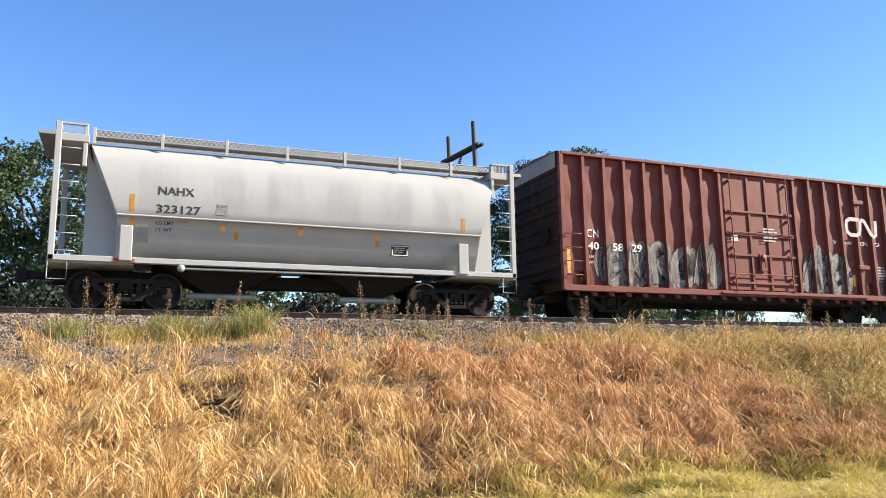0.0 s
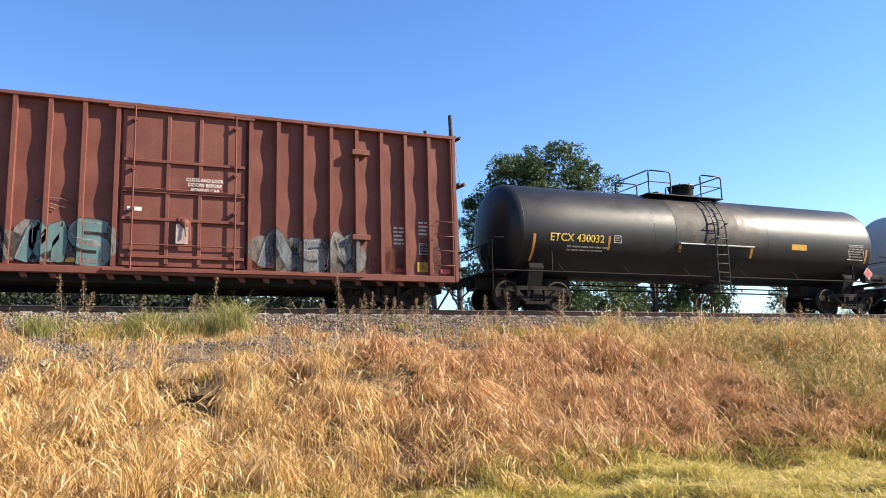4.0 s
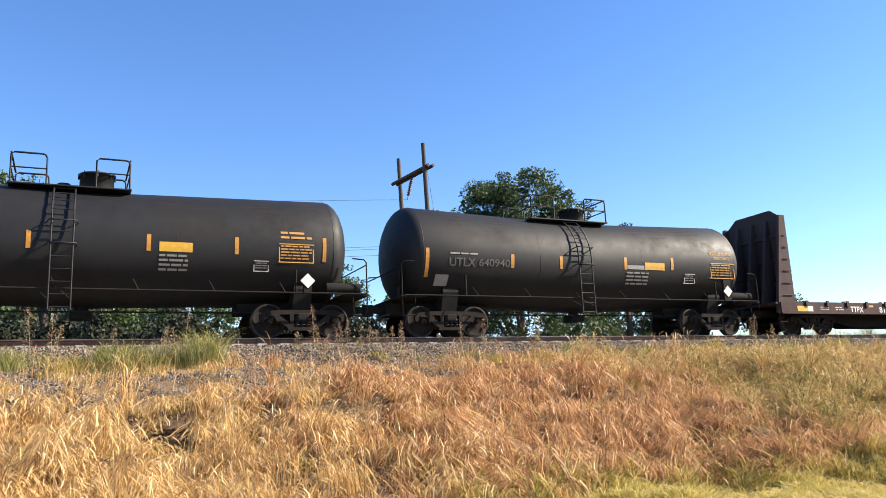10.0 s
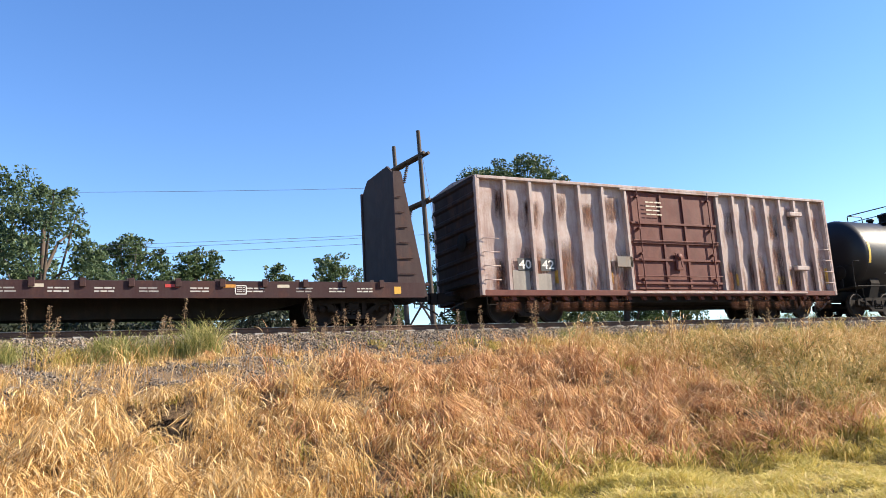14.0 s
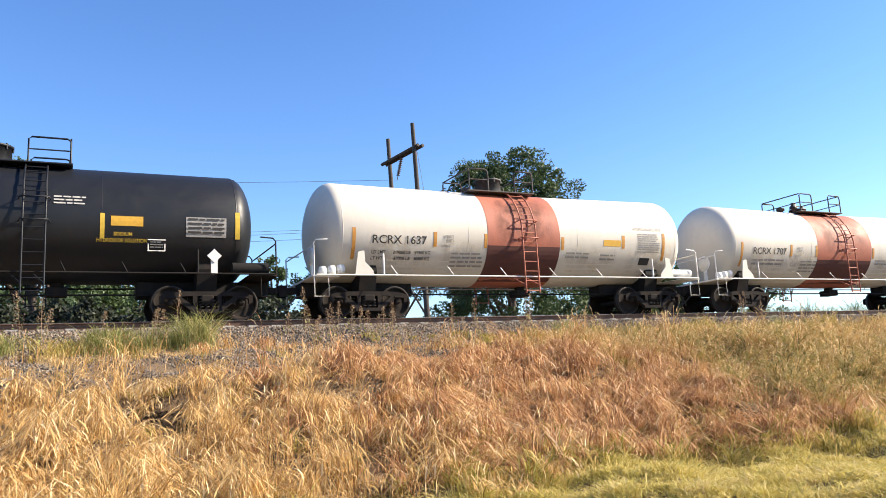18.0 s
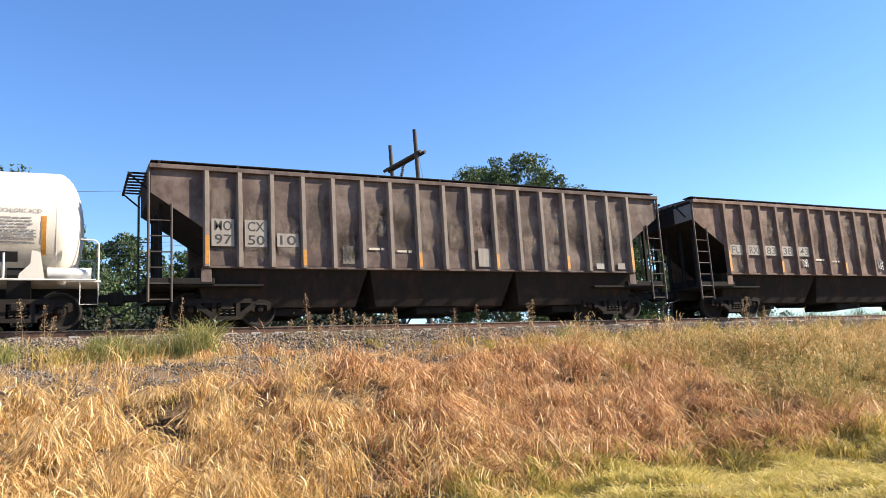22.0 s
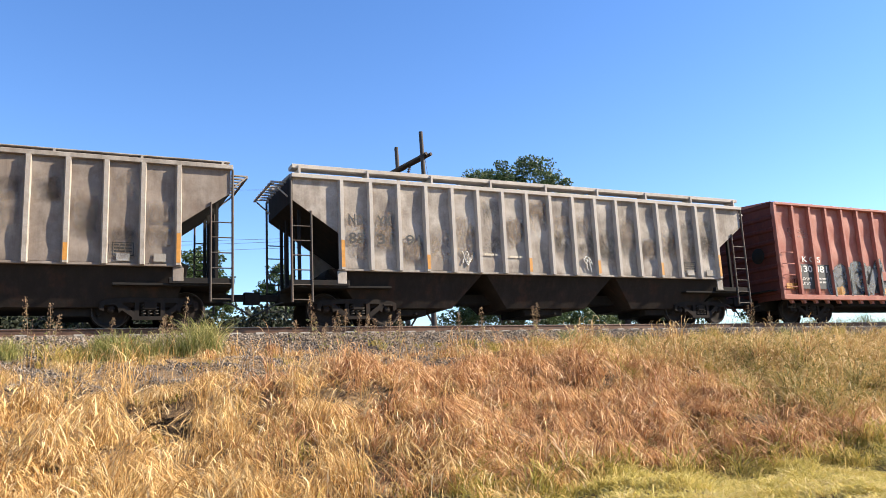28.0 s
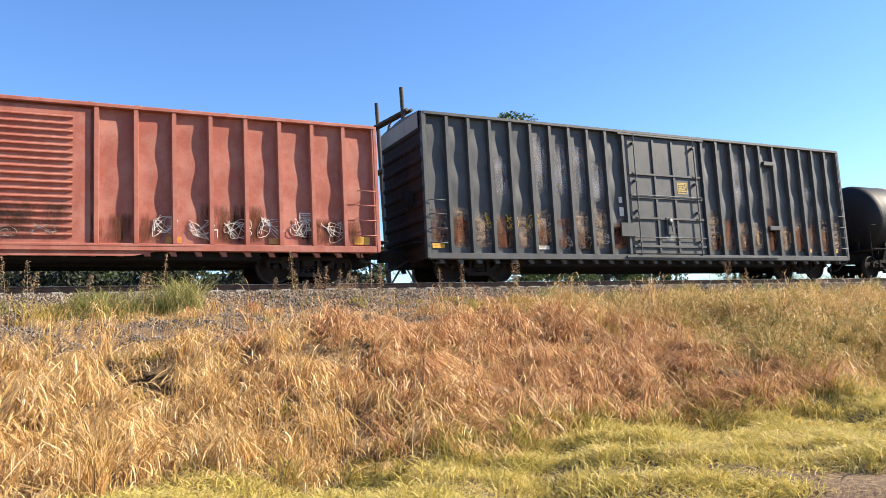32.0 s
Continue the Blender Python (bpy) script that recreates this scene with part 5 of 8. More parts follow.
# ---- the train, car by car, from the front; x in metres along the train ----
def smooth_hopper():
    """Light grey covered hopper with curved sides."""
    x0, x1 = -1.82, 10.5
    car, half = new_car("covered_hopper_car", x0, x1, "light grey covered hopper car with smooth curved sides and roof walkways", "hopper car", 0.75)
    xc = (x0 + x1) / 2
    prof = [(0.0, 4.2), (0.7, 4.16), (1.12, 4.06), (1.34, 3.86), (1.46, 3.6), (1.54, 3.25), (1.57, 2.95), (1.57, 2.7), (1.55, 2.45), (1.52, 2.26), (1.46, 2.2), (1.28, 1.75), (1.02, 1.22), (0.0, 1.22)]
    full = prof + [(-y, z) for y, z in reversed(prof[1:-1])]

    def at(x_top, x_low):
        out = []
        for y, z in full:
            f = 0.0 if z < 2.26 else (z - 2.26) / (4.2 - 2.26)
            out.append((x_low + (x_top - x_low) * f, y, z))
        return out
    le, re = -half + 0.72, half - 0.52

    def wall(z):
        pts = [(b, a) for a, b in prof[:-1]]
        for (z1, y1), (z0, y0) in zip(pts, pts[1:]):
            if z0 <= z <= z1:
                return y0 + (y1 - y0) * (z - z0) / (z1 - z0)
        return pts[-1][1]
    rows = [at(le, le + 0.75), at(le + 0.6, le + 1.2)] + [at(x, x) for x in [le + 1.6 + (re - le - 3.2) * k / 6 for k in range(7)]] + [at(re - 0.6, re - 1.1), at(re, re - 0.62)]
    part("shell", Geo().rings(rows, True, True, True), HOPGREY, car, "smooth curved hopper shell")
    for s in (-1, 1):
        part("seam_rail", Geo().tube([(le + 0.75, s * 1.56, 2.23), (re - 0.62, s * 1.56, 2.23)], 0.03, 6), HOPGREY, car)
        part("side_sill", Geo().box(-half, half, min(s * 1.32, s * 1.5), max(s * 1.32, s * 1.5), 1.06, 1.2, 0.012), HOPGREY, car, "pale grey side sill")
        part("pipe_valve", Geo().lathe([(0.0, s * 1.5), (0.09, s * 1.5), (0.1, s * 1.42), (0.05, s * 1.36), (0.05, s * 1.2)], (-half + 3.0, 0, 0.98), "y", 12), GALV, car)
        part("side_pipe", Geo().tube([(-half + 3.0, s * 1.42, 0.98), (half - 3.2, s * 1.42, 0.98)], 0.035, 7), GALV, car)
        for i in range(7):
            x = -half + 3.4 + 0.95 * i
            part("pipe_hanger", Geo().tube([(x, s * 1.42, 0.98), (x + 0.18, s * 1.48, 1.14)], 0.016, 5), UNDER, car)
        # roof walk with grating and posts
        wk = part("roof_walk", Geo().box(-half + 0.8, half - 0.3, min(s * 0.95, s * 1.3), max(s * 0.95, s * 1.3), 4.2, 4.23, 0.004), GALV, car, "galvanised roof walkway")
        part("walk_toe_board", Geo().box(-half + 0.8, half - 0.3, min(s * 0.6, s * 0.63), max(s * 0.6, s * 0.63), 4.24, 4.46), GALV, wk)
        for i in range(8):
            x = -half + 0.85 + (2 * half - 1.2) * i / 7
            part("walk_post", Geo().box(x - 0.04, x + 0.04, min(s * 1.26, s * 1.31), max(s * 1.26, s * 1.31), 4.02, 4.44, 0.006), HOPGREY, wk)
        g = Geo()
        for i in range(90):
            x = -half + 0.9 + (2 * half - 1.3) * i / 89
            g.tube([(x, s * 1.29, 4.2), (x + 0.16, s * 1.29, 4.36)], 0.008, 4, caps=False)
            g.tube([(x + 0.16, s * 1.29, 4.2), (x, s * 1.29, 4.36)], 0.008, 4, caps=False)
        part("walk_grating", g, LADDER, wk)
        part("walk_plate", Geo().box(-half + 0.8, half - 0.3, min(s * 0.93, s * 0.95), max(s * 0.93, s * 0.95), 4.25, 4.46), GALV, wk, "grey grating plate")
        part("walk_rail", Geo().tube([(-half + 0.85, s * 1.29, 4.38), (half - 0.35, s * 1.29, 4.38)], 0.015, 5), HOPGREY, wk)
    for k in (-1, 1):
        xe = k * half
        for s in (-1, 1):
            part("corner_post", Geo().box(min(xe, xe - k * 0.14), max(xe, xe - k * 0.14), min(s * 1.36, s * 1.5), max(s * 1.36, s * 1.5), 1.06, 4.46, 0.015), HOPGREY, car)
            part("corner_post", Geo().box(min(xe - k * 0.62, xe - k * 0.72), max(xe - k * 0.62, xe - k * 0.72), min(s * 1.32, s * 1.44), max(s * 1.32, s * 1.44), 3.4, 4.46, 0.012), HOPGREY, car)
            stirrup(car, xe - k * 0.22, s * 1.46, 1.1, 0.62, 0.42, GALV)
            part("jacking_pad", Geo().box(min(k * (half - 1.55), k * (half - 1.85)), max(k * (half - 1.55), k * (half - 1.85)), min(s * 1.44, s * 1.56), max(s * 1.44, s * 1.56), 1.1, 1.98, 0.02), HOPGREY, car, "pale side gusset plate")
            for i in range(7):
                rung(car, xe - k * 0.35, s * 1.42, 1.3 + 0.42 * i, 0.44, 0.06, HOPGREY)
        part("end_cap", Geo().box(min(xe, xe - k * 0.75), max(xe, xe - k * 0.75), -1.46, 1.46, 4.0, 4.2, 0.01), HOPGREY, car)
        g = Geo()
        for i in range(12):
            x = xe - k * (0.12 + 0.045 * i)
            g.box(x - 0.008, x + 0.008, -1.44, -1.4, 4.22, 4.44)
        g.box(min(xe, xe - k * 0.7), max(xe, xe - k * 0.7), -1.46, -1.38, 4.42, 4.47)
        part("end_grating", g, HOPGREY, car)
        part("end_step", Geo().box(min(xe, xe + k * 0.4), max(xe, xe + k * 0.4), -1.2, 1.2, 4.2, 4.3, 0.01), GALV, car)
        part("end_deck", Geo().box(min(xe, xe - k * 1.9), max(xe, xe - k * 1.9), -1.4, 1.4, 1.02, 1.08, 0.008), HOPGREY, car)
        edge = le if k < 0 else -re
        part("shear_plate", Geo().prism([(k * -edge, 3.9), (k * (-edge - 0.8), 2.3), (k * (-edge - 0.9), 1.1), (k * -edge, 1.1)], -0.9, -0.86), HOPGREY, car, "grey plate under the sloping end")
        part("centre_plate", Geo().box(min(xe - k * 1.0, xe - k * 1.08), max(xe - k * 1.0, xe - k * 1.08), -0.7, 0.7, 1.08, 3.2, 0.01), HOPGREY, car)
        add_truck(car, k * (half - 1.75))
    for i in range(2):
        c = -2.05 + 4.1 * i
        g = Geo().rings([[(c - 1.75, -1.18, 1.22), (c + 1.75, -1.18, 1.22), (c + 1.75, 1.18, 1.22), (c - 1.75, 1.18, 1.22)],
                         [(c - 0.4, -0.4, 0.5), (c + 0.4, -0.4, 0.5), (c + 0.4, 0.4, 0.5), (c - 0.4, 0.4, 0.5)]], True, True, False)
        part("discharge_bay", g, UNDER, car)
        part("outlet_pipe", Geo().tube([(c - 0.9, -0.3, 0.42), (c + 0.9, -0.3, 0.42)], 0.09, 10), GALV, car, "grey unloading pipe under the bay")
    part("centre_sill", Geo().box(-half, half, -0.3, 0.3, 0.68, 1.0, 0.01), UNDER, car)
    for k in range(6):
        decal(car, -half + 1.9 + 1.55 * k, 2.3, 1.1, 1.4, HOPSTAIN, 0, lambda z: wall(z) + 0.001, name="grime_stain")
    lettering("NAHX", 0.21, 0.57 - xc, 2.79, 0.86, INKBLACK, car, "black reporting letters", wall)
    lettering("323127", 0.21, 0.54 - xc, 2.33, 1.05, INKBLACK, car, "black car number", wall)
    lettering("LD LMT", 0.085, 0.55 - xc, 2.06, 0.42, INKBLACK, car, bend=wall)
    lettering("LT WT", 0.085, 0.55 - xc, 1.9, 0.38, INKBLACK, car, bend=wall)
    bars(car, 1.05 - xc, 1.92, 0, 0.36, 0.24, 2, INKGREY, 3, wall)
    hand_label(car, 2.0 - xc, 2.38, 0.26, 0.26, wall, 4, INKGREY)
    for x, z, h in ((-0.08, 2.25, 0.5), (-0.06, 1.66, 0.5), (2.1, 1.95, 0.2), (2.45, 1.8, 0.22), (4.1, 1.95, 0.25), (6.25, 1.8, 0.3), (8.75, 2.25, 0.45), (8.75, 1.8, 0.25)):
        decal(car, x - xc, z, 0.11, h, ORANGE, 0, wall)
    decal(car, 6.72 - xc, 1.58, 0.5, 0.3, INKBLACK, 0, wall, name="consolidated_stencil")
    hand_label(car, 6.74 - xc, 1.6, 0.46, 0.26, lambda z: wall(z) + 0.008, 8)
    decal(car, 0.08 - xc, 1.62, 0.3, 0.42, PATCHGREY, 0, wall, name="grey_patch")
    decal(car, -0.4 - xc, 1.08, 0.5, 0.08, REDMARK, -1.505)


def wider(bend, d):
    """The same tank side, d further out."""
    return (bend[0] + d, *bend[1:])


def hand_label(car, x, z, w, h, bend, seed, frame_mat=PALEBAR, y=-1.425):
    """A stencil box with unreadable lines."""
    g = Geo()
    t = 0.025
    for a, b, c, d in ((x, x + w, z, z + t), (x, x + w, z + h - t, z + h), (x, x + t, z, z + h), (x + w - t, x + w, z, z + h)):
        yy = side_y((c + d) / 2, y, bend, (a + b) / 2) - (0.009 if bend else 0.0)
        g.add([(a, yy, c), (b, yy, c), (b, yy, d), (a, yy, d)], [(0, 1, 2, 3)])
    part("stencil_frame", g, frame_mat, car)
    bars(car, x + 0.05, z + 0.05, y, w - 0.1, h - 0.1, max(3, round((h - 0.1) / 0.085)), frame_mat, seed, bend)


def build_train():
    smooth_hopper()
    yp = -1.43

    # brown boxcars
    car, half, xc = boxcar(12.05, 27.3, 0.87, 5.07, BROWN, "brown steel boxcar with sprayed graffiti along the lower side", (18.3, 21.3, "plug"), 8, 8, ends=ENDSHADE, white_top=True)
    lettering("CN", 0.26, 12.99 - xc, 2.43, 0.42, PALEBAR, car)
    for w, x in (("40", 12.99), ("58", 13.88), ("29", 14.58)):
        lettering(w, 0.24, x - xc, 2.04, 0.38, PALEBAR, car, "white car number", y=-1.486)
    lettering("LD.LMT", 0.09, 12.86 - xc, 1.78, 0.42, INKCREAM, car)
    lettering("LT.WT", 0.09, 12.86 - xc, 1.6, 0.34, INKCREAM, car)
    g = Geo()
    pts = [(24.42, 3.68), (23.95, 3.68), (23.8, 3.6), (23.76, 3.4), (23.8, 3.2), (23.95, 3.1), (24.25, 3.1), (24.4, 3.2), (24.44, 3.4), (24.46, 3.6), (24.56, 3.68), (24.68, 3.62), (24.95, 3.18), (25.08, 3.08), (25.2, 3.16), (25.22, 3.68)]
    dirs = [Vector((q[0] - p[0], q[1] - p[1])).normalized() for p, q in zip(pts, pts[1:])]
    ribbon = []
    for i, (px, pz) in enumerate(pts):
        d = (dirs[max(0, i - 1)] + dirs[min(len(dirs) - 1, i)]).normalized()
        ribbon += [(px - xc - d.y * 0.072, -1.556, pz + d.x * 0.072), (px - xc + d.y * 0.072, -1.556, pz - d.x * 0.072)]
    g.add(ribbon, [(2 * i, 2 * i + 1, 2 * i + 3, 2 * i + 2) for i in range(len(pts) - 1)])
    part("emblem", g, PALEPRINT, car, "white curved emblem")
    for w, x, ww in (("W", 23.2, 0.16), ("WW", 23.72, 0.36), (".CN.", 24.45, 0.42), ("CA", 25.2, 0.3)):
        lettering(w, 0.13, x - xc, 2.76, ww, PALEBAR, car)
    graffiti(car, (13.5 - xc, 17.85 - xc),
             1.0, 2.35, yp, (SPRAYSILVER, SPRAYWHITE, SPRAYDARK), 21)
    graffiti(car, (21.7 - xc, 23.7 - xc), 1.0, 2.4, yp, (SPRAYWHITE, SPRAYSILVER, SPRAYDARK), 22)
    marks(car, xc, 0.87, [(12.16, 1.3, 0.22, 0.72, YELLOW), (15.22, 1.35, 0.13, 0.5, YELLOW), (17.98, 1.3, 0.1, 0.35, YELLOW), (21.62, 1.25, 0.12, 0.42, YELLOW), (23.98, 1.25, 0.12, 0.42, YELLOW), (26.95, 1.3, 0.2, 0.45, YELLOW)])
    hand_label(car, 26.1 - xc, 1.6, 0.42, 0.32, None, 31)
    for x, z, w, r in ((25.2, 1.4, 0.4, 6), (26.05, 2.0, 0.4, 4), (19.9, 2.6, 0.6, 5), (18.5, 2.6, 0.3, 2)):
        bars(car, x - xc, z, -1.545 if 18.3 < x < 21 else yp, w, r * 0.1, r, PALEBAR, int(x * 10))
    decal(car, 18.55 - xc, 2.62, 0.3, 0.14, PALEBAR, -1.48, name="white_plate")
    for k in range(15):
        decal(car, 12.4 + 0.98 * k - xc, 0.92, 0.8, 0.5 + 0.25 * (k % 3), GRIMESTAIN if k % 2 else RUSTFALL, yp - 0.002, name="grime_stain", thick=0.001)

    car, half, xc = boxcar(28.85, 44.1, 0.83, 5.03, BROWN2, "reddish brown boxcar with graffiti and white car numbers", (35.1, 38.1, "plug"), 8, 8, ends=ENDSHADE, white_top=True)
    for w, x in (("CO", 29.76), ("ER", 30.46)):
        lettering(w, 0.24, x - xc, 2.25, 0.44, PALEBAR, car, "white reporting letters")
    for w, x in (("17", 29.78), ("19", 30.48), ("39", 31.2)):
        lettering(w, 0.24, x - xc, 1.76, 0.38, PALEBAR, car, "white car number", y=-1.486)
    for w, x, z, ww in (("WORK", 29.14, 2.66, 0.3), ("SAFELY", 29.1, 2.54, 0.38), ("LD LMT", 29.66, 1.6, 0.44), ("LT WT", 29.66, 1.44, 0.36)):
        lettering(w, 0.085, x - xc, z, ww, PALEBAR, car)
    hand_label(car, 31.85 - xc, 1.72, 0.24, 0.24, None, 33)
    bars(car, 30.75 - xc, 1.42, yp, 0.5, 0.24, 2, PALEBAR, 14)
    graffiti(car, (30.7 - xc, 32.8 - xc), 0.98, 1.75, yp, (SPRAYSILVER, SPRAYDARK, INKBLACK), 23)
    graffiti(car, (32.95 - xc, 34.95 - xc), 0.95, 1.95, yp, (SPRAYSILVER, SPRAYTEAL, SPRAYDARK, SPRAYTEAL, SPRAYOCHRE), 24)
    graffiti(car, (38.45 - xc, 41.2 - xc), 0.95, 1.9, yp, (SPRAYSILVER, SPRAYBLUE, SPRAYSLATE, SPRAYBLUE, SPRAYOCHRE), 25)
    marks(car, xc, 0.83, [(29.75, 0.95, 0.5, 0.16, YELLOW), (33.8, 0.98, 0.4, 0.14, YELLOW), (38.5, 0.98, 0.4, 0.12, YELLOW), (42.9, 1.0, 0.5, 0.28, YELLOW), (43.6, 0.98, 0.3, 0.12, REDMARK), (42.2, 0.98, 0.3, 0.12, REDMARK)])
    lettering("CLOSE AND LOCK", 0.09, 36.62 - xc, 3.12, 0.92, PALEBAR, car, "white stencilled door warning", y=-1.546)
    lettering("DOORS BEFORE", 0.09, 36.67 - xc, 2.99, 0.82, PALEBAR, car, y=-1.546)
    lettering("MOVING CAR", 0.09, 36.74 - xc, 2.86, 0.7, PALEBAR, car, y=-1.546)
    decal(car, 35.25 - xc, 2.3, 0.34, 0.1, PALEBAR, -1.48, name="white_plate")
    decal(car, 36.4 - xc, 1.5, 0.3, 0.5, ROSE, -1.567, name="pale_patch")
    hand_label(car, 42.95 - xc, 1.5, 0.42, 0.32, None, 32)
    for x, z, w, r in ((42.2, 1.7, 0.3, 5), (42.95, 2.0, 0.36, 4)):
        bars(car, x - xc, z, yp, w, r * 0.11, r, PALEBAR, int(x * 10))
    scrawl(car, 33.2 - xc, 34.4 - xc, 2.1, 2.6, yp, SPRAYSILVER, 3, 2)
    for k in range(15):
        decal(car, 29.2 + 0.98 * k - xc, 0.9, 0.8, 0.5 + 0.3 * (k % 3), RUSTFALL if k % 2 else GRIMESTAIN, yp - 0.002, name="grime_stain", thick=0.001)

    # black tank
    car, half, xc, bend = tank(45.2, 62.1, 45.72, 61.75, 1.5, 2.58, BLACK, "black tank car with yellow lettering and a top platform", 53.85, (51.5, 54.75, 53.7, 0.78), band=(52.1, 54.8), band_mat=BLACK2)
    lettering("ETCX 430032", 0.24, 47.28 - xc, 2.1, 1.96, INKYELLOW, car, "yellow reporting letters and number", bend)
    marks(car, xc, 0, [(46.68, 1.5, 0.09, 0.78, ORANGE), (49.4, 1.9, 0.08, 0.42, ORANGE), (52.2, 1.95, 0.1, 0.3, ORANGE), (55.3, 1.85, 0.1, 0.34, ORANGE), (60.9, 1.85, 0.1, 0.5, ORANGE), (57.2, 2.2, 0.72, 0.2, YELLOW)], bend)
    part("jacket_panel", Geo().box(52.2 - xc, 55.4 - xc, -1.53, -1.45, 2.2, 2.24), GALV, car)
    bars(car, 47.9 - xc, 1.78, 0, 1.5, 0.2, 2, INKGREY, 41, bend)
    hand_label(car, 49.6 - xc, 2.12, 0.28, 0.24, bend, 42, INKGREY)
    hand_label(car, 60.0 - xc, 1.95, 0.8, 0.55, bend, 43, INKGREY)
    decal(car, 52.0 - xc, 2.1, 3.9, 1.9, DUSTSTAIN, 0, wider(bend, 0.004), name="spill_stain", label="pale brown dried spill below the manway")
    decal(car, 48.5 - xc, 3.1, 4.0, 0.85, TANSTAIN, 0, wider(bend, -0.005), name="dust_stain")

    part("placard", Geo().prism([(60.75 - xc, 1.2), (60.98 - xc, 1.43), (60.75 - xc, 1.66), (60.52 - xc, 1.43)], -1.6, -1.58), PALEBAR, car, "red and white diamond placard")
    part("placard_face", Geo().prism([(60.75 - xc, 1.23), (60.95 - xc, 1.43), (60.75 - xc, 1.63), (60.55 - xc, 1.43)], -1.605, -1.6), REDMARK, car)
    part("placard_holder", Geo().box(60.6 - xc, 60.9 - xc, -1.58, -1.42, 1.1, 1.6), UNDER, car)

    # white tank, dirty band
    car, half, xc, bend = tank(63.1, 78.85, 63.48, 78.2, 1.52, 2.56, WHITECOOL, "white tank car with a grimy grey band and yellow stripes", 71.1, (68.65, 71.85, 69.95, 0.85),
                               band=(68.6, 72.25), band_mat=BANDGREY, rail_mat=PALEBAR, dome_mat=LADDER, dip=0.18, cage_mat=LADDER)
    lettering("ETCX 421535", 0.28, 64.98 - xc, 2.15, 2.03, INKBLACK, car, "black reporting letters and number", bend)
    decal(car, 68.6 - xc, 0.98, 3.65, 0.95, BANDDARK, 0, wider(bend, 0.006), name="lower_band_patch", label="dark grime on the lower band")
    part("support_bracket", Geo().box(64.85 - xc, 64.98 - xc, -1.52, -1.44, 1.15, 1.72, 0.01).box(64.6 - xc, 64.98 - xc, -1.52, -1.46, 1.68, 1.74, 0.01), PALEBAR, car)
    decal(car, 69.3 - xc, 2.2, 1.6, 1.7, RUSTFALL, 0, wider(bend, 0.01), name="rust_stain", label="orange rust run on the band")
    for x in (64.2, 66.3, 73.0, 75.4):
        decal(car, x - xc, 1.2, 1.9, 1.0, CREAMSTAIN, 0, wider(bend, -0.005), name="tan_stain")
    hand_label(car, 67.2 - xc, 2.3, 0.24, 0.26, bend, 49, INKBLACK)
    bars(car, 65.0 - xc, 1.66, 0, 1.7, 0.26, 2, INKGREY, 44, bend)
    bars(car, 66.7 - xc, 1.5, 0, 0.9, 0.12, 1, INKGREY, 45, bend)
    marks(car, xc, 0, [(64.14, 2.08, 0.13, 0.88, YELLOW), (67.03, 2.3, 0.11, 0.42, YELLOW), (68.86, 2.34, 0.11, 0.42, ORANGE), (72.3, 2.2, 0.11, 0.4, INKCREAM), (74.6, 2.2, 0.11, 0.45, YELLOW), (77.4, 2.1, 0.13, 0.7, YELLOW),
                       (73.0, 2.22, 0.74, 0.24, YELLOW), (76.1, 1.62, 0.36, 0.25, INKBLACK)], bend)
    bars(car, 69.3 - xc, 1.5, 0, 1.1, 0.42, 5, INKGREY, 46, wider(bend, 0.008))
    bars(car, 71.4 - xc, 1.45, 0, 0.8, 0.42, 5, INKORANGE, 47, wider(bend, 0.008))
    bars(car, 74.4 - xc, 1.45, 0, 0.9, 0.35, 3, INKGREY, 48, bend)
    scrawl(car, 73.1 - xc, 74.0 - xc, 1.5, 1.95, -1.5, INKBLACK, 8, 4, 0.02)
    part("placard", Geo().prism([(77.3 - xc, 1.45), (77.55 - xc, 1.7), (77.3 - xc, 1.95), (77.05 - xc, 1.7)], -1.64, -1.62), PALEBAR, car, "white diamond placard")
    part("placard_holder", Geo().box(77.1 - xc, 77.5 - xc, -1.62, -1.5, 1.3, 1.8, 0.01), PALEBAR, car)

    car, half, xc, bend = tank(79.7, 93.55, 79.85, 93.2, 1.5, 2.52, BLACK2, "dusty black tank car with cream lettering and yellow stripes", 85.86, (84.6, 87.4, 86.6, 0.75), dip=0.16)
    lettering("UTLX 662391", 0.25, 81.0 - xc, 2.09, 1.97, INKCREAM, car, "cream reporting letters and number", bend)
    bars(car, 81.5 - xc, 1.72, 0, 1.7, 0.22, 2, INKGREY, 51, bend)
    marks(car, xc, 0, [(80.66, 1.71, 0.1, 0.86, ORANGE), (83.1, 2.08, 0.1, 0.44, ORANGE), (85.1, 2.08, 0.1, 0.42, ORANGE), (87.75, 2.12, 0.1, 0.42, ORANGE), (89.9, 2.12, 0.1, 0.44, ORANGE), (92.25, 2.0, 0.1, 0.65, ORANGE), (88.05, 2.12, 0.8, 0.24, YELLOW)], bend)
    hand_label(car, 91.05 - xc, 1.95, 0.95, 0.5, bend, 52, INKORANGE)
    bars(car, 91.1 - xc, 2.52, 0, 0.85, 0.26, 2, INKORANGE, 58, bend)
    for x, w in ((82.0, 3.0), (87.6, 3.6), (90.5, 2.2)):
        decal(car, x - xc, 2.3, w, 1.6, TANSTAIN, 0, wider(bend, -0.005), name="dust_stain")
    hand_label(car, 90.4 - xc, 1.7, 0.4, 0.28, bend, 53, INKGREY)
    bars(car, 88.05 - xc, 1.6, 0, 0.7, 0.45, 4, INKGREY, 54, bend)
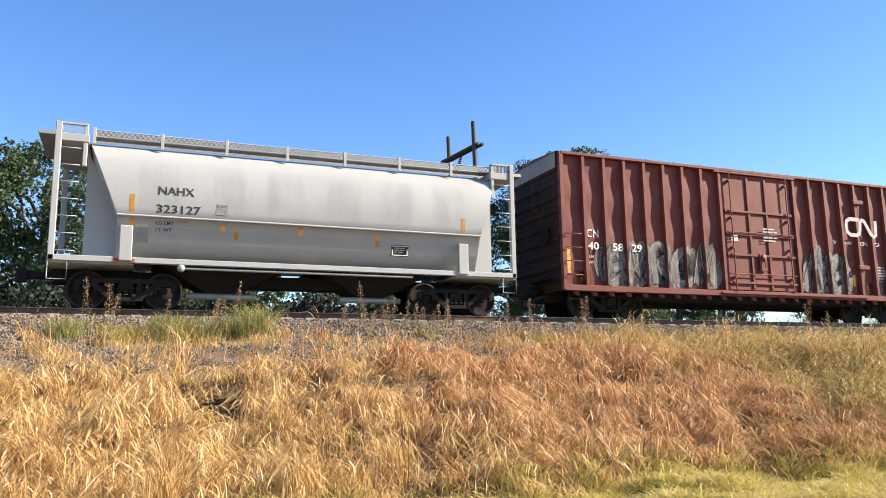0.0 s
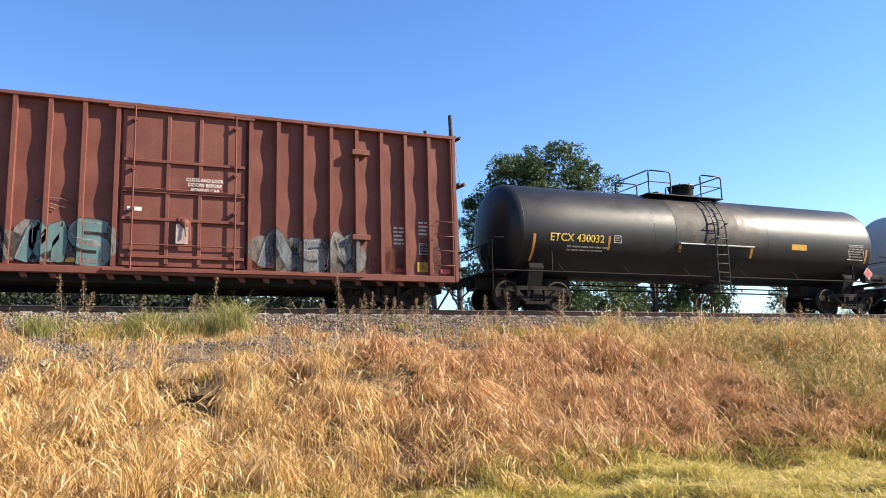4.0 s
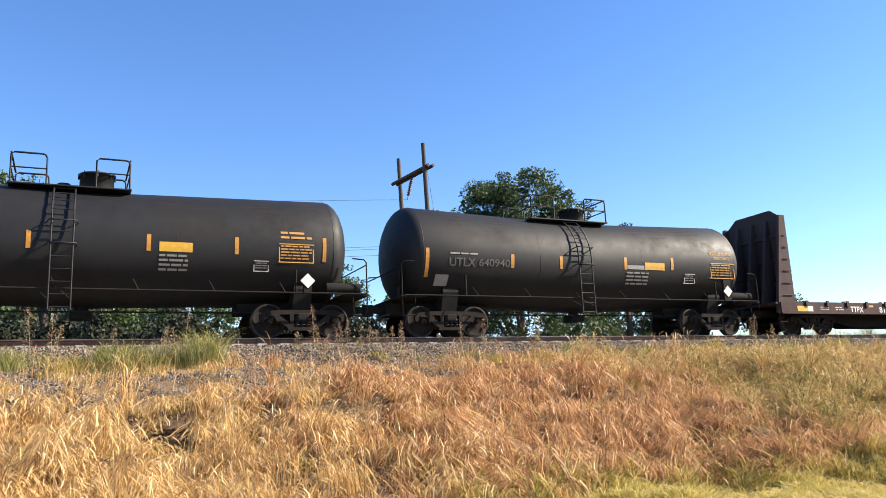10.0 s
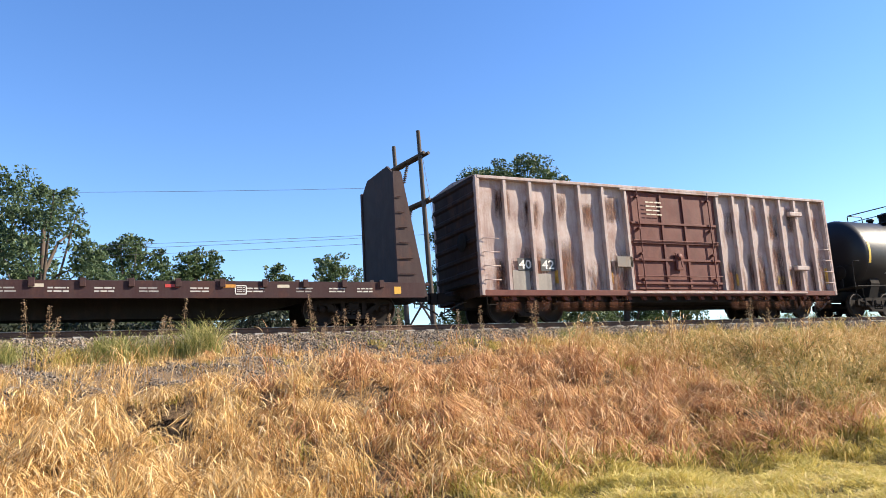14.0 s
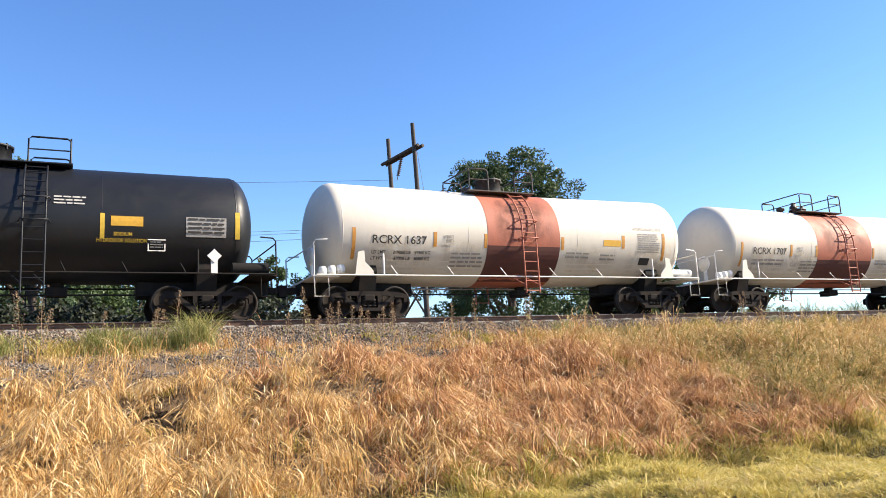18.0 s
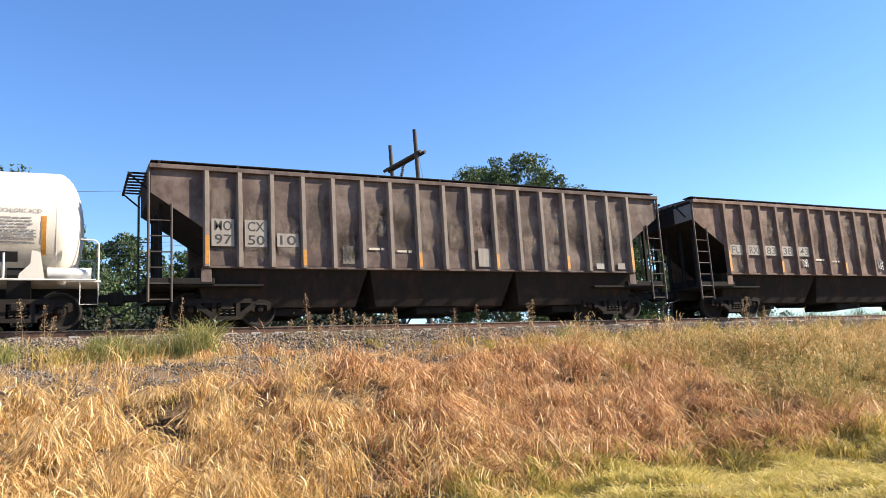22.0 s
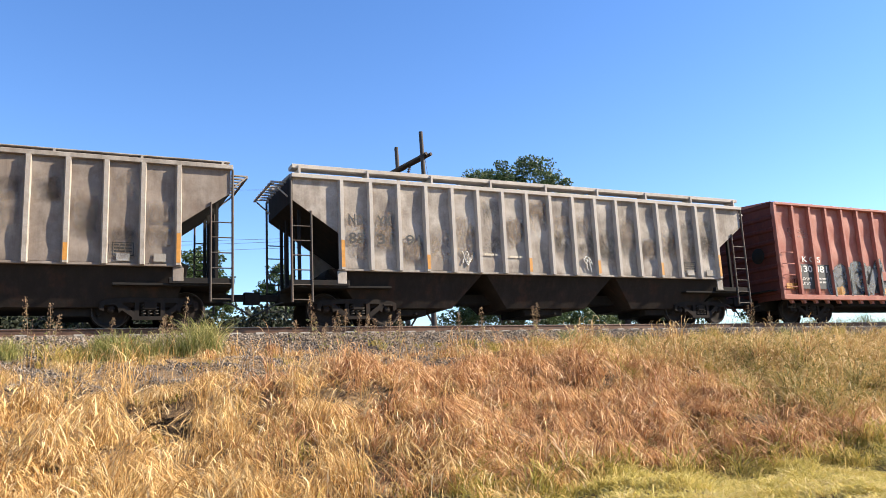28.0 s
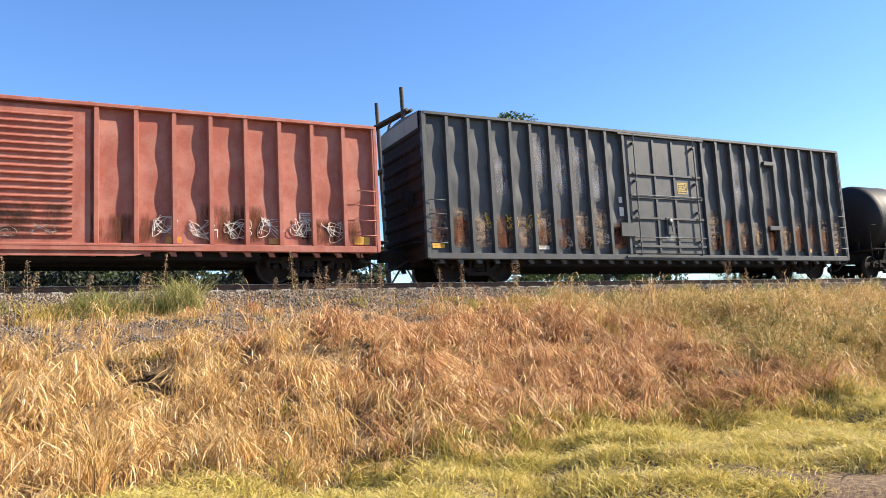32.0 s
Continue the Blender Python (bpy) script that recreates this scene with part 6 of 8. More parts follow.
    part("placard", Geo().prism([(91.8 - xc, 1.25), (92.0 - xc, 1.45), (91.8 - xc, 1.65), (91.6 - xc, 1.45)], -1.58, -1.56), PALEBAR, car, "white diamond placard")
    part("placard_holder", Geo().box(91.7 - xc, 91.9 - xc, -1.56, -1.46, 1.12, 1.6), UNDER, car)

    car, half, xc, bend = tank(94.5, 108.25, 94.63, 107.85, 1.5, 2.55, BLACK2, "black tank car with faded lettering and yellow stripes", 100.78, (99.3, 102.3, 101.5, 0.75), dip=0.2)
    lettering("UTLX", 0.25, 96.08 - xc, 2.02, 0.86, INKDIM, car, "faded reporting letters", bend)
    lettering("640940", 0.23, 97.05 - xc, 2.04, 1.06, INKDIM, car, "faded car number", bend)
    bars(car, 96.1 - xc, 2.32, 0, 0.95, 0.1, 1, INKGREY, 55, bend)
    marks(car, xc, 0, [(95.32, 1.7, 0.11, 0.82, ORANGE), (98.15, 2.02, 0.11, 0.42, ORANGE), (99.9, 2.04, 0.11, 0.4, ORANGE), (102.4, 2.1, 0.11, 0.4, ORANGE), (104.35, 2.14, 0.11, 0.42, ORANGE), (103.25, 2.12, 0.82, 0.24, YELLOW), (102.52, 2.12, 0.7, 0.13, PATCHGREY), (95.68, 1.48, 0.42, 0.3, PATCHGREY)], bend)
    hand_label(car, 106.1 - xc, 1.92, 1.1, 0.52, bend, 56, INKORANGE)
    lettering("METHYLENE DIPHENYL", 0.1, 106.12 - xc, 2.72, 0.98, INKORANGE, car, "orange contents stencil", bend)
    lettering("DIISOCYANATE", 0.1, 106.27 - xc, 2.56, 0.7, INKORANGE, car, bend=bend)
    hand_label(car, 104.95 - xc, 1.72, 0.46, 0.32, bend, 59, INKGREY)
    for x, w in ((96.0, 3.4), (102.6, 4.0)):
        decal(car, x - xc, 2.7, w, 1.2, TANSTAIN, 0, wider(bend, -0.005), name="dust_stain")
    bars(car, 102.5 - xc, 1.58, 0, 0.9, 0.45, 4, INKGREY, 57, bend)
    part("placard", Geo().prism([(106.7 - xc, 1.25), (106.9 - xc, 1.45), (106.7 - xc, 1.65), (106.5 - xc, 1.45)], -1.58, -1.56), PALEBAR, car, "white diamond placard")
    part("placard_holder", Geo().box(106.55 - xc, 106.85 - xc, -1.56, -1.46, 1.12, 1.85), UNDER, car)

    flatcar()

    # chalky boxcar with a red door
    car, half, xc = boxcar(131.05, 146.2, 0.87, 4.45, ROSE, "faded chalky pink and rust boxcar with a dull red plug door", (136.8, 140.6, "plug"), 6, 7, door_mat=DOORRED, ends=ENDSHADE, sill_mat=DOORRED)
    for w, x in (("40", 132.44), ("42", 133.27)):
        decal(car, x - 0.04 - xc, 1.53, 0.52, 0.4, PATCHBLACK, yp, name="number_patch")
        lettering(w, 0.28, x - xc, 1.6, 0.44, PALEBAR, car, "white car number on a black patch", y=yp - 0.009)
    decal(car, 132.2 - xc, 0.95, 0.6, 0.6, PATCHPALE, yp, name="white_patch")
    decal(car, 133.0 - xc, 0.9, 0.6, 0.55, PATCHPALE, yp, name="white_patch")
    marks(car, xc, 0.87, [(133.72, 1.15, 0.12, 0.42, YELLOW), (135.85, 1.15, 0.12, 0.4, YELLOW), (141.3, 1.12, 0.12, 0.42, YELLOW), (143.85, 1.1, 0.18, 0.4, YELLOW), (145.85, 1.2, 0.15, 0.6, YELLOW)])
    hand_label(car, 143.35 - xc, 1.2, 0.35, 0.26, None, 61, INKYELLOW)
    for i in range(4):
        bars(car, 137.5 - xc, 3.85 - 0.14 * i, -1.545, 0.75, 0.1, 1, INKCREAM, 62 + i)
    decal(car, 136.1 - xc, 1.7, 0.62, 0.34, BANDGREY, -1.5, name="grey_plate", thick=0.05)
    for k in range(14):
        x = 131.5 + 1.04 * k
        if not 136.0 < x < 140.5:
            decal(car, x - xc, 0.25, 0.95, 1.7 + 0.35 * (k % 3), RUSTFALL, yp - 0.002, name="rust_stain", label="red rust run over the chalky paint", thick=0.001)
            decal(car, x + 0.2 - xc, 3.1 - 0.3 * (k % 2), 0.6, 1.0, RUSTFALL, yp - 0.002, name="rust_stain", thick=0.001)

    car, half, xc, bend = tank(147.35, 158.95, 147.8, 158.5, 1.48, 2.53, BLACK, "black tank car with bold yellow lettering", 153.2, (150.7, 154.0, 152.2, 0.62), rail_mat=UNDER)
    lettering("UTLX", 0.29, 149.55 - xc, 2.08, 1.0, INKYELLOW, car, "bold yellow reporting letters", bend)
    lettering("631454", 0.26, 150.72 - xc, 2.08, 0.93, INKYELLOW, car, "yellow car number", bend)
    bars(car, 149.55 - xc, 1.94, 0, 1.0, 0.08, 1, INKYELLOW, 70, bend)
    bars(car, 149.55 - xc, 1.6, 0, 1.7, 0.26, 2, INKGREY, 71, bend)
    marks(car, xc, 0, [(148.46, 2.07, 0.12, 0.84, INKYELLOW), (151.68, 2.03, 0.11, 0.6, INKYELLOW), (154.62, 2.0, 0.1, 0.6, INKYELLOW), (157.85, 2.05, 0.12, 0.7, INKYELLOW), (154.86, 2.3, 0.74, 0.24, YELLOW), (156.62, 2.08, 1.0, 0.5, PATCHGREY)], bend)
    for i, w in enumerate(("SODIUM", "HYDROXIDE SOLUTION")):
        lettering(w, 0.09, 154.93 - 0.38 * i - xc, 2.06 - 0.15 * i, (0.42, 1.15)[i], INKYELLOW, car, "yellow contents stencil", bend)
    hand_label(car, 155.72 - xc, 1.72, 0.42, 0.28, bend, 72)
    bars(car, 153.6 - xc, 2.75, 0, 0.7, 0.25, 3, PALEBAR, 73, bend)
    bars(car, 156.67 - xc, 2.11, 0, 0.9, 0.44, 4, INKBLACK, 74, wider(bend, 0.008))
    part("placard", Geo().prism([(157.3 - xc, 1.4), (157.48 - xc, 1.58), (157.3 - xc, 1.76), (157.12 - xc, 1.58)], -1.56, -1.54), PALEBAR, car, "white diamond placard")
    part("placard_holder", Geo().box(157.22 - xc, 157.38 - xc, -1.54, -1.46, 1.12, 1.5), PALEBAR, car)

    # white tanks with a red band
    for x0, x1, s0, s1, num, b0, b1, lad, dom, fat in ((159.88, 173.6, 160.15, 173.3, "1637", 165.35, 167.95, 166.73, 166.3, True), (174.38, 188.25, 174.85, 187.9, "1707", 179.72, 182.8, 181.37, 180.7, False)):
        car, half, xc, bend = tank(x0, x1, s0, s1, 1.5, 2.56, WHITE, "white tank car with a salmon red band" + ("" if fat else " and black valves"), lad, (lad - 1.65, lad + 0.75, dom, 0.68), dip=0.07,
                                   band=(b0, b1), band_mat=BANDRED, rail_mat=PALEBAR, dome_mat=PATCHBLACK, fat_dome=fat, cage_mat=BANDRED, plat_mat=LADDER)
        lettering("RCRX " + num, 0.24, s0 + 1.5 - xc, 2.05, 1.68, INKBLACK, car, "black reporting letters and number", bend)
        if fat:
            for w, x, z, ww in (("LD LMT", 1.5, 1.78, 0.42), ("219000 LB", 2.15, 1.78, 0.55), ("99300 KG", 2.82, 1.78, 0.5), ("LT WT", 1.5, 1.62, 0.36), ("67000 LB", 2.2, 1.62, 0.5), ("30400 KG", 2.82, 1.62, 0.5)):
                lettering(w, 0.09, s0 + x - xc, z, ww, INKBLACK, car, bend=bend)
        else:
            bars(car, s0 + 1.5 - xc, 1.62, 0, 1.75, 0.26, 2, INKGREY, 81, bend)
        marks(car, xc, 0, [(s0 + 0.9, 1.62, 0.1, 0.85, ORANGE), (s0 + 3.4, 2.0, 0.1, 0.42, ORANGE), (b0 - 0.12, 2.0, 0.1, 0.42, ORANGE), (b1 + 0.05, 2.0, 0.11, 0.4, ORANGE), (b1 + 2.45, 2.1, 0.11, 0.42, ORANGE),
                           (b1 + 1.7, 2.16, 0.7, 0.2, YELLOW), (b1 + 4.15, 1.75, 0.11, 0.9, ORANGE), (b1 + 3.25, 1.6, 0.42, 0.22, INKBLACK)], bend)
        bars(car, s0 + 4.0 - xc, 1.4, 0, 1.1, 0.45, 4, INKGREY, 82, bend)
        bars(car, b1 + 0.25 - xc, 1.7, 0, 0.9, 0.24, 2, INKGREY, 83, bend)
        bars(car, b1 + 1.6 - xc, 1.66, 0, 0.6, 0.24, 2, INKGREY, 84, bend)
        bars(car, b1 + 3.1 - xc, 1.95, 0, 0.95, 0.66, 9, INKGREY, 85, bend)
        lettering("HYDROCHLORIC ACID", 0.1, b1 + 2.95 - xc, 2.72, 1.2, INKGREY, car, "grey cargo stencil", bend)
        hand_label(car, s0 + 3.75 - xc, 2.08, 0.3, 0.26, bend, 86, INKGREY)
        for q in (-1, 1):
            part("head_brace", Geo().prism([(q * (half - 1.2), 1.15), (q * (half - 1.3), 1.78), (q * (half - 1.48), 1.82), (q * (half - 1.5), 1.5), (q * (half - 1.72), 1.27), (q * (half - 1.75), 1.15)], -1.53, -1.49), WHITE, car, "white slanted bracket on the tank head")
        decal(car, b0 - xc, 1.1, b1 - b0, 0.98 if fat else 0.8, BANDLOWRED, 0, wider(bend, 0.006), name="lower_band_patch", label="dark red lower part of the band")
        for k in range(3):
            part("brake_valve", Geo().lathe([(0.0, 0.0), (0.11, 0.02), (0.13, 0.12), (0.1, 0.25), (0.0, 0.27)], (-half + 0.35 + 0.26 * k, -1.25, 1.13 + 0.03 * k), "z", 10), PALEBAR, car)
        for x, w in ((s0 + 1.2, 2.2), (b0 - 1.6, 1.5), (b1 + 0.1, 2.2), (b1 + 2.6, 2.0)):
            decal(car, x - xc, 1.15, w, 1.1, CREAMSTAIN, 0, wider(bend, -0.005), name="tan_stain")
        decal(car, b0 + 0.2 - xc, 2.1, b1 - b0 - 0.4, 1.7, GRIMESTAIN if fat else TANSTAIN, 0, wider(bend, 0.004), name="spill_stain")

    # ribbed covered hoppers
    for x0, x1, mat, rib, lab, wk in ((189.27, 205.68, HOPBROWN, HOPTAN, "grimy brown ribbed covered hopper car with patched white letter panels", UNDER),
                                      (207.15, 223.7, HOPBROWN2, HOPBROWN2, "rusty brown ribbed covered hopper car with pale letter panels", UNDER),
                                      (225.15, 241.65, HOPTAN, HOPPALE, "tan grey ribbed covered hopper car, dusty", HOPPALE),
                                      (243.1, 259.62, HOPPALE, HOPRIB, "pale grey ribbed covered hopper car with dark letters", HOPRIB)):
        car, half, xc, (r0, r1) = hopper(x0, x1, mat, rib, lab, walk_mat=wk, walk_h=0.31 if x0 > 240 else 0.14, ze=4.18 if 220 < x0 < 240 else 4.1)
        y = -1.49
        sp = (r1 - r0) / 16
        for i in (0, 3, 7, 10, 13, 16):
            decal(car, r0 + sp * i - 0.05, 1.55, 0.1, 0.75 if i in (0, 16) else 0.42, ORANGE, -1.583)
        words = {189.27: (("MO", 0, 2.44), ("97", 0, 2.08), ("CX", 1, 2.44), ("50", 1, 2.08), ("10", 2, 2.1)), 207.15: (("FU", 0, 2.22), ("RX", 1, 2.22), ("83", 2, 2.22), ("38", 3, 2.22), ("43", 4, 2.22)),
                 225.15: (("1", 0, 2.2), ("89", 1, 2.2), ("83", 2, 2.2)), 243.1: (("ND", 0, 2.76), ("YX", 1, 2.76), ("83", 0, 2.24), ("31", 1, 2.24), ("91", 2, 2.24))}[x0]
        for i, (w, k, z) in enumerate(words):
            x = r0 + sp * (k + 0.5)
            if x0 < 220:
                decal(car, x - sp * 0.36, z - 0.05, sp * 0.68, 0.36, PATCHPALE, y - 0.014, name="letter_panel")
            lettering(w, 0.26 if x0 < 220 else 0.3, x - 0.23, z, 0.44 if len(w) > 1 else 0.2, INKBLACK, car, "stencilled reporting mark", y=y - (0.0205 if x0 < 220 else 0.018))
        for k, (i, z, w, h, m) in enumerate(((4, 1.62, 0.36, 0.5, SPRAYSILVER), (9, 1.6, 0.4, 0.55, PATCHPALE), (14, 1.58, 0.3, 0.18, PATCHGREY), (15, 1.58, 0.3, 0.2, PATCHPALE))):
            x = r0 + sp * (i + 0.5)
            if k < 2 and x0 > 200:
                scrawl(car, x - w / 2, x + w / 2, z, z + h, y, PALEBAR, int(x0) + k, 5, 0.016)
            else:
                decal(car, x - w / 2, z, w, h, m, y, name="paint_patch")
        if x0 == 207.15:
            plate = part("end_sign", Geo().box(-half + 0.085, -half + 0.098, -1.36, -0.5, 3.42, 3.98), PATCHPALE, car, "pale sign board on the end sheet")
            for z in (3.52, 3.74):
                part("sign_line", Geo().box(-half + 0.08, -half + 0.085, -1.28, -0.6, z, z + 0.13), INKGREY, plate)
        hand_label(car, r1 - sp * 1.8, 1.7, 0.5, 0.34, None, 91, INKBLACK, y)
        bars(car, r0 + sp * 5.2, 1.95, y, 0.45, 0.14, 1, INKCREAM, 92)
        bars(car, r0 + sp * 6.2, 1.9, y, 0.45, 0.14, 1, INKCREAM, 93)
        rnd = random.Random(int(x0))
        for i in range(16):
            for q in range(2):
                m, h = rnd.choice((DUSTSTAIN, DUSTSTAIN, GRIMESTAIN, TANSTAIN)), rnd.uniform(0.6, 1.3)
                m = DUSTSTAIN if x0 > 220 and i < 3 else m
                decal(car, r0 + sp * (i + 0.13), rnd.uniform(1.56, 3.9 - h), sp * 0.74, h, m, y - 0.013 + 0.002 * q, name="dust_stain", thick=0.001)

    # red boxcar, corrugated door, lower skirt
    car, half, xc = boxcar(261.17, 279.62, 0.9, 4.42, RED, "brick red boxcar with a corrugated sliding door and graffiti", (268.5, 272.2, "corrugated"), 8, 8, ends=ENDMAROONSHADE)
    part("side_skirt", Geo().prism([(267.6 - xc, 0.66), (273.15 - xc, 0.66), (274.0 - xc, 0.84), (266.9 - xc, 0.84)], -1.5, -1.44), RED, car)
    lettering("K C S", 0.22, 262.46 - xc, 2.2, 0.95, PALEBAR, car, "white reporting letters")
    decal(car, 262.2 - xc, 1.2, 1.65, 0.92, PATCHBLACK, yp, name="number_panel", label="black number panel")
    lettering("130 481", 0.25, 262.29 - xc, 1.82, 1.43, PALEBAR, car, "white car number on a black panel", y=yp - 0.009)
    lettering("LD LMT", 0.1, 262.32 - xc, 1.52, 0.52, PALEBAR, car, "white capacity stencil", y=yp - 0.009)
    lettering("LT WT", 0.1, 262.32 - xc, 1.34, 0.44, PALEBAR, car, "white capacity stencil", y=yp - 0.009)
    bars(car, 263.15 - xc, 1.34, yp - 0.008, 0.6, 0.28, 2, PALEBAR, 101)
    graffiti(car, (263.75 - xc, 267.0 - xc), 0.98, 2.15, yp, (SPRAYSLATE, SPRAYBLUE, SPRAYSLATE, SPRAYSLATE), 26, 1.1, (SPRAYHAZE, SPRAYSLATE, SPRAYBLUE))
    graffiti_drips(car, xc, yp)
    for k in range(6):
        scrawl(car, 273.6 + 0.87 * k - xc, 274.3 + 0.87 * k - xc, 1.05, 1.7, yp - 0.012, PALEBAR, 14 + k, 8, 0.007)
    for k in range(3):
        scrawl(car, 269.3 + 0.8 * k - xc, 269.9 + 0.8 * k - xc, 1.05, 1.4, -1.53, SPRAYLINE, 15 + k, 5, 0.006)
    scrawl(car, 261.5 - xc, 262.9 - xc, 2.8, 3.6, yp, SPRAYLINE, 19, 4, 0.006)
    marks(car, xc, 0.9, [(261.5, 1.2, 0.6, 0.2, ORANGE), (264.9, 1.0, 0.5, 0.2, ORANGE), (267.4, 1.1, 0.5, 0.2, ORANGE), (273.9, 1.0, 0.4, 0.16, ORANGE), (276.5, 1.0, 0.4, 0.16, ORANGE), (278.9, 1.02, 0.45, 0.22, YELLOW), (268.55, 2.4, 0.35, 0.3, PALEBAR), (267.85, 2.2, 0.3, 0.2, PALEBAR)])
    decal(car, 266.6 - xc, 1.55, 0.75, 0.36, RED, -1.5, name="side_box", thick=0.06)
    hand_label(car, 277.35 - xc, 1.55, 0.42, 0.32, None, 102)
    hand_label(car, 277.4 - xc, 1.15, 0.36, 0.3, None, 103, INKBLACK)
    decal(car, 268.6 - xc, 0.98, 3.4, 1.0, GRIMESTAIN, -1.535, name="grime_stain", label="dark grime on the lower door", thick=0.001)
    for k in range(7):
        decal(car, 261.6 + 2.6 * k - xc, 0.95, 2.0, 0.8 + 0.3 * (k % 2), RUSTFALL, yp - 0.002, name="grime_stain", thick=0.001)

    # charcoal boxcar
    car, half, xc = boxcar(281.08, 299.46, 0.74, 5.04, DARKGREY, "charcoal grey boxcar with rust, scrapes and chalky patches", (288.7, 292.0, "plug"), 10, 10, white_top=True, ends=ENDSHADE)
    rnd = random.Random(44)
    posts = POSTS[car.name]
    for k, (a, b) in enumerate(zip(posts, posts[1:])):
        if b - a > 1.2:
            continue
        w = b - a - 0.18
        if k in (3, 5, 6, 7, 8, 13, 15, 18):
            decal(car, a + 0.09, 2.5 + rnd.uniform(0, 0.3), w, rnd.uniform(1.3, 2.0), CHALKSTAIN, yp - 0.012, name="chalk_stain", label="pale chalky patch on the charcoal paint", thick=0.001)
        decal(car, a + 0.09, 0.95, w, rnd.uniform(1.0, 1.5), SCRAPE if k % 3 else RUSTSTAIN, yp - 0.014, name="rust_stain", label="rusty scraped patch on the charcoal paint", thick=0.001)
        if k % 2:
            decal(car, a + 0.09, 0.95, w, rnd.uniform(0.6, 1.1), RUSTFALL, yp - 0.016, name="rust_stain", thick=0.001)
    for k in range(3):
        scrawl(car, 283.0 + 0.78 * k - xc, 283.5 + 0.78 * k - xc, 1.5, 2.1, yp, INKYELLOW, 110 + k, 5, 0.014)
    for k in range(3):
        scrawl(car, 286.0 + 0.7 * k - xc, 286.5 + 0.7 * k - xc, 1.0, 1.5, yp, PALEBAR, 114 + k, 5, 0.012)
    marks(car, xc, 0.8, [(281.3, 0.95, 0.4, 0.14, YELLOW), (285.0, 0.95, 0.4, 0.12, PALEBAR), (297.2, 0.95, 0.3, 0.14, YELLOW), (298.6, 0.95, 0.4, 0.14, YELLOW), (288.3, 2.1, 0.18, 0.3, PALEBAR), (288.3, 2.55, 0.15, 0.2, PALEBAR)])
    for k, x in enumerate((282.15, 285.35, 286.8, 292.75, 294.6, 296.3)):
        decal(car, x - xc, 1.15 + 0.08 * (k % 3), 0.12, 0.4, ORANGE, yp, name="reflector_stripe")
    decal(car, 288.2 - xc, 1.4, 0.6, 0.45, DARKGREY, -1.52, name="side_box", thick=0.08)
    hand_label(car, 290.9 - xc, 2.95, 0.45, 0.4, None, 118, INKYELLOW, -1.482)
    decal(car, 290.2 - xc, 1.3, 0.5, 0.5, SPRAYBLUE, -1.48, name="paint_patch")

    # the next tank car
    car, half, xc, bend = tank(300.95, 314.6, 301.3, 314.2, 1.48, 2.52, BLACK2, "dull black tank car with a grey band", 307.5, (306.2, 309.0, 307.6, 0.75), band=(303.4, 306.2), band_mat=BANDGREY)
    marks(car, xc, 0, [(302.2, 2.0, 0.11, 0.7, ORANGE)], bend)


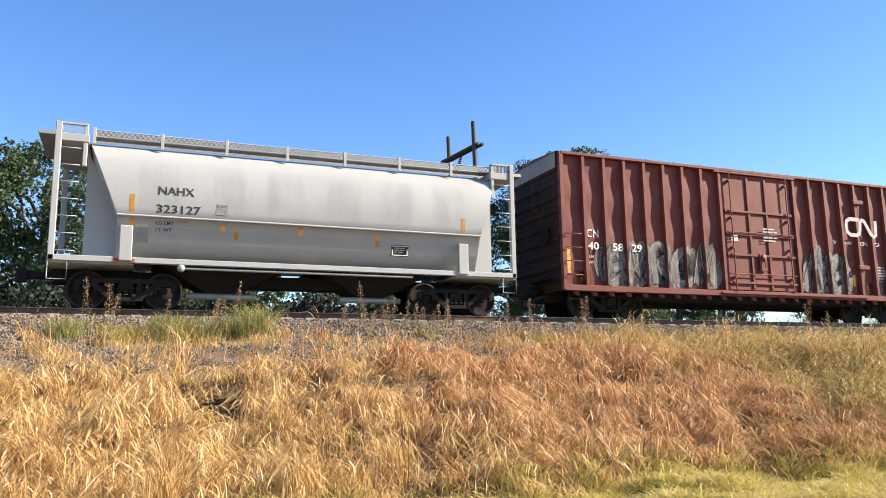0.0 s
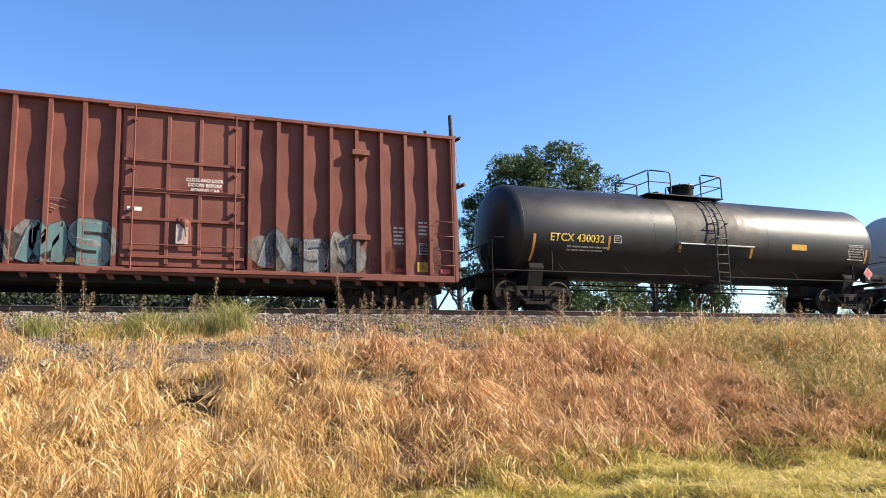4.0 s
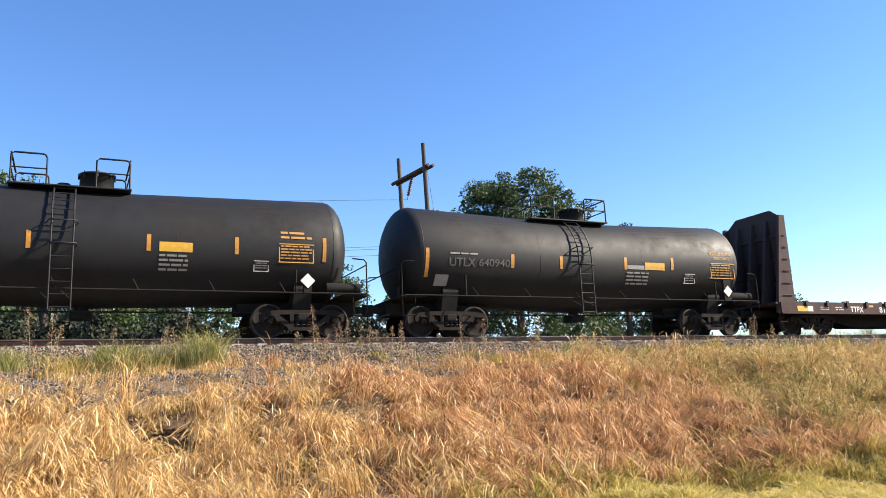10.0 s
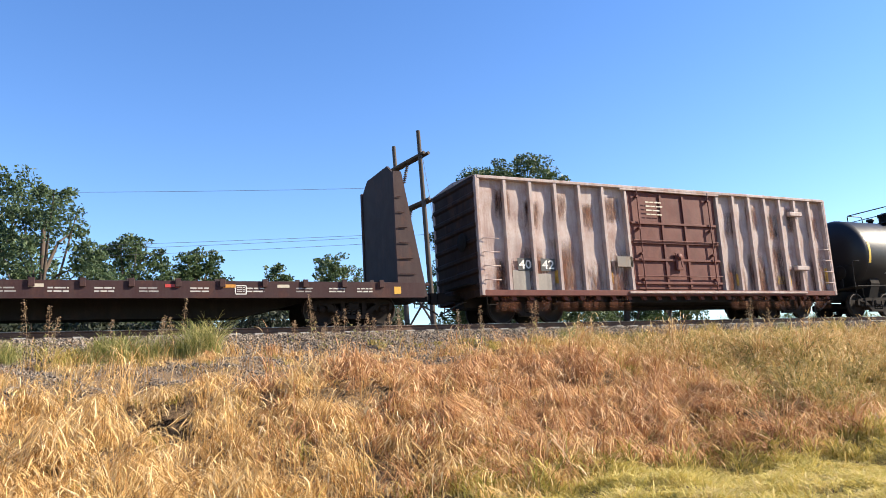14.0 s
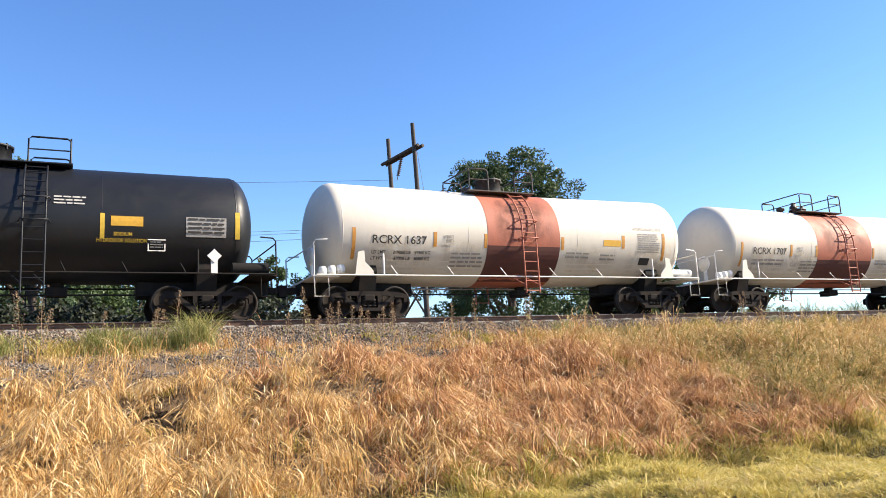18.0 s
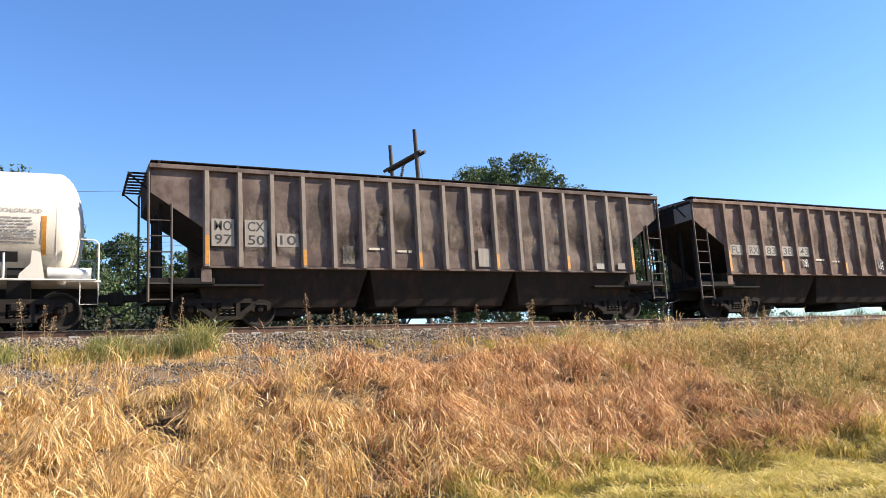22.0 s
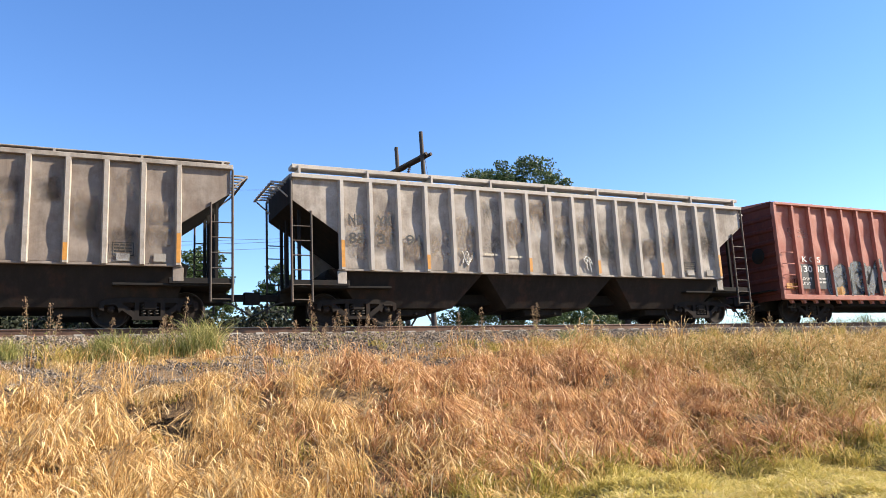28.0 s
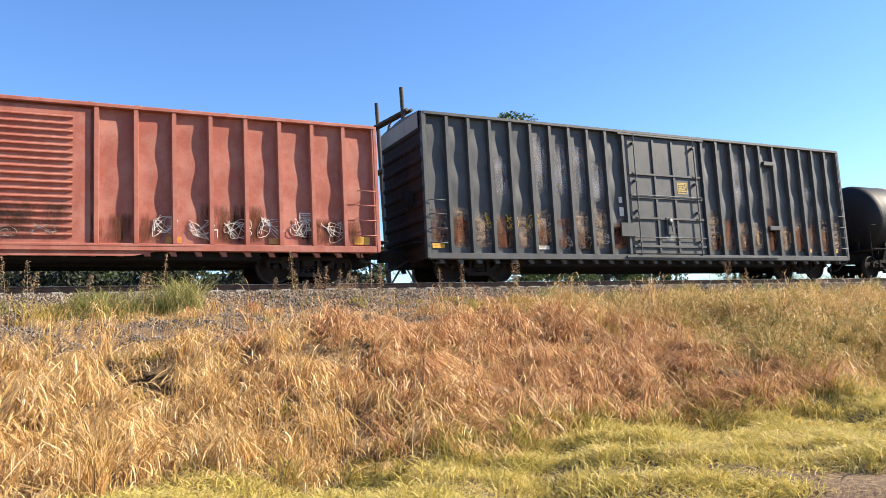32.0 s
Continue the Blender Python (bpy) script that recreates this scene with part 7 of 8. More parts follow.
def flatcar():
    """Empty bulkhead flatcar."""
    x0, x1 = 109.1, 129.42
    car, half = new_car("bulkhead_flatcar", x0, x1, "empty brown bulkhead flatcar with tall end bulkheads and white lettering", "flatcar", 0.8)
    xc = (x0 + x1) / 2
    part("deck", Geo().box(-half, half, -1.4, 1.4, 1.06, 1.14, 0.01), FLATBROWN, car)
    part("centre_sill", Geo().prism([(-half, 0.95), (half, 0.95), (half, 0.72), (half - 3.6, 0.7), (half - 5.2, 0.32), (-half + 5.2, 0.32), (-half + 3.6, 0.7), (-half, 0.72)], -0.35, 0.35), UNDER, car)
    pocket = Geo().box(-0.07, 0.07, -0.05, 0.0, -0.06, 0.15, 0.008).mesh("stake_pocket", FLATBROWN)
    cleat = Geo().box(-0.06, 0.06, -0.05, 0.05, 0.0, 0.09, 0.01).mesh("deck_cleat", BULKHEAD)
    for s in (-1, 1):
        part("side_sill", Geo().prism([(-half + 0.2, 0.74), (half - 0.2, 0.74), (half - 0.2, 1.14), (-half + 0.2, 1.14)], min(s * 1.4, s * 1.46), max(s * 1.4, s * 1.46)), FLATBROWN, car)
        part("sill_flange", Geo().box(-half + 0.2, half - 0.2, min(s * 1.36, s * 1.5), max(s * 1.36, s * 1.5), 0.71, 0.745), FLATBROWN, car)
        for i in range(17):
            part("stake_pocket", pocket, FLATBROWN, car, at=(-half + 1.5 + (2 * half - 3.0) * i / 16, s * 1.46, 1.05), turn=0 if s < 0 else 180)
            if i % 2 == 0:
                part("deck_cleat", cleat, BULKHEAD, car, at=(-half + 1.7 + (2 * half - 3.4) * i / 16, s * 1.2, 1.14))
    for i in range(26):
        x = -half + 1.2 + (2 * half - 2.4) * i / 25
        part("deck_board", Geo().box(x - 0.4, x + 0.4, -1.36, 1.36, 1.14, 1.165, 0.006), BULKHEAD, car)
    for k in (-1, 1):
        e = k * half
        tall = 4.72
        bulk = part("bulkhead", Geo().prism([(-1.4, 1.1), (1.4, 1.1), (1.32, tall - 0.35), (0.85, tall), (-0.85, tall), (-1.32, tall - 0.35)], min(e - k * 0.94, e - k * 0.88), max(e - k * 0.94, e - k * 0.88), "x"), BULKHEAD, car, "tall steel bulkhead plate")
        for s in (-1, 1):
            g = Geo().prism([(e - k * 0.08, 0.75), (e - k * 0.98, 0.75), (e - k * 0.98, tall - 0.3), (e - k * 0.72, tall - 0.3)], min(s * 1.3, s * 1.42), max(s * 1.3, s * 1.42))
            post = part("bulkhead_post", g, FLATPOST, bulk, "tapered corner post")
            for i in range(6):
                part("rung", Geo().tube([(e - k * (0.42 + 0.07 * i), s * 1.45, 1.4 + 0.45 * i), (e - k * 0.9, s * 1.45, 1.4 + 0.45 * i)], 0.016, 5), FLATBROWN, bulk)
        for y in (-0.7, 0.0, 0.7):
            part("brace", Geo().prism([(e - k * 0.1, 1.1), (e - k * 0.88, 1.1), (e - k * 0.88, tall - 0.4), (e - k * 0.75, tall - 0.4)], y - 0.06, y + 0.06), BULKHEAD, bulk)
        for z in (1.9, 2.8, 3.7):
            part("cross_beam", Geo().box(min(e - k * 0.88, e - k * 0.8), max(e - k * 0.88, e - k * 0.8), -1.3, 1.3, z - 0.06, z + 0.06, 0.01), BULKHEAD, bulk)
        stirrup(car, e - k * 0.3, -1.42, 0.76, 0.42, 0.42)
        stirrup(car, e - k * 0.3, 1.42, 0.76, 0.42, 0.42)
        add_truck(car, k * (half - 2.2))
    y = -1.462
    for w, x in (("TTPX", 112.92), ("814 035", 114.55)):
        lettering(w, 0.22, x - xc, 0.78, (0.72, 1.25)[w != "TTPX"], PALEBAR, car, "white reporting letters and number", y=y - 0.002)
    decal(car, 110.1 - xc, 0.8, 0.55, 0.2, YELLOW, y)
    decal(car, 110.65 - xc, 0.8, 0.25, 0.2, PALEBAR, y)
    decal(car, 128.3 - xc, 0.82, 0.2, 0.2, YELLOW, y)
    for i, x in enumerate((111.3, 112.1, 117.9, 118.5, 119.6, 120.6, 121.6, 122.8, 124.2, 125.5, 126.4, 127.2)):
        bars(car, x - xc, 0.82, y, 0.45, 0.16, 2, PALEBAR if i % 3 else INKGREY, 130 + i)
    for i, x in enumerate((113.9, 116.2, 116.6, 117.2, 119.2, 122.2, 123.6, 125.0)):
        decal(car, x - xc, 0.98, 0.32, 0.08, (ORANGE, INKCREAM, REDMARK)[i % 3], y)
    hand_label(car, 117.45 - xc, 0.8, 0.24, 0.24, None, 150, PALEBAR, y)
    hand_label(car, 123.9 - xc, 0.8, 0.3, 0.24, None, 151, PALEBAR, y)


build_train()


# ---- plants ----
STRAND = ((0.0, 0.7), (0.36, 0.9), (0.64, 1.0), (0.84, 0.8), (1.0, 0.0))
PLUME = ((0.0, 0.45), (0.36, 0.5), (0.64, 0.7), (0.84, 1.5), (1.0, 0.0))


def blade_mesh(name, rng, x, y, h, reach, azim, w, mat, z_off=-0.03, droop=0.5, shape=STRAND, bow=1.6):
    """Arching tapering blades rooted at (x, y): height, sideways reach and its direction for each."""
    n = len(x)
    f = azim + np.pi / 2 + rng.normal(0, 1.3, n)
    wx, wy = np.cos(f) * w / 2, np.sin(f) * w / 2
    z = land(x, y) + z_off
    v = np.zeros((n, 9, 3), np.float32)
    for k, (u, ww) in enumerate(shape):
        zk = z + h * (u - droop * u ** 2.4) / (1 - droop * 0.45)
        px, py = x + np.cos(azim) * reach * u ** bow, y + np.sin(azim) * reach * u ** bow
        for s, j in ((-1, 0), (1, 1)):
            if k == 4 and j == 1:
                continue
            v[:, 2 * k + j, 0], v[:, 2 * k + j, 1], v[:, 2 * k + j, 2] = px + s * wx * ww, py + s * wy * ww, zk
    b = (np.arange(n) * 9)[:, None]
    tri = np.array([(0, 1, 3), (0, 3, 2), (2, 3, 5), (2, 5, 4), (4, 5, 7), (4, 7, 6), (6, 7, 8)])
    f = (tri[None] + b[:, :, None]).reshape(-1, 3)
    return raw(name, v.reshape(-1, 3), f, mat)


def in_sight(x, y, pad=1.0):
    d = y + 21.8
    return (x > -0.2 * d - pad) & (x < 1.6 * d + pad) & (y < -1.9)


def field(name, label, mat, seed, tufts, per, area, spread, h, w, reach, keep, droop=0.5, category="grass", comb=0.5, shape=STRAND, bow=1.6):
    """Tufts whose blades arch outwards, all combed a little by the wind in drifts."""
    rng = np.random.default_rng(seed)
    cx, cy = rng.uniform(area[0], area[1], tufts), rng.uniform(area[2], area[3], tufts)
    ok = in_sight(cx, cy) & (rng.uniform(0, 1, tufts) < keep(cx, cy))
    cx, cy = cx[ok], cy[ok]
    m = len(cx)
    ch = rng.uniform(0.55, 1.25, m)
    drift = -1.8 + rng.normal(0, 1.1, m) + 1.6 * np.sin(cx * 1.7 + cy * 2.3) + 0.9 * np.sin(cx * 3.3 - cy * 2.7 + 2)
    amount = comb * (0.6 + 0.5 * np.sin(cx * 1.1 - cy * 0.7 + 1.0)) * rng.uniform(0.4, 1.3, m)
    k = np.repeat(np.arange(m), rng.integers(int(per * 0.5), int(per * 1.5), m))
    n = len(k)
    a = rng.uniform(0, 2 * np.pi, n)
    r = rng.uniform(reach[0], reach[1], n)
    hh = rng.uniform(h[0], h[1], n) * ch[k] * (1 - 0.45 * smooth(-7.6, -5.2, cy[k]))
    vx, vy = np.cos(a) * r + np.cos(drift[k]) * amount[k], np.sin(a) * r + np.sin(drift[k]) * amount[k]
    me = blade_mesh(name, rng, cx[k] + rng.normal(0, spread, n), cy[k] + rng.normal(0, spread, n), hh * (0.3 + 0.7 * hollow(cx[k], cy[k])) * hummock(cx[k], cy[k]), np.hypot(vx, vy) * hh, np.arctan2(vy, vx), rng.uniform(w[0], w[1], n), mat, -0.03, droop, shape, bow)
    return tagged(new(name, me), label, category, kind="stuff")


def ribbon_mesh(name, path, width, face, mat):
    """Flat ribbons along path (n, k, 3), with a width for each of the k stations (n, k), turned to the heading face (n)."""
    n, k = path.shape[:2]
    side = np.stack([np.cos(face), np.sin(face), np.zeros(n)], -1)[:, None] * (width / 2)[..., None]
    v = np.stack([path - side, path + side], 2).reshape(n, 2 * k, 3)
    q = np.array([(2 * i, 2 * i + 1, 2 * i + 3, 2 * i + 2) for i in range(k - 1)])
    f = (q[None] + (np.arange(n) * 2 * k)[:, None, None]).reshape(-1, 4)
    return raw(name, v.reshape(-1, 3), f, mat)


def nodding_grass(name, label, stem_mat, head_mat, seed, clumps, per, area, keep, h, head=(0.12, 0.25), wide=(0.009, 0.02), bend=(0.2, 2.1), spread=0.1):
    """Thin stems in clumps that have lodged downhill: each clump arches over as one, with a seed head nodding at the end of every stem."""
    rng = np.random.default_rng(seed)
    cx, cy = rng.uniform(area[0], area[1], clumps), rng.uniform(area[2], area[3], clumps)
    ok = in_sight(cx, cy) & (rng.uniform(0, 1, clumps) < keep(cx, cy))
    cx, cy = cx[ok], cy[ok]
    m = len(cx)
    ch = rng.uniform(0.55, 1.2, m) * (1 - 0.4 * smooth(-6.8, -5.0, cy))
    drift = -1.6 + 2.2 * np.sin(cx * 1.6 + cy * 2.4) + rng.normal(0, 1.0, m)
    over = bend[0] + (bend[1] - bend[0]) * np.clip(0.5 + 0.35 * np.sin(cx * 2.1 + cy * 0.8) + rng.normal(0, 0.28, m), 0, 1)
    k = np.repeat(np.arange(m), rng.integers(int(per * 0.4), int(per * 1.6), m))
    n = len(k)
    x, y = cx[k] + rng.normal(0, spread, n), cy[k] + rng.normal(0, spread, n)
    hh = rng.uniform(h[0], h[1], n) * ch[k] * (0.3 + 0.7 * hollow(x, y)) * hummock(cx, cy)[k]
    a = drift[k] + rng.normal(0, 0.75, n)
    th0 = np.abs(rng.normal(0, 0.18, n))
    th1 = np.maximum(0.05, over[k] + rng.normal(0, 0.4, n))

    def along(start, angles, length):
        run = np.concatenate([np.zeros((n, 1)), np.cumsum(np.sin(angles), 1) * length[:, None] / angles.shape[1]], 1)
        up = np.concatenate([np.zeros((n, 1)), np.cumsum(np.cos(angles), 1) * length[:, None] / angles.shape[1]], 1)
        return np.stack([start[:, :1] + np.cos(a)[:, None] * run, start[:, 1:2] + np.sin(a)[:, None] * run, start[:, 2:] + up], -1)
    stem = along(np.stack([x, y, land(x, y) - 0.03], -1), th0[:, None] + th1[:, None] * np.array([0.04, 0.25, 0.6, 0.95]), hh)
    face = rng.uniform(-0.9, 0.9, n)
    w = rng.uniform(0.006, 0.013, n)
    tagged(new(name, ribbon_mesh(name, stem, w[:, None] * np.array([1.2, 1.1, 1.0, 0.9, 0.7]), face, stem_mat)), label, "grass", kind="stuff")
    a = a + rng.normal(0, 0.5, n)
    length = rng.uniform(head[0], head[1], n) * np.clip(hh / 0.5, 0.5, 1.2)
    nod = rng.uniform(0.3, 1.7, n)
    path = along(stem[:, -1], th0[:, None] + th1[:, None] + nod[:, None] * np.array([0.12, 0.4, 0.7, 1.0]), length)
    w = rng.uniform(wide[0], wide[1], n)
    ear = name.replace("stems", "seed_heads")
    tagged(new(ear, ribbon_mesh(ear, path, w[:, None] * np.array([0.35, 0.9, 1.0, 0.75, 0.15]), face + rng.normal(0, 0.5, n), head_mat)), label + ", nodding pale seed heads", "grass", kind="stuff")


def smooth(a, b, v):
    return np.clip((v - a) / (b - a), 0, 1)


def red_zone(x, y):
    """Where the dry grass turns russet: the middle of the bank."""
    return smooth(2.5, 6.0, x + 0.35 * (y + 8)) * (1 - smooth(14.5, 18.0, x - 0.4 * (y + 8)))


HOLLOWS = ((1.6, -7.85, 0.45, 0.75), (2.9, -8.0, 0.3, 0.6), (4.55, -7.8, 0.36, 0.75), (5.45, -7.8, 0.42, 0.75), (6.7, -8.0, 0.3, 0.6), (8.3, -8.0, 0.22, 0.45), (10.8, -7.8, 0.32, 0.65),
           (13.6, -7.3, 0.6, 0.7), (-0.1, -6.8, 0.35, 0.4), (12.2, -10.3, 0.7, 0.45), (3.3, -9.7, 0.3, 0.3), (6.9, -9.9, 0.35, 0.35), (10.0, -9.2, 0.3, 0.3), (0.6, -9.3, 0.3, 0.35), (16.4, -8.4, 0.45, 0.35))


def hummock(x, y):
    """How high the growth stands: mounds a step across with low gaps between them."""
    a = np.sin(x * 2.9 + 1.3 * np.sin(y * 2.1)) * np.sin(y * 3.6 + 1.1 * np.sin(x * 1.7 + 0.5)) + 0.5 * np.sin(x * 5.3 - y * 4.1 + 1.0)
    return 0.5 + 0.65 * smooth(-0.7, 0.9, a)


def hollow(x, y):
    """0 inside the bare hollows of the bank, 1 outside."""
    out = np.ones_like(x)
    for px, py, rx, ry in HOLLOWS:
        out = out * smooth(0.7, 1.15, np.hypot((x - px) / rx, (y - py) / ry))
    return out


def bare(x, y):
    """Thin growth on the gravel above the bank, and gaps between the drifts."""
    g = np.sin(x * 1.7 + 0.6) * np.sin(y * 1.9 + x * 0.5) + 0.5 * np.sin(x * 3.7 - y * 2.2)
    edge = -6.85 + 1.75 * smooth(2.5, 6.5, x) + 0.3 * smooth(11.0, 15.0, x) + 0.25 * np.sin(x * 1.3)
    top = 1 - smooth(-0.5, 0.5, y - edge)
    pits = 1 - 0.9 * smooth(0.75, 1.1, np.sin(x * 1.25 + 0.9 * np.sin(y * 0.8)) * np.sin(y * 1.55 + 0.5 * x) + 0.35 * np.sin(x * 2.9 + y * 3.3))
    pits = pits * (0.03 + 0.97 * hollow(x, y))
    return np.clip(top * pits + 0.06 * (g > 0.2) * smooth(-8.0, -6.5, y), 0.003, 1)


def green_zone(x, y):
    return smooth(-1.5, 1.0, x - 12.5 + 0.8 * (y + 7.5))


def lawn_edge(x):
    return -12.3 + 0.06 * x + 0.3 * np.sin(x * 0.9)


def build_grass():
    area = (-5, 32, -13.4, -3.3)
    def gold(x, y):
        return (1 - 0.85 * red_zone(x, y)) * (1 - 0.8 * green_zone(x, y)) * bare(x, y) * smooth(-0.4, 0.6, y - lawn_edge(x))

    def rust(x, y):
        return (0.015 + 0.985 * red_zone(x, y)) * (1 - 0.65 * green_zone(x, y)) * bare(x, y) * smooth(-0.2, 0.8, y - lawn_edge(x))
    field("dry_grass", "dry golden grass leaves on the bank", DRY, 11, 6400, 12, area, 0.12, (0.2, 0.55), (0.007, 0.016), (0.1, 0.8), gold, 0.6, comb=0.1)
    field("russet_grass", "reddish brown dry grass leaves on the bank", RUSSET, 12, 4600, 12, (0, 30, -12.6, -3.6), 0.12, (0.2, 0.55), (0.008, 0.018), (0.1, 0.8), rust, 0.58, comb=0.1)
    nodding_grass("golden_grass_stems", "tall straw-coloured dry grass on the bank", STEMGOLD, HEADGOLD, 21, 2500, 20, area, gold, (0.4, 1.0), (0.12, 0.26), (0.01, 0.022), (0.5, 2.4))
    nodding_grass("russet_grass_stems", "tall russet dry grass on the bank", STEMRUST, HEADRUST, 22, 2500, 20, (0, 30, -12.6, -3.6), rust, (0.4, 0.95), (0.12, 0.28), (0.012, 0.027), (0.5, 2.4))
    field("golden_grass_clumps", "straw-coloured clumps of grass with drooping heads", DRY, 31, 2900, 48, area, 0.08, (0.32, 0.9), (0.007, 0.017), (0.08, 0.8), gold, 0.9, comb=0.45, shape=PLUME, bow=2.6)
    field("russet_grass_clumps", "russet clumps of grass with drooping heads", RUSSET, 32, 2500, 42, (0, 30, -12.6, -3.6), 0.08, (0.32, 0.9), (0.009, 0.021), (0.08, 0.8), rust, 0.9, comb=0.45, shape=PLUME, bow=2.6)
    nodding_grass("thicket_stems", "thin tan stems standing among the weeds of the far bank", STEMGOLD, HEADGOLD, 28, 1500, 14, (11, 27, -10.5, -3.3),
                  lambda x, y: 0.75 * green_zone(x, y), (0.5, 1.15), (0.08, 0.18), (0.01, 0.022), (0.2, 1.5), 0.16)
    nodding_grass("gravel_grass_stems", "sparse dry grass standing on the gravel shoulder", STEMGOLD, HEADRUST, 27, 420, 9, (-2, 16, -6.2, -3.4),
                  lambda x, y: 0.15 + 0.6 * smooth(-0.2, 0.6, np.sin(x * 1.9 + 0.7) * np.sin(y * 2.3 + x)), (0.4, 1.0), (0.1, 0.2), (0.006, 0.014), (0.1, 0.9), 0.15)
    field("green_grass", "yellow-green weedy grass at the foot and far end of the bank", GREENGRASS, 13, 7400, 22, (-2, 34, -13.6, -2.9), 0.07, (0.22, 0.6), (0.011, 0.026), (0.15, 0.9),
          lambda x, y: np.clip(0.85 * green_zone(x, y) + 0.8 * (1 - smooth(0.2, 1.7, y - lawn_edge(x))) * smooth(2.0, 5.0, x) + 0.05, 0, 1) * smooth(-1.0, 0.2, y - lawn_edge(x)), 0.5)
    field("lawn", "short sunlit yellow-green lawn grass", LAWN, 14, 36000, 9, (-3, 24, -16.5, -9.6), 0.1, (0.1, 0.26), (0.008, 0.016), (0.3, 1.4),
          lambda x, y: 1 - smooth(-0.3, 0.5, y - lawn_edge(x)), 0.5, comb=0.3)
    field("weed_thicket", "tall tangled yellow-green weeds on the far bank", THICKET, 23, 1100, 55, (12.0, 25, -10.2, -3.6), 0.16, (0.4, 1.25), (0.012, 0.03), (0.15, 0.8),
          lambda x, y: smooth(12.5, 15.0, x - 0.3 * (y + 7)) * (1 - smooth(20.0, 23.5, x)) * (0.25 + 0.75 * smooth(-0.2, 0.5, np.sin(x * 1.3 + y) + np.sin(y * 2.1 - x * 0.7))), 0.55, "weeds", 0.25, PLUME)
    field("gravel_grass", "sparse dry tufts growing on the gravel shoulder", DRY, 25, 420, 30, (-1.5, 14, -6.2, -3.6), 0.07, (0.25, 0.7), (0.005, 0.011), (0.1, 0.7),
          lambda x, y: 0.15 + 0.85 * smooth(-0.2, 0.6, np.sin(x * 1.9 + 0.7) * np.sin(y * 2.3 + x)), 0.7, comb=0.15, shape=PLUME, bow=2.4)
    field("broken_stalks", "bent and broken pale stalks among the grass", DRY, 24, 4200, 6, area, 0.12, (0.2, 0.5), (0.008, 0.016), (0.9, 2.4),
          lambda x, y: bare(x, y) * smooth(-0.2, 0.8, y - lawn_edge(x)), 0.45, comb=0.1)
    field("grass_litter", "flattened dead grass lying between the stalks", LITTER, 15, 23000, 6, area, 0.15, (0.05, 0.18), (0.008, 0.016), (1.2, 3.6),
          lambda x, y: (0.3 + 0.7 * bare(x, y)) * hollow(x, y) * smooth(-0.2, 0.6, y - lawn_edge(x)) * (y < -4.2), 0.6)
    # Blades coloured dark for the shadow that overhanging grass casts into the hollows.
    field("hollow_shade_grass", "dark matted dead grass in the hollows of the bank", HOLLOWSHADE, 16, 26000, 7, (-1, 17, -10.8, -6.2), 0.05, (0.1, 0.3), (0.01, 0.02), (0.3, 2.0),
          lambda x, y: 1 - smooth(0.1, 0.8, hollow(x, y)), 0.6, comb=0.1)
    # weeds on the ballast shoulder
    rng = np.random.default_rng(17)
    spots = ((1.9, -3.4, 0.75, 1300, 1.0, WEED), (2.75, -3.3, 0.4, 1100, 1.5, WEED), (1.2, -3.6, 0.4, 400, 0.7, GREENGRASS), (-1.15, -3.4, 0.35, 600, 0.9, WEED),
             (13.2, -3.0, 0.9, 700, 0.6, WEED), (14.8, -3.1, 0.8, 350, 0.5, GREENGRASS), (18.2, -3.2, 1.2, 900, 0.7, GREENGRASS), (22.0, -3.2, 1.6, 1100, 0.75, WEED), (26, -3.3, 2.0, 1100, 0.8, GREENGRASS), (30, -3.2, 2.0, 900, 0.8, WEED),
             (24.6, 2.6, 0.6, 700, 1.6, WEED), (26.2, 2.5, 0.9, 1500, 1.9, GREENGRASS), (28.2, 2.6, 0.9, 1500, 2.0, WEED), (30.2, 2.5, 1.1, 1500, 1.9, GREENGRASS), (32.4, 2.6, 1.0, 1400, 2.0, WEED), (35.0, 2.6, 1.3, 1400, 2.0, WEED),
             (0.75, -3.5, 0.55, 900, 0.85, WEED), (0.2, -3.7, 0.5, 600, 0.7, GREENGRASS))
    for x, y, r, n, h, m in spots:
        tuft = rng.normal(0, 1, (18, 2))
        k = rng.integers(0, 18, n)
        px, py = x + tuft[k, 0] * r * 0.55 + rng.normal(0, 0.14, n), y + tuft[k, 1] * 0.28 + rng.normal(0, 0.09, n)
        hh = rng.uniform(0.35, 1.0, n) * h * rng.uniform(0.45, 1.0, 18)[k]
        me = blade_mesh("weed_clump", rng, px, py, hh, hh * rng.uniform(0.1, 0.85, n), rng.uniform(0, 6.28, n), rng.uniform(0.006, 0.014, n), m, -0.02, 0.45)
        tagged(new("weed_clump", me), "leafy green weeds growing in the ballast", "weeds", "weeds along the track", kind="stuff")
    for i in range(34):
        x = rng.choice([5.5, 5.7, 6.4, 6.6, 7.2, 7.5, 9.9, 10.2, 11.4, -0.5, 1.0, 2.2, 16.4, 20.5]) + rng.normal(0, 0.22)
        seed_weed(x, rng.uniform(-3.4, -2.3), rng.uniform(0.5, 1.25), rng)


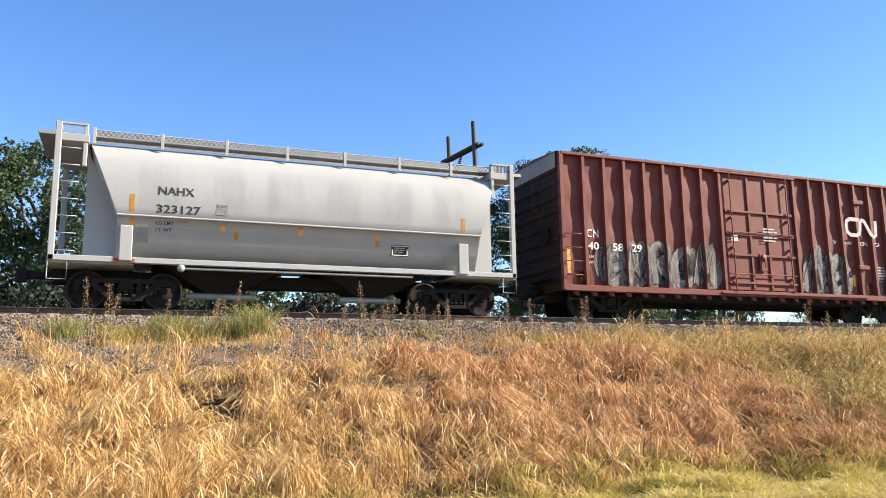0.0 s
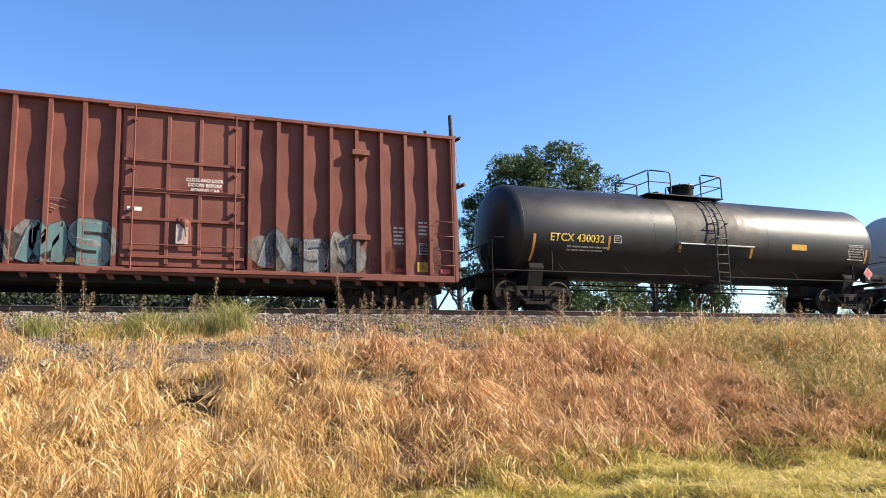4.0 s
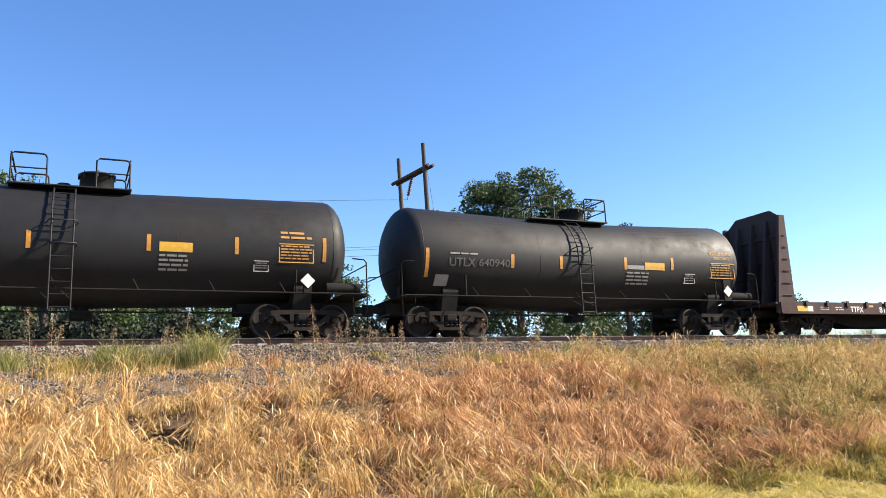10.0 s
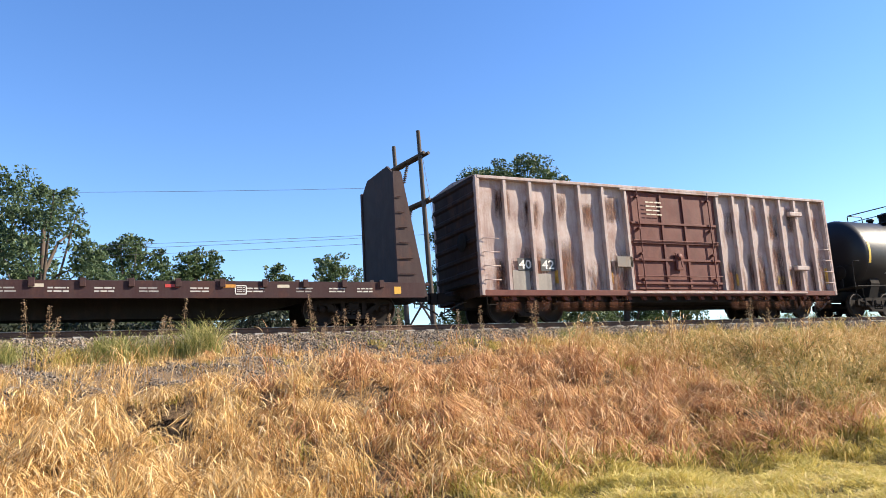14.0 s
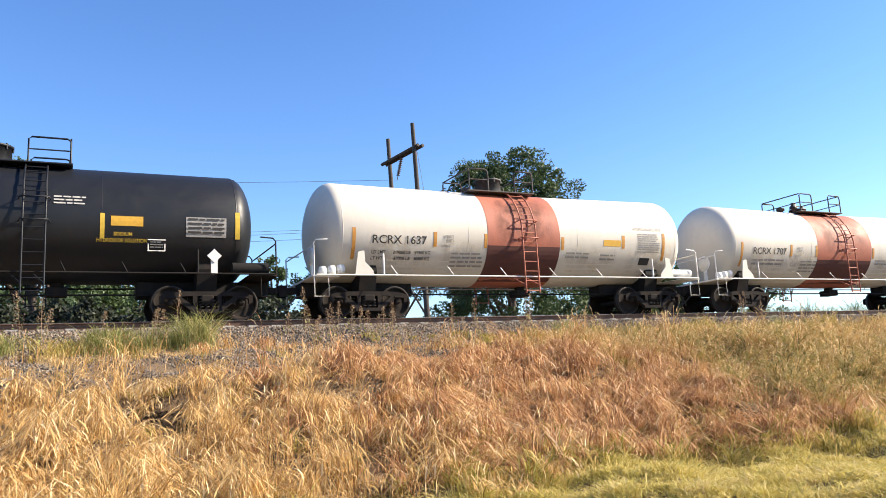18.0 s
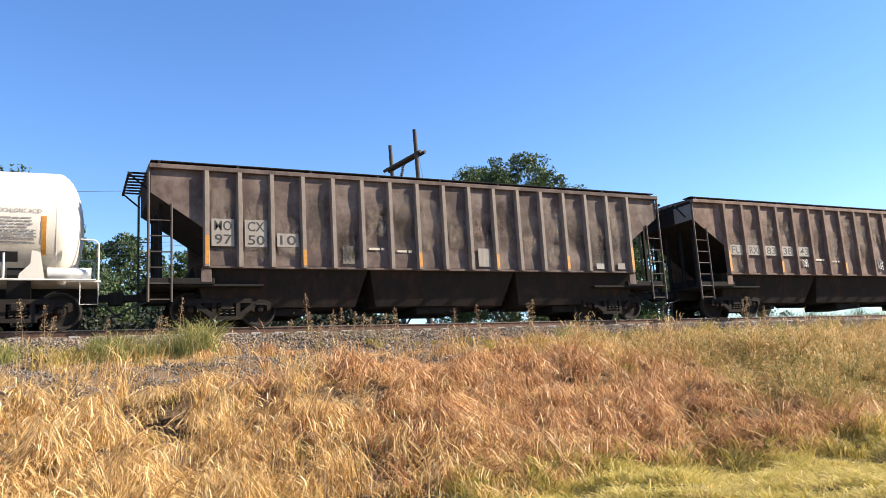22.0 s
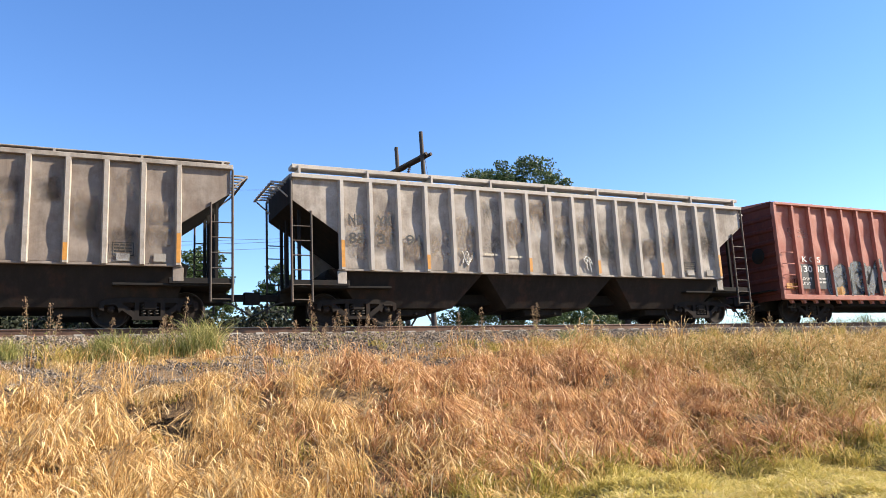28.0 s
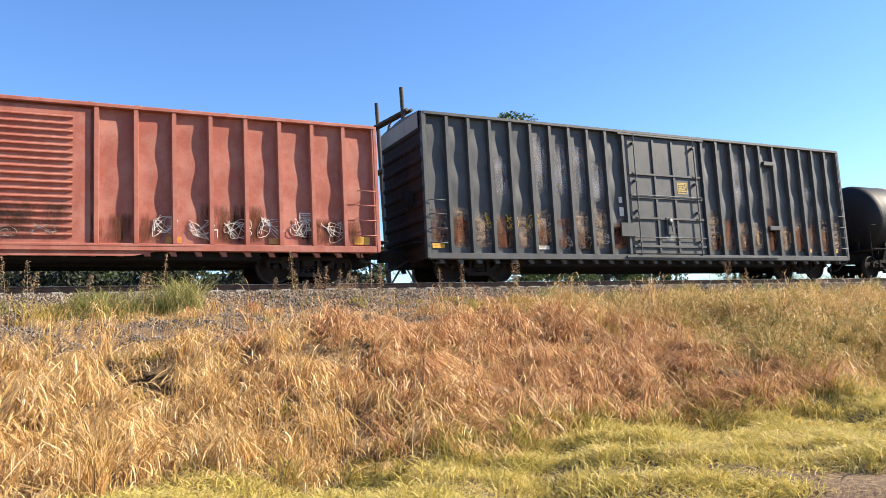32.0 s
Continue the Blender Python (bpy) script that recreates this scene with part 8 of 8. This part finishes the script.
def seed_weed(x, y, h, rng):
    """A stalk with a plume of reddish seeds."""
    z = float(land(np.array(x), np.array(y))) - 0.03
    ln = rng.uniform(-0.12, 0.12)
    stalk = new("dock_weed", Geo().tube([(x, y, z), (x + ln * 0.4, y, z + h * 0.55), (x + ln, y, z + h)], 0.007, 5, 0.003).mesh("dock_weed", SEED))
    tagged(stalk, "reddish brown seeding weed in the ballast", "weed", "seeding weeds")
    n = 150
    u = rng.uniform(0.35, 1.0, n)
    a = rng.uniform(0, 6.28, n)
    rad = 0.12 * (1.15 - u) / 0.8 * rng.uniform(0.2, 1, n) + 0.015
    c = np.stack([x + ln * u + np.cos(a) * rad, y + np.sin(a) * rad, z + h * u], -1)
    t = rng.normal(0, 0.013, (n, 3, 3))
    me = raw("seed_plume", (c[:, None] + t).reshape(-1, 3), np.arange(3 * n).reshape(-1, 3), SEED)
    ob = tagged(new("seed_plume", me), kind="stuff")
    ob.parent = stalk
    m = 12
    c = np.stack([x + rng.normal(0, 0.08, m), y + rng.normal(0, 0.06, m), z + h * rng.uniform(0.05, 0.5, m)], -1)
    t = rng.normal(0, 0.028, (m, 3, 3))
    ob = new("leaf_tuft", raw("leaf_tuft", (c[:, None] + t).reshape(-1, 3), np.arange(3 * m).reshape(-1, 3), WEED))
    tagged(ob, kind="stuff").parent = stalk


def tree(x, y, top, width, seed, mat=LEAF, low=0.25, leaves=9000, leaf=0.2, gap=0.5, label="broad green leafy tree beyond the track", base=None, lobes=0):
    """Tapered trunk, limbs that fork, and a crown of leaves gathered in clumps along the limbs."""
    rng = np.random.default_rng(seed)
    z0 = float(land(np.array(x), np.array(y))) if base is None else base
    h = top - z0
    t = thing("tree", (x, y, z0), label, "tree", "trees beyond the track")
    lean = rng.normal(0, 0.02 * h, 2)
    trunk = Geo().tube([(0, 0, -0.2), (lean[0] * 0.3, lean[1] * 0.3, h * 0.25), (lean[0] * 0.7, lean[1] * 0.7, h * 0.55), (lean[0], lean[1], h * 0.85)], 0.028 * h, 9, 0.006 * h)
    part("trunk", trunk, BARK, t)
    cz0 = h * low
    tips = []
    for i in range(16):
        a = rng.uniform(0, 6.28)
        f = rng.uniform(0.18, 0.75)
        s = Vector((lean[0] * f, lean[1] * f, h * f))
        zt = rng.uniform(max(f, low + 0.04), 1.0)
        rr = width / 2 * math.sqrt(max(0.06, 1 - ((zt - (low + 1) / 2 - 0.02) / ((1 - low) / 2 * 1.08)) ** 2)) * rng.uniform(0.55, 0.95)
        e = Vector((rr * math.cos(a), rr * math.sin(a), h * zt * 0.96))
        m = s.lerp(e, 0.5) + Vector((0, 0, 0.05 * h))
        part("limb", Geo().tube([s, m, e], 0.009 * h, 6, 0.002 * h), BARK, t)
        tips += [m.lerp(e, q) for q in (0.3, 0.7, 1.0)]
    # clump centres: on the limbs and over the crown's shell
    n_c = 130
    u = rng.normal(size=(n_c, 3))
    u /= np.linalg.norm(u, axis=1)[:, None]
    shell = rng.uniform(0.55, 1.0, n_c)[:, None] * (1 + 0.1 * np.sin(u[:, :1] * 5 + seed) * np.cos(u[:, 2:] * 4))
    cc = u * shell * np.array([width / 2 * 0.9, width / 2 * 0.9, h * (1 - low) / 2 * 0.92]) + np.array([lean[0], lean[1], h * (1 + low) / 2])
    if lobes:
        # a full dome: billows over its upper shell, each set about with clumps
        a = np.arange(lobes) * 2.4 + rng.uniform(0, 0.5, lobes)
        e = np.linspace(-0.35, 0.98, lobes)
        rad = np.sqrt(1 - np.clip(e, 0, 1) ** 2)
        lc = np.stack([np.cos(a) * rad * width * 0.36, np.sin(a) * rad * width * 0.36, h * (low + 0.3 + e * (0.58 - low * 0.5))], -1)
        ls = rng.uniform(0.13, 0.19, lobes) * width
        j = rng.integers(0, lobes, n_c * 4)
        d = rng.normal(size=(n_c * 4, 3))
        d /= np.linalg.norm(d, axis=1)[:, None]
        cc = lc[j] + d * (ls[j] * rng.uniform(0.55, 1.0, n_c * 4))[:, None]
        cc[:, 2] = np.minimum(cc[:, 2], h * 0.97)
    cc = np.concatenate([cc, np.array([p[:] for p in tips])])
    cc = cc[rng.uniform(0, 1, len(cc)) > gap * 0.4]
    size = rng.uniform(0.05, 0.11, len(cc)) * max(width, 0.5 * h) * (0.62 if lobes else 1.0)
    k = rng.integers(0, len(cc), leaves)
    off = rng.normal(size=(leaves, 3))
    off /= np.linalg.norm(off, axis=1)[:, None]
    p = cc[k] + off * (rng.uniform(0.3, 1.0, leaves) ** 0.5 * size[k])[:, None] * np.array([1.15, 1.15, 0.8])
    d1 = rng.normal(size=(leaves, 3))
    d1 /= np.linalg.norm(d1, axis=1)[:, None]
    d2 = np.cross(d1, rng.normal(size=(leaves, 3)))
    d2 /= np.linalg.norm(d2, axis=1)[:, None]
    s = rng.uniform(0.6, 1.2, leaves)[:, None] * leaf
    v = np.stack([p - d1 * s * 0.5, p + d2 * s * 0.28, p + d1 * s * 0.5, p - d2 * s * 0.28], 1).reshape(-1, 3)
    ob = new("crown", raw("crown", v, np.arange(4 * leaves).reshape(-1, 4), mat))
    ob.parent = t
    return t


def bush_row():
    rng = np.random.default_rng(31)
    for x in np.arange(-9, 12.5, 0.85):
        tree(float(x), float(rng.uniform(8.5, 13)), float(rng.uniform(1.5, 2.2)), float(rng.uniform(2.8, 4.0)), int(100 + x * 7), SHRUB, 0.02, 5200, 0.2, 0.0, "low green shrub behind the track")
    for x in (16.5, 19.5, 22.5, 24.5, 26.5, 28.8, 31, 32.8, 34.5, 36.4, 38, 40.5, 43, 45, 47, 49.5, 52, 54.5, 57, 62):
        tree(float(x), float(rng.uniform(12, 17)), float(rng.uniform(-0.2, 1.0)), float(rng.uniform(2.6, 4.4)), int(200 + x), LEAF2, 0.02, 2200, 0.17, 0.1, "low green shrub behind the track")


def build_trees():
    tree(29.9, 28.0, 14.8, 14.1, 1, LEAF, 0.1, 90000, 0.23, 0.0, lobes=30)
    tree(40.1, 28.5, 12.0, 7.8, 2, LEAF, 0.1, 26000, 0.23, 0.0, lobes=14)
    tree(44.0, 29.0, 11.2, 7.0, 3, LEAF, 0.1, 24000, 0.23, 0.0, lobes=14)
    tree(54.9, 28.2, 10.2, 6.6, 4, LEAF2, 0.35, 3800, 0.28, 0.9, "thin airy tree beyond the track")
    tree(50.5, 33.2, 8.3, 4.4, 5, LEAF2, 0.3, 2500, 0.28)
    tree(22.3, 48.2, 11.6, 8.2, 6, LEAF, 0.1, 14000, 0.3, 0.0, lobes=14)
    tree(17.0, 48.2, 10.5, 5.2, 7, LEAF, 0.1, 9000, 0.3, 0.0, lobes=12)
    tree(29.9, 53.2, 10.0, 5.0, 8, LEAF, 0.1, 8000, 0.3, 0.0, lobes=12)
    tree(3.6, 38.2, 10.3, 9.6, 9, LEAF, 0.1, 24000, 0.28, 0.0, lobes=16)
    tree(8.9, 40.2, 10.2, 7.2, 10, LEAF, 0.1, 17000, 0.28, 0.0, lobes=14)
    tree(-1.2, 18.2, 8.6, 6.6, 11, LEAF2, 0.2, 13000, 0.2, 0.4, "airy grey-green tree beyond the track", lobes=14)
    tree(-4.2, 22.2, 10.6, 7.6, 12, LEAF2, 0.2, 18000, 0.22, 0.3, "airy grey-green tree beyond the track", lobes=16)
    tree(-8.0, 20.0, 10.8, 8.4, 13, LEAF, 0.1, 20000, 0.26, 0.0, lobes=16)
    tree(1.5, 30.0, 6.2, 7.0, 14, LEAF, 0.05, 12000, 0.28)
    tree(-3.0, 28.0, 5.4, 7.5, 15, LEAF, 0.05, 12000, 0.28)


def build_poles():
    """Two-pole wooden transmission structure with two cross-arms, insulators and wires to one side."""
    pole = thing("utility_pole", (20.4, 24.8, -3.0), "weathered wooden two-pole utility structure with two cross-arms", "utility pole")
    o = Vector((20.4, 24.8, -3.0))

    def loc(p):
        return tuple(Vector(p) - o)
    r, l = Vector((20.92, 23.2, -3.2)), Vector((20.5, 26.4, -3.2))
    rt, lt = Vector((20.40, 23.2, 14.97)), Vector((19.95, 26.4, 14.85))
    part("pole", Geo().tube([loc(r), loc(r.lerp(rt, 0.5)), loc(rt)], 0.2, 10, 0.13), WOODPOLE, pole)
    part("pole", Geo().tube([loc(l), loc(l.lerp(lt, 0.5)), loc(lt)], 0.2, 10, 0.13), WOODPOLE, pole)
    arms = []
    for (a, b) in (((20.78, 22.9, 13.42), (19.76, 26.8, 13.1)), ((20.95, 22.8, 10.3), (19.5, 26.9, 9.85))):
        a, b = Vector(a), Vector(b)
        for sgn in (-1, 1):
            off = Vector((0.17 * sgn, 0, 0))
            part("cross_arm", Geo().tube([loc(a + off), loc(b + off)], 0.13, 4), WOODPOLE, pole)
        arms.append((a, b))
    part("brace", Geo().tube([loc(r.lerp(rt, 0.42)), loc(l.lerp(lt, 0.3))], 0.07, 6), WOODPOLE, pole)
    part("brace", Geo().tube([loc(l.lerp(lt, 0.5)), loc(r.lerp(rt, 0.3))], 0.07, 6), WOODPOLE, pole)
    ends = []
    for (a, b), f in ((arms[0], 0.5), (arms[1], 0.45), (arms[1], 0.98)):
        top = a.lerp(b, f)
        bot = top + Vector((-0.45, -0.05, -1.75))
        ins = Geo().tube([loc(top), loc(bot)], 0.025, 5)
        for i in range(9):
            c = top.lerp(bot, 0.15 + 0.08 * i)
            ins.lathe([(0.03, 0.05), (0.13, -0.02), (0.11, -0.05), (0.03, -0.03)], loc(c), "z", 10)
        part("insulator_string", ins, PORCELAIN, pole)
        ends.append(bot)
    ends.append(arms[1][0] + Vector((-0.3, 0.3, -2.3)))
    for k, e in enumerate(ends):
        far = e + Vector((-95, 14 + 2 * k, 0.5))
        mid = [e.lerp(far, q / 14) - Vector((0, 0, 5.0 * (q / 14) * (1 - q / 14))) for q in range(15)]
        w = new("power_line", Geo().tube(mid, 0.011, 4).mesh("power_line", CABLE))
        tagged(w, "thin grey overhead power wire", "wire", "power lines")
    part("ground_wire", Geo().tube([loc(rt), loc(Vector((21.3, 23.2, 8.0)))], 0.015, 4), CABLE, pole)


build_poles()
build_trees()
bush_row()
build_grass()


def motions():
    """The train rolls to the left; every wheelset turns with it."""
    for car in CARS:
        x0 = car.location.x
        walk(car, [(2.0 * k, pose(x0 - travelled(2.0 * k), 0, 0)) for k in range(17)])
    lead = {}
    for w, k in WHEELS:
        if k not in lead:
            walk(w, [(j / 15, pose(k * 0.889, 0, 0.457, 0, -math.degrees(travelled(j / 15) / 0.457), 0)) for j in range(481)])
            lead[k] = w
        else:
            w.rotation_mode = "QUATERNION"
            w.animation_data_create()
            w.animation_data.action = lead[k].animation_data.action
            w.animation_data.action_slot = lead[k].animation_data.action_slot


motions()
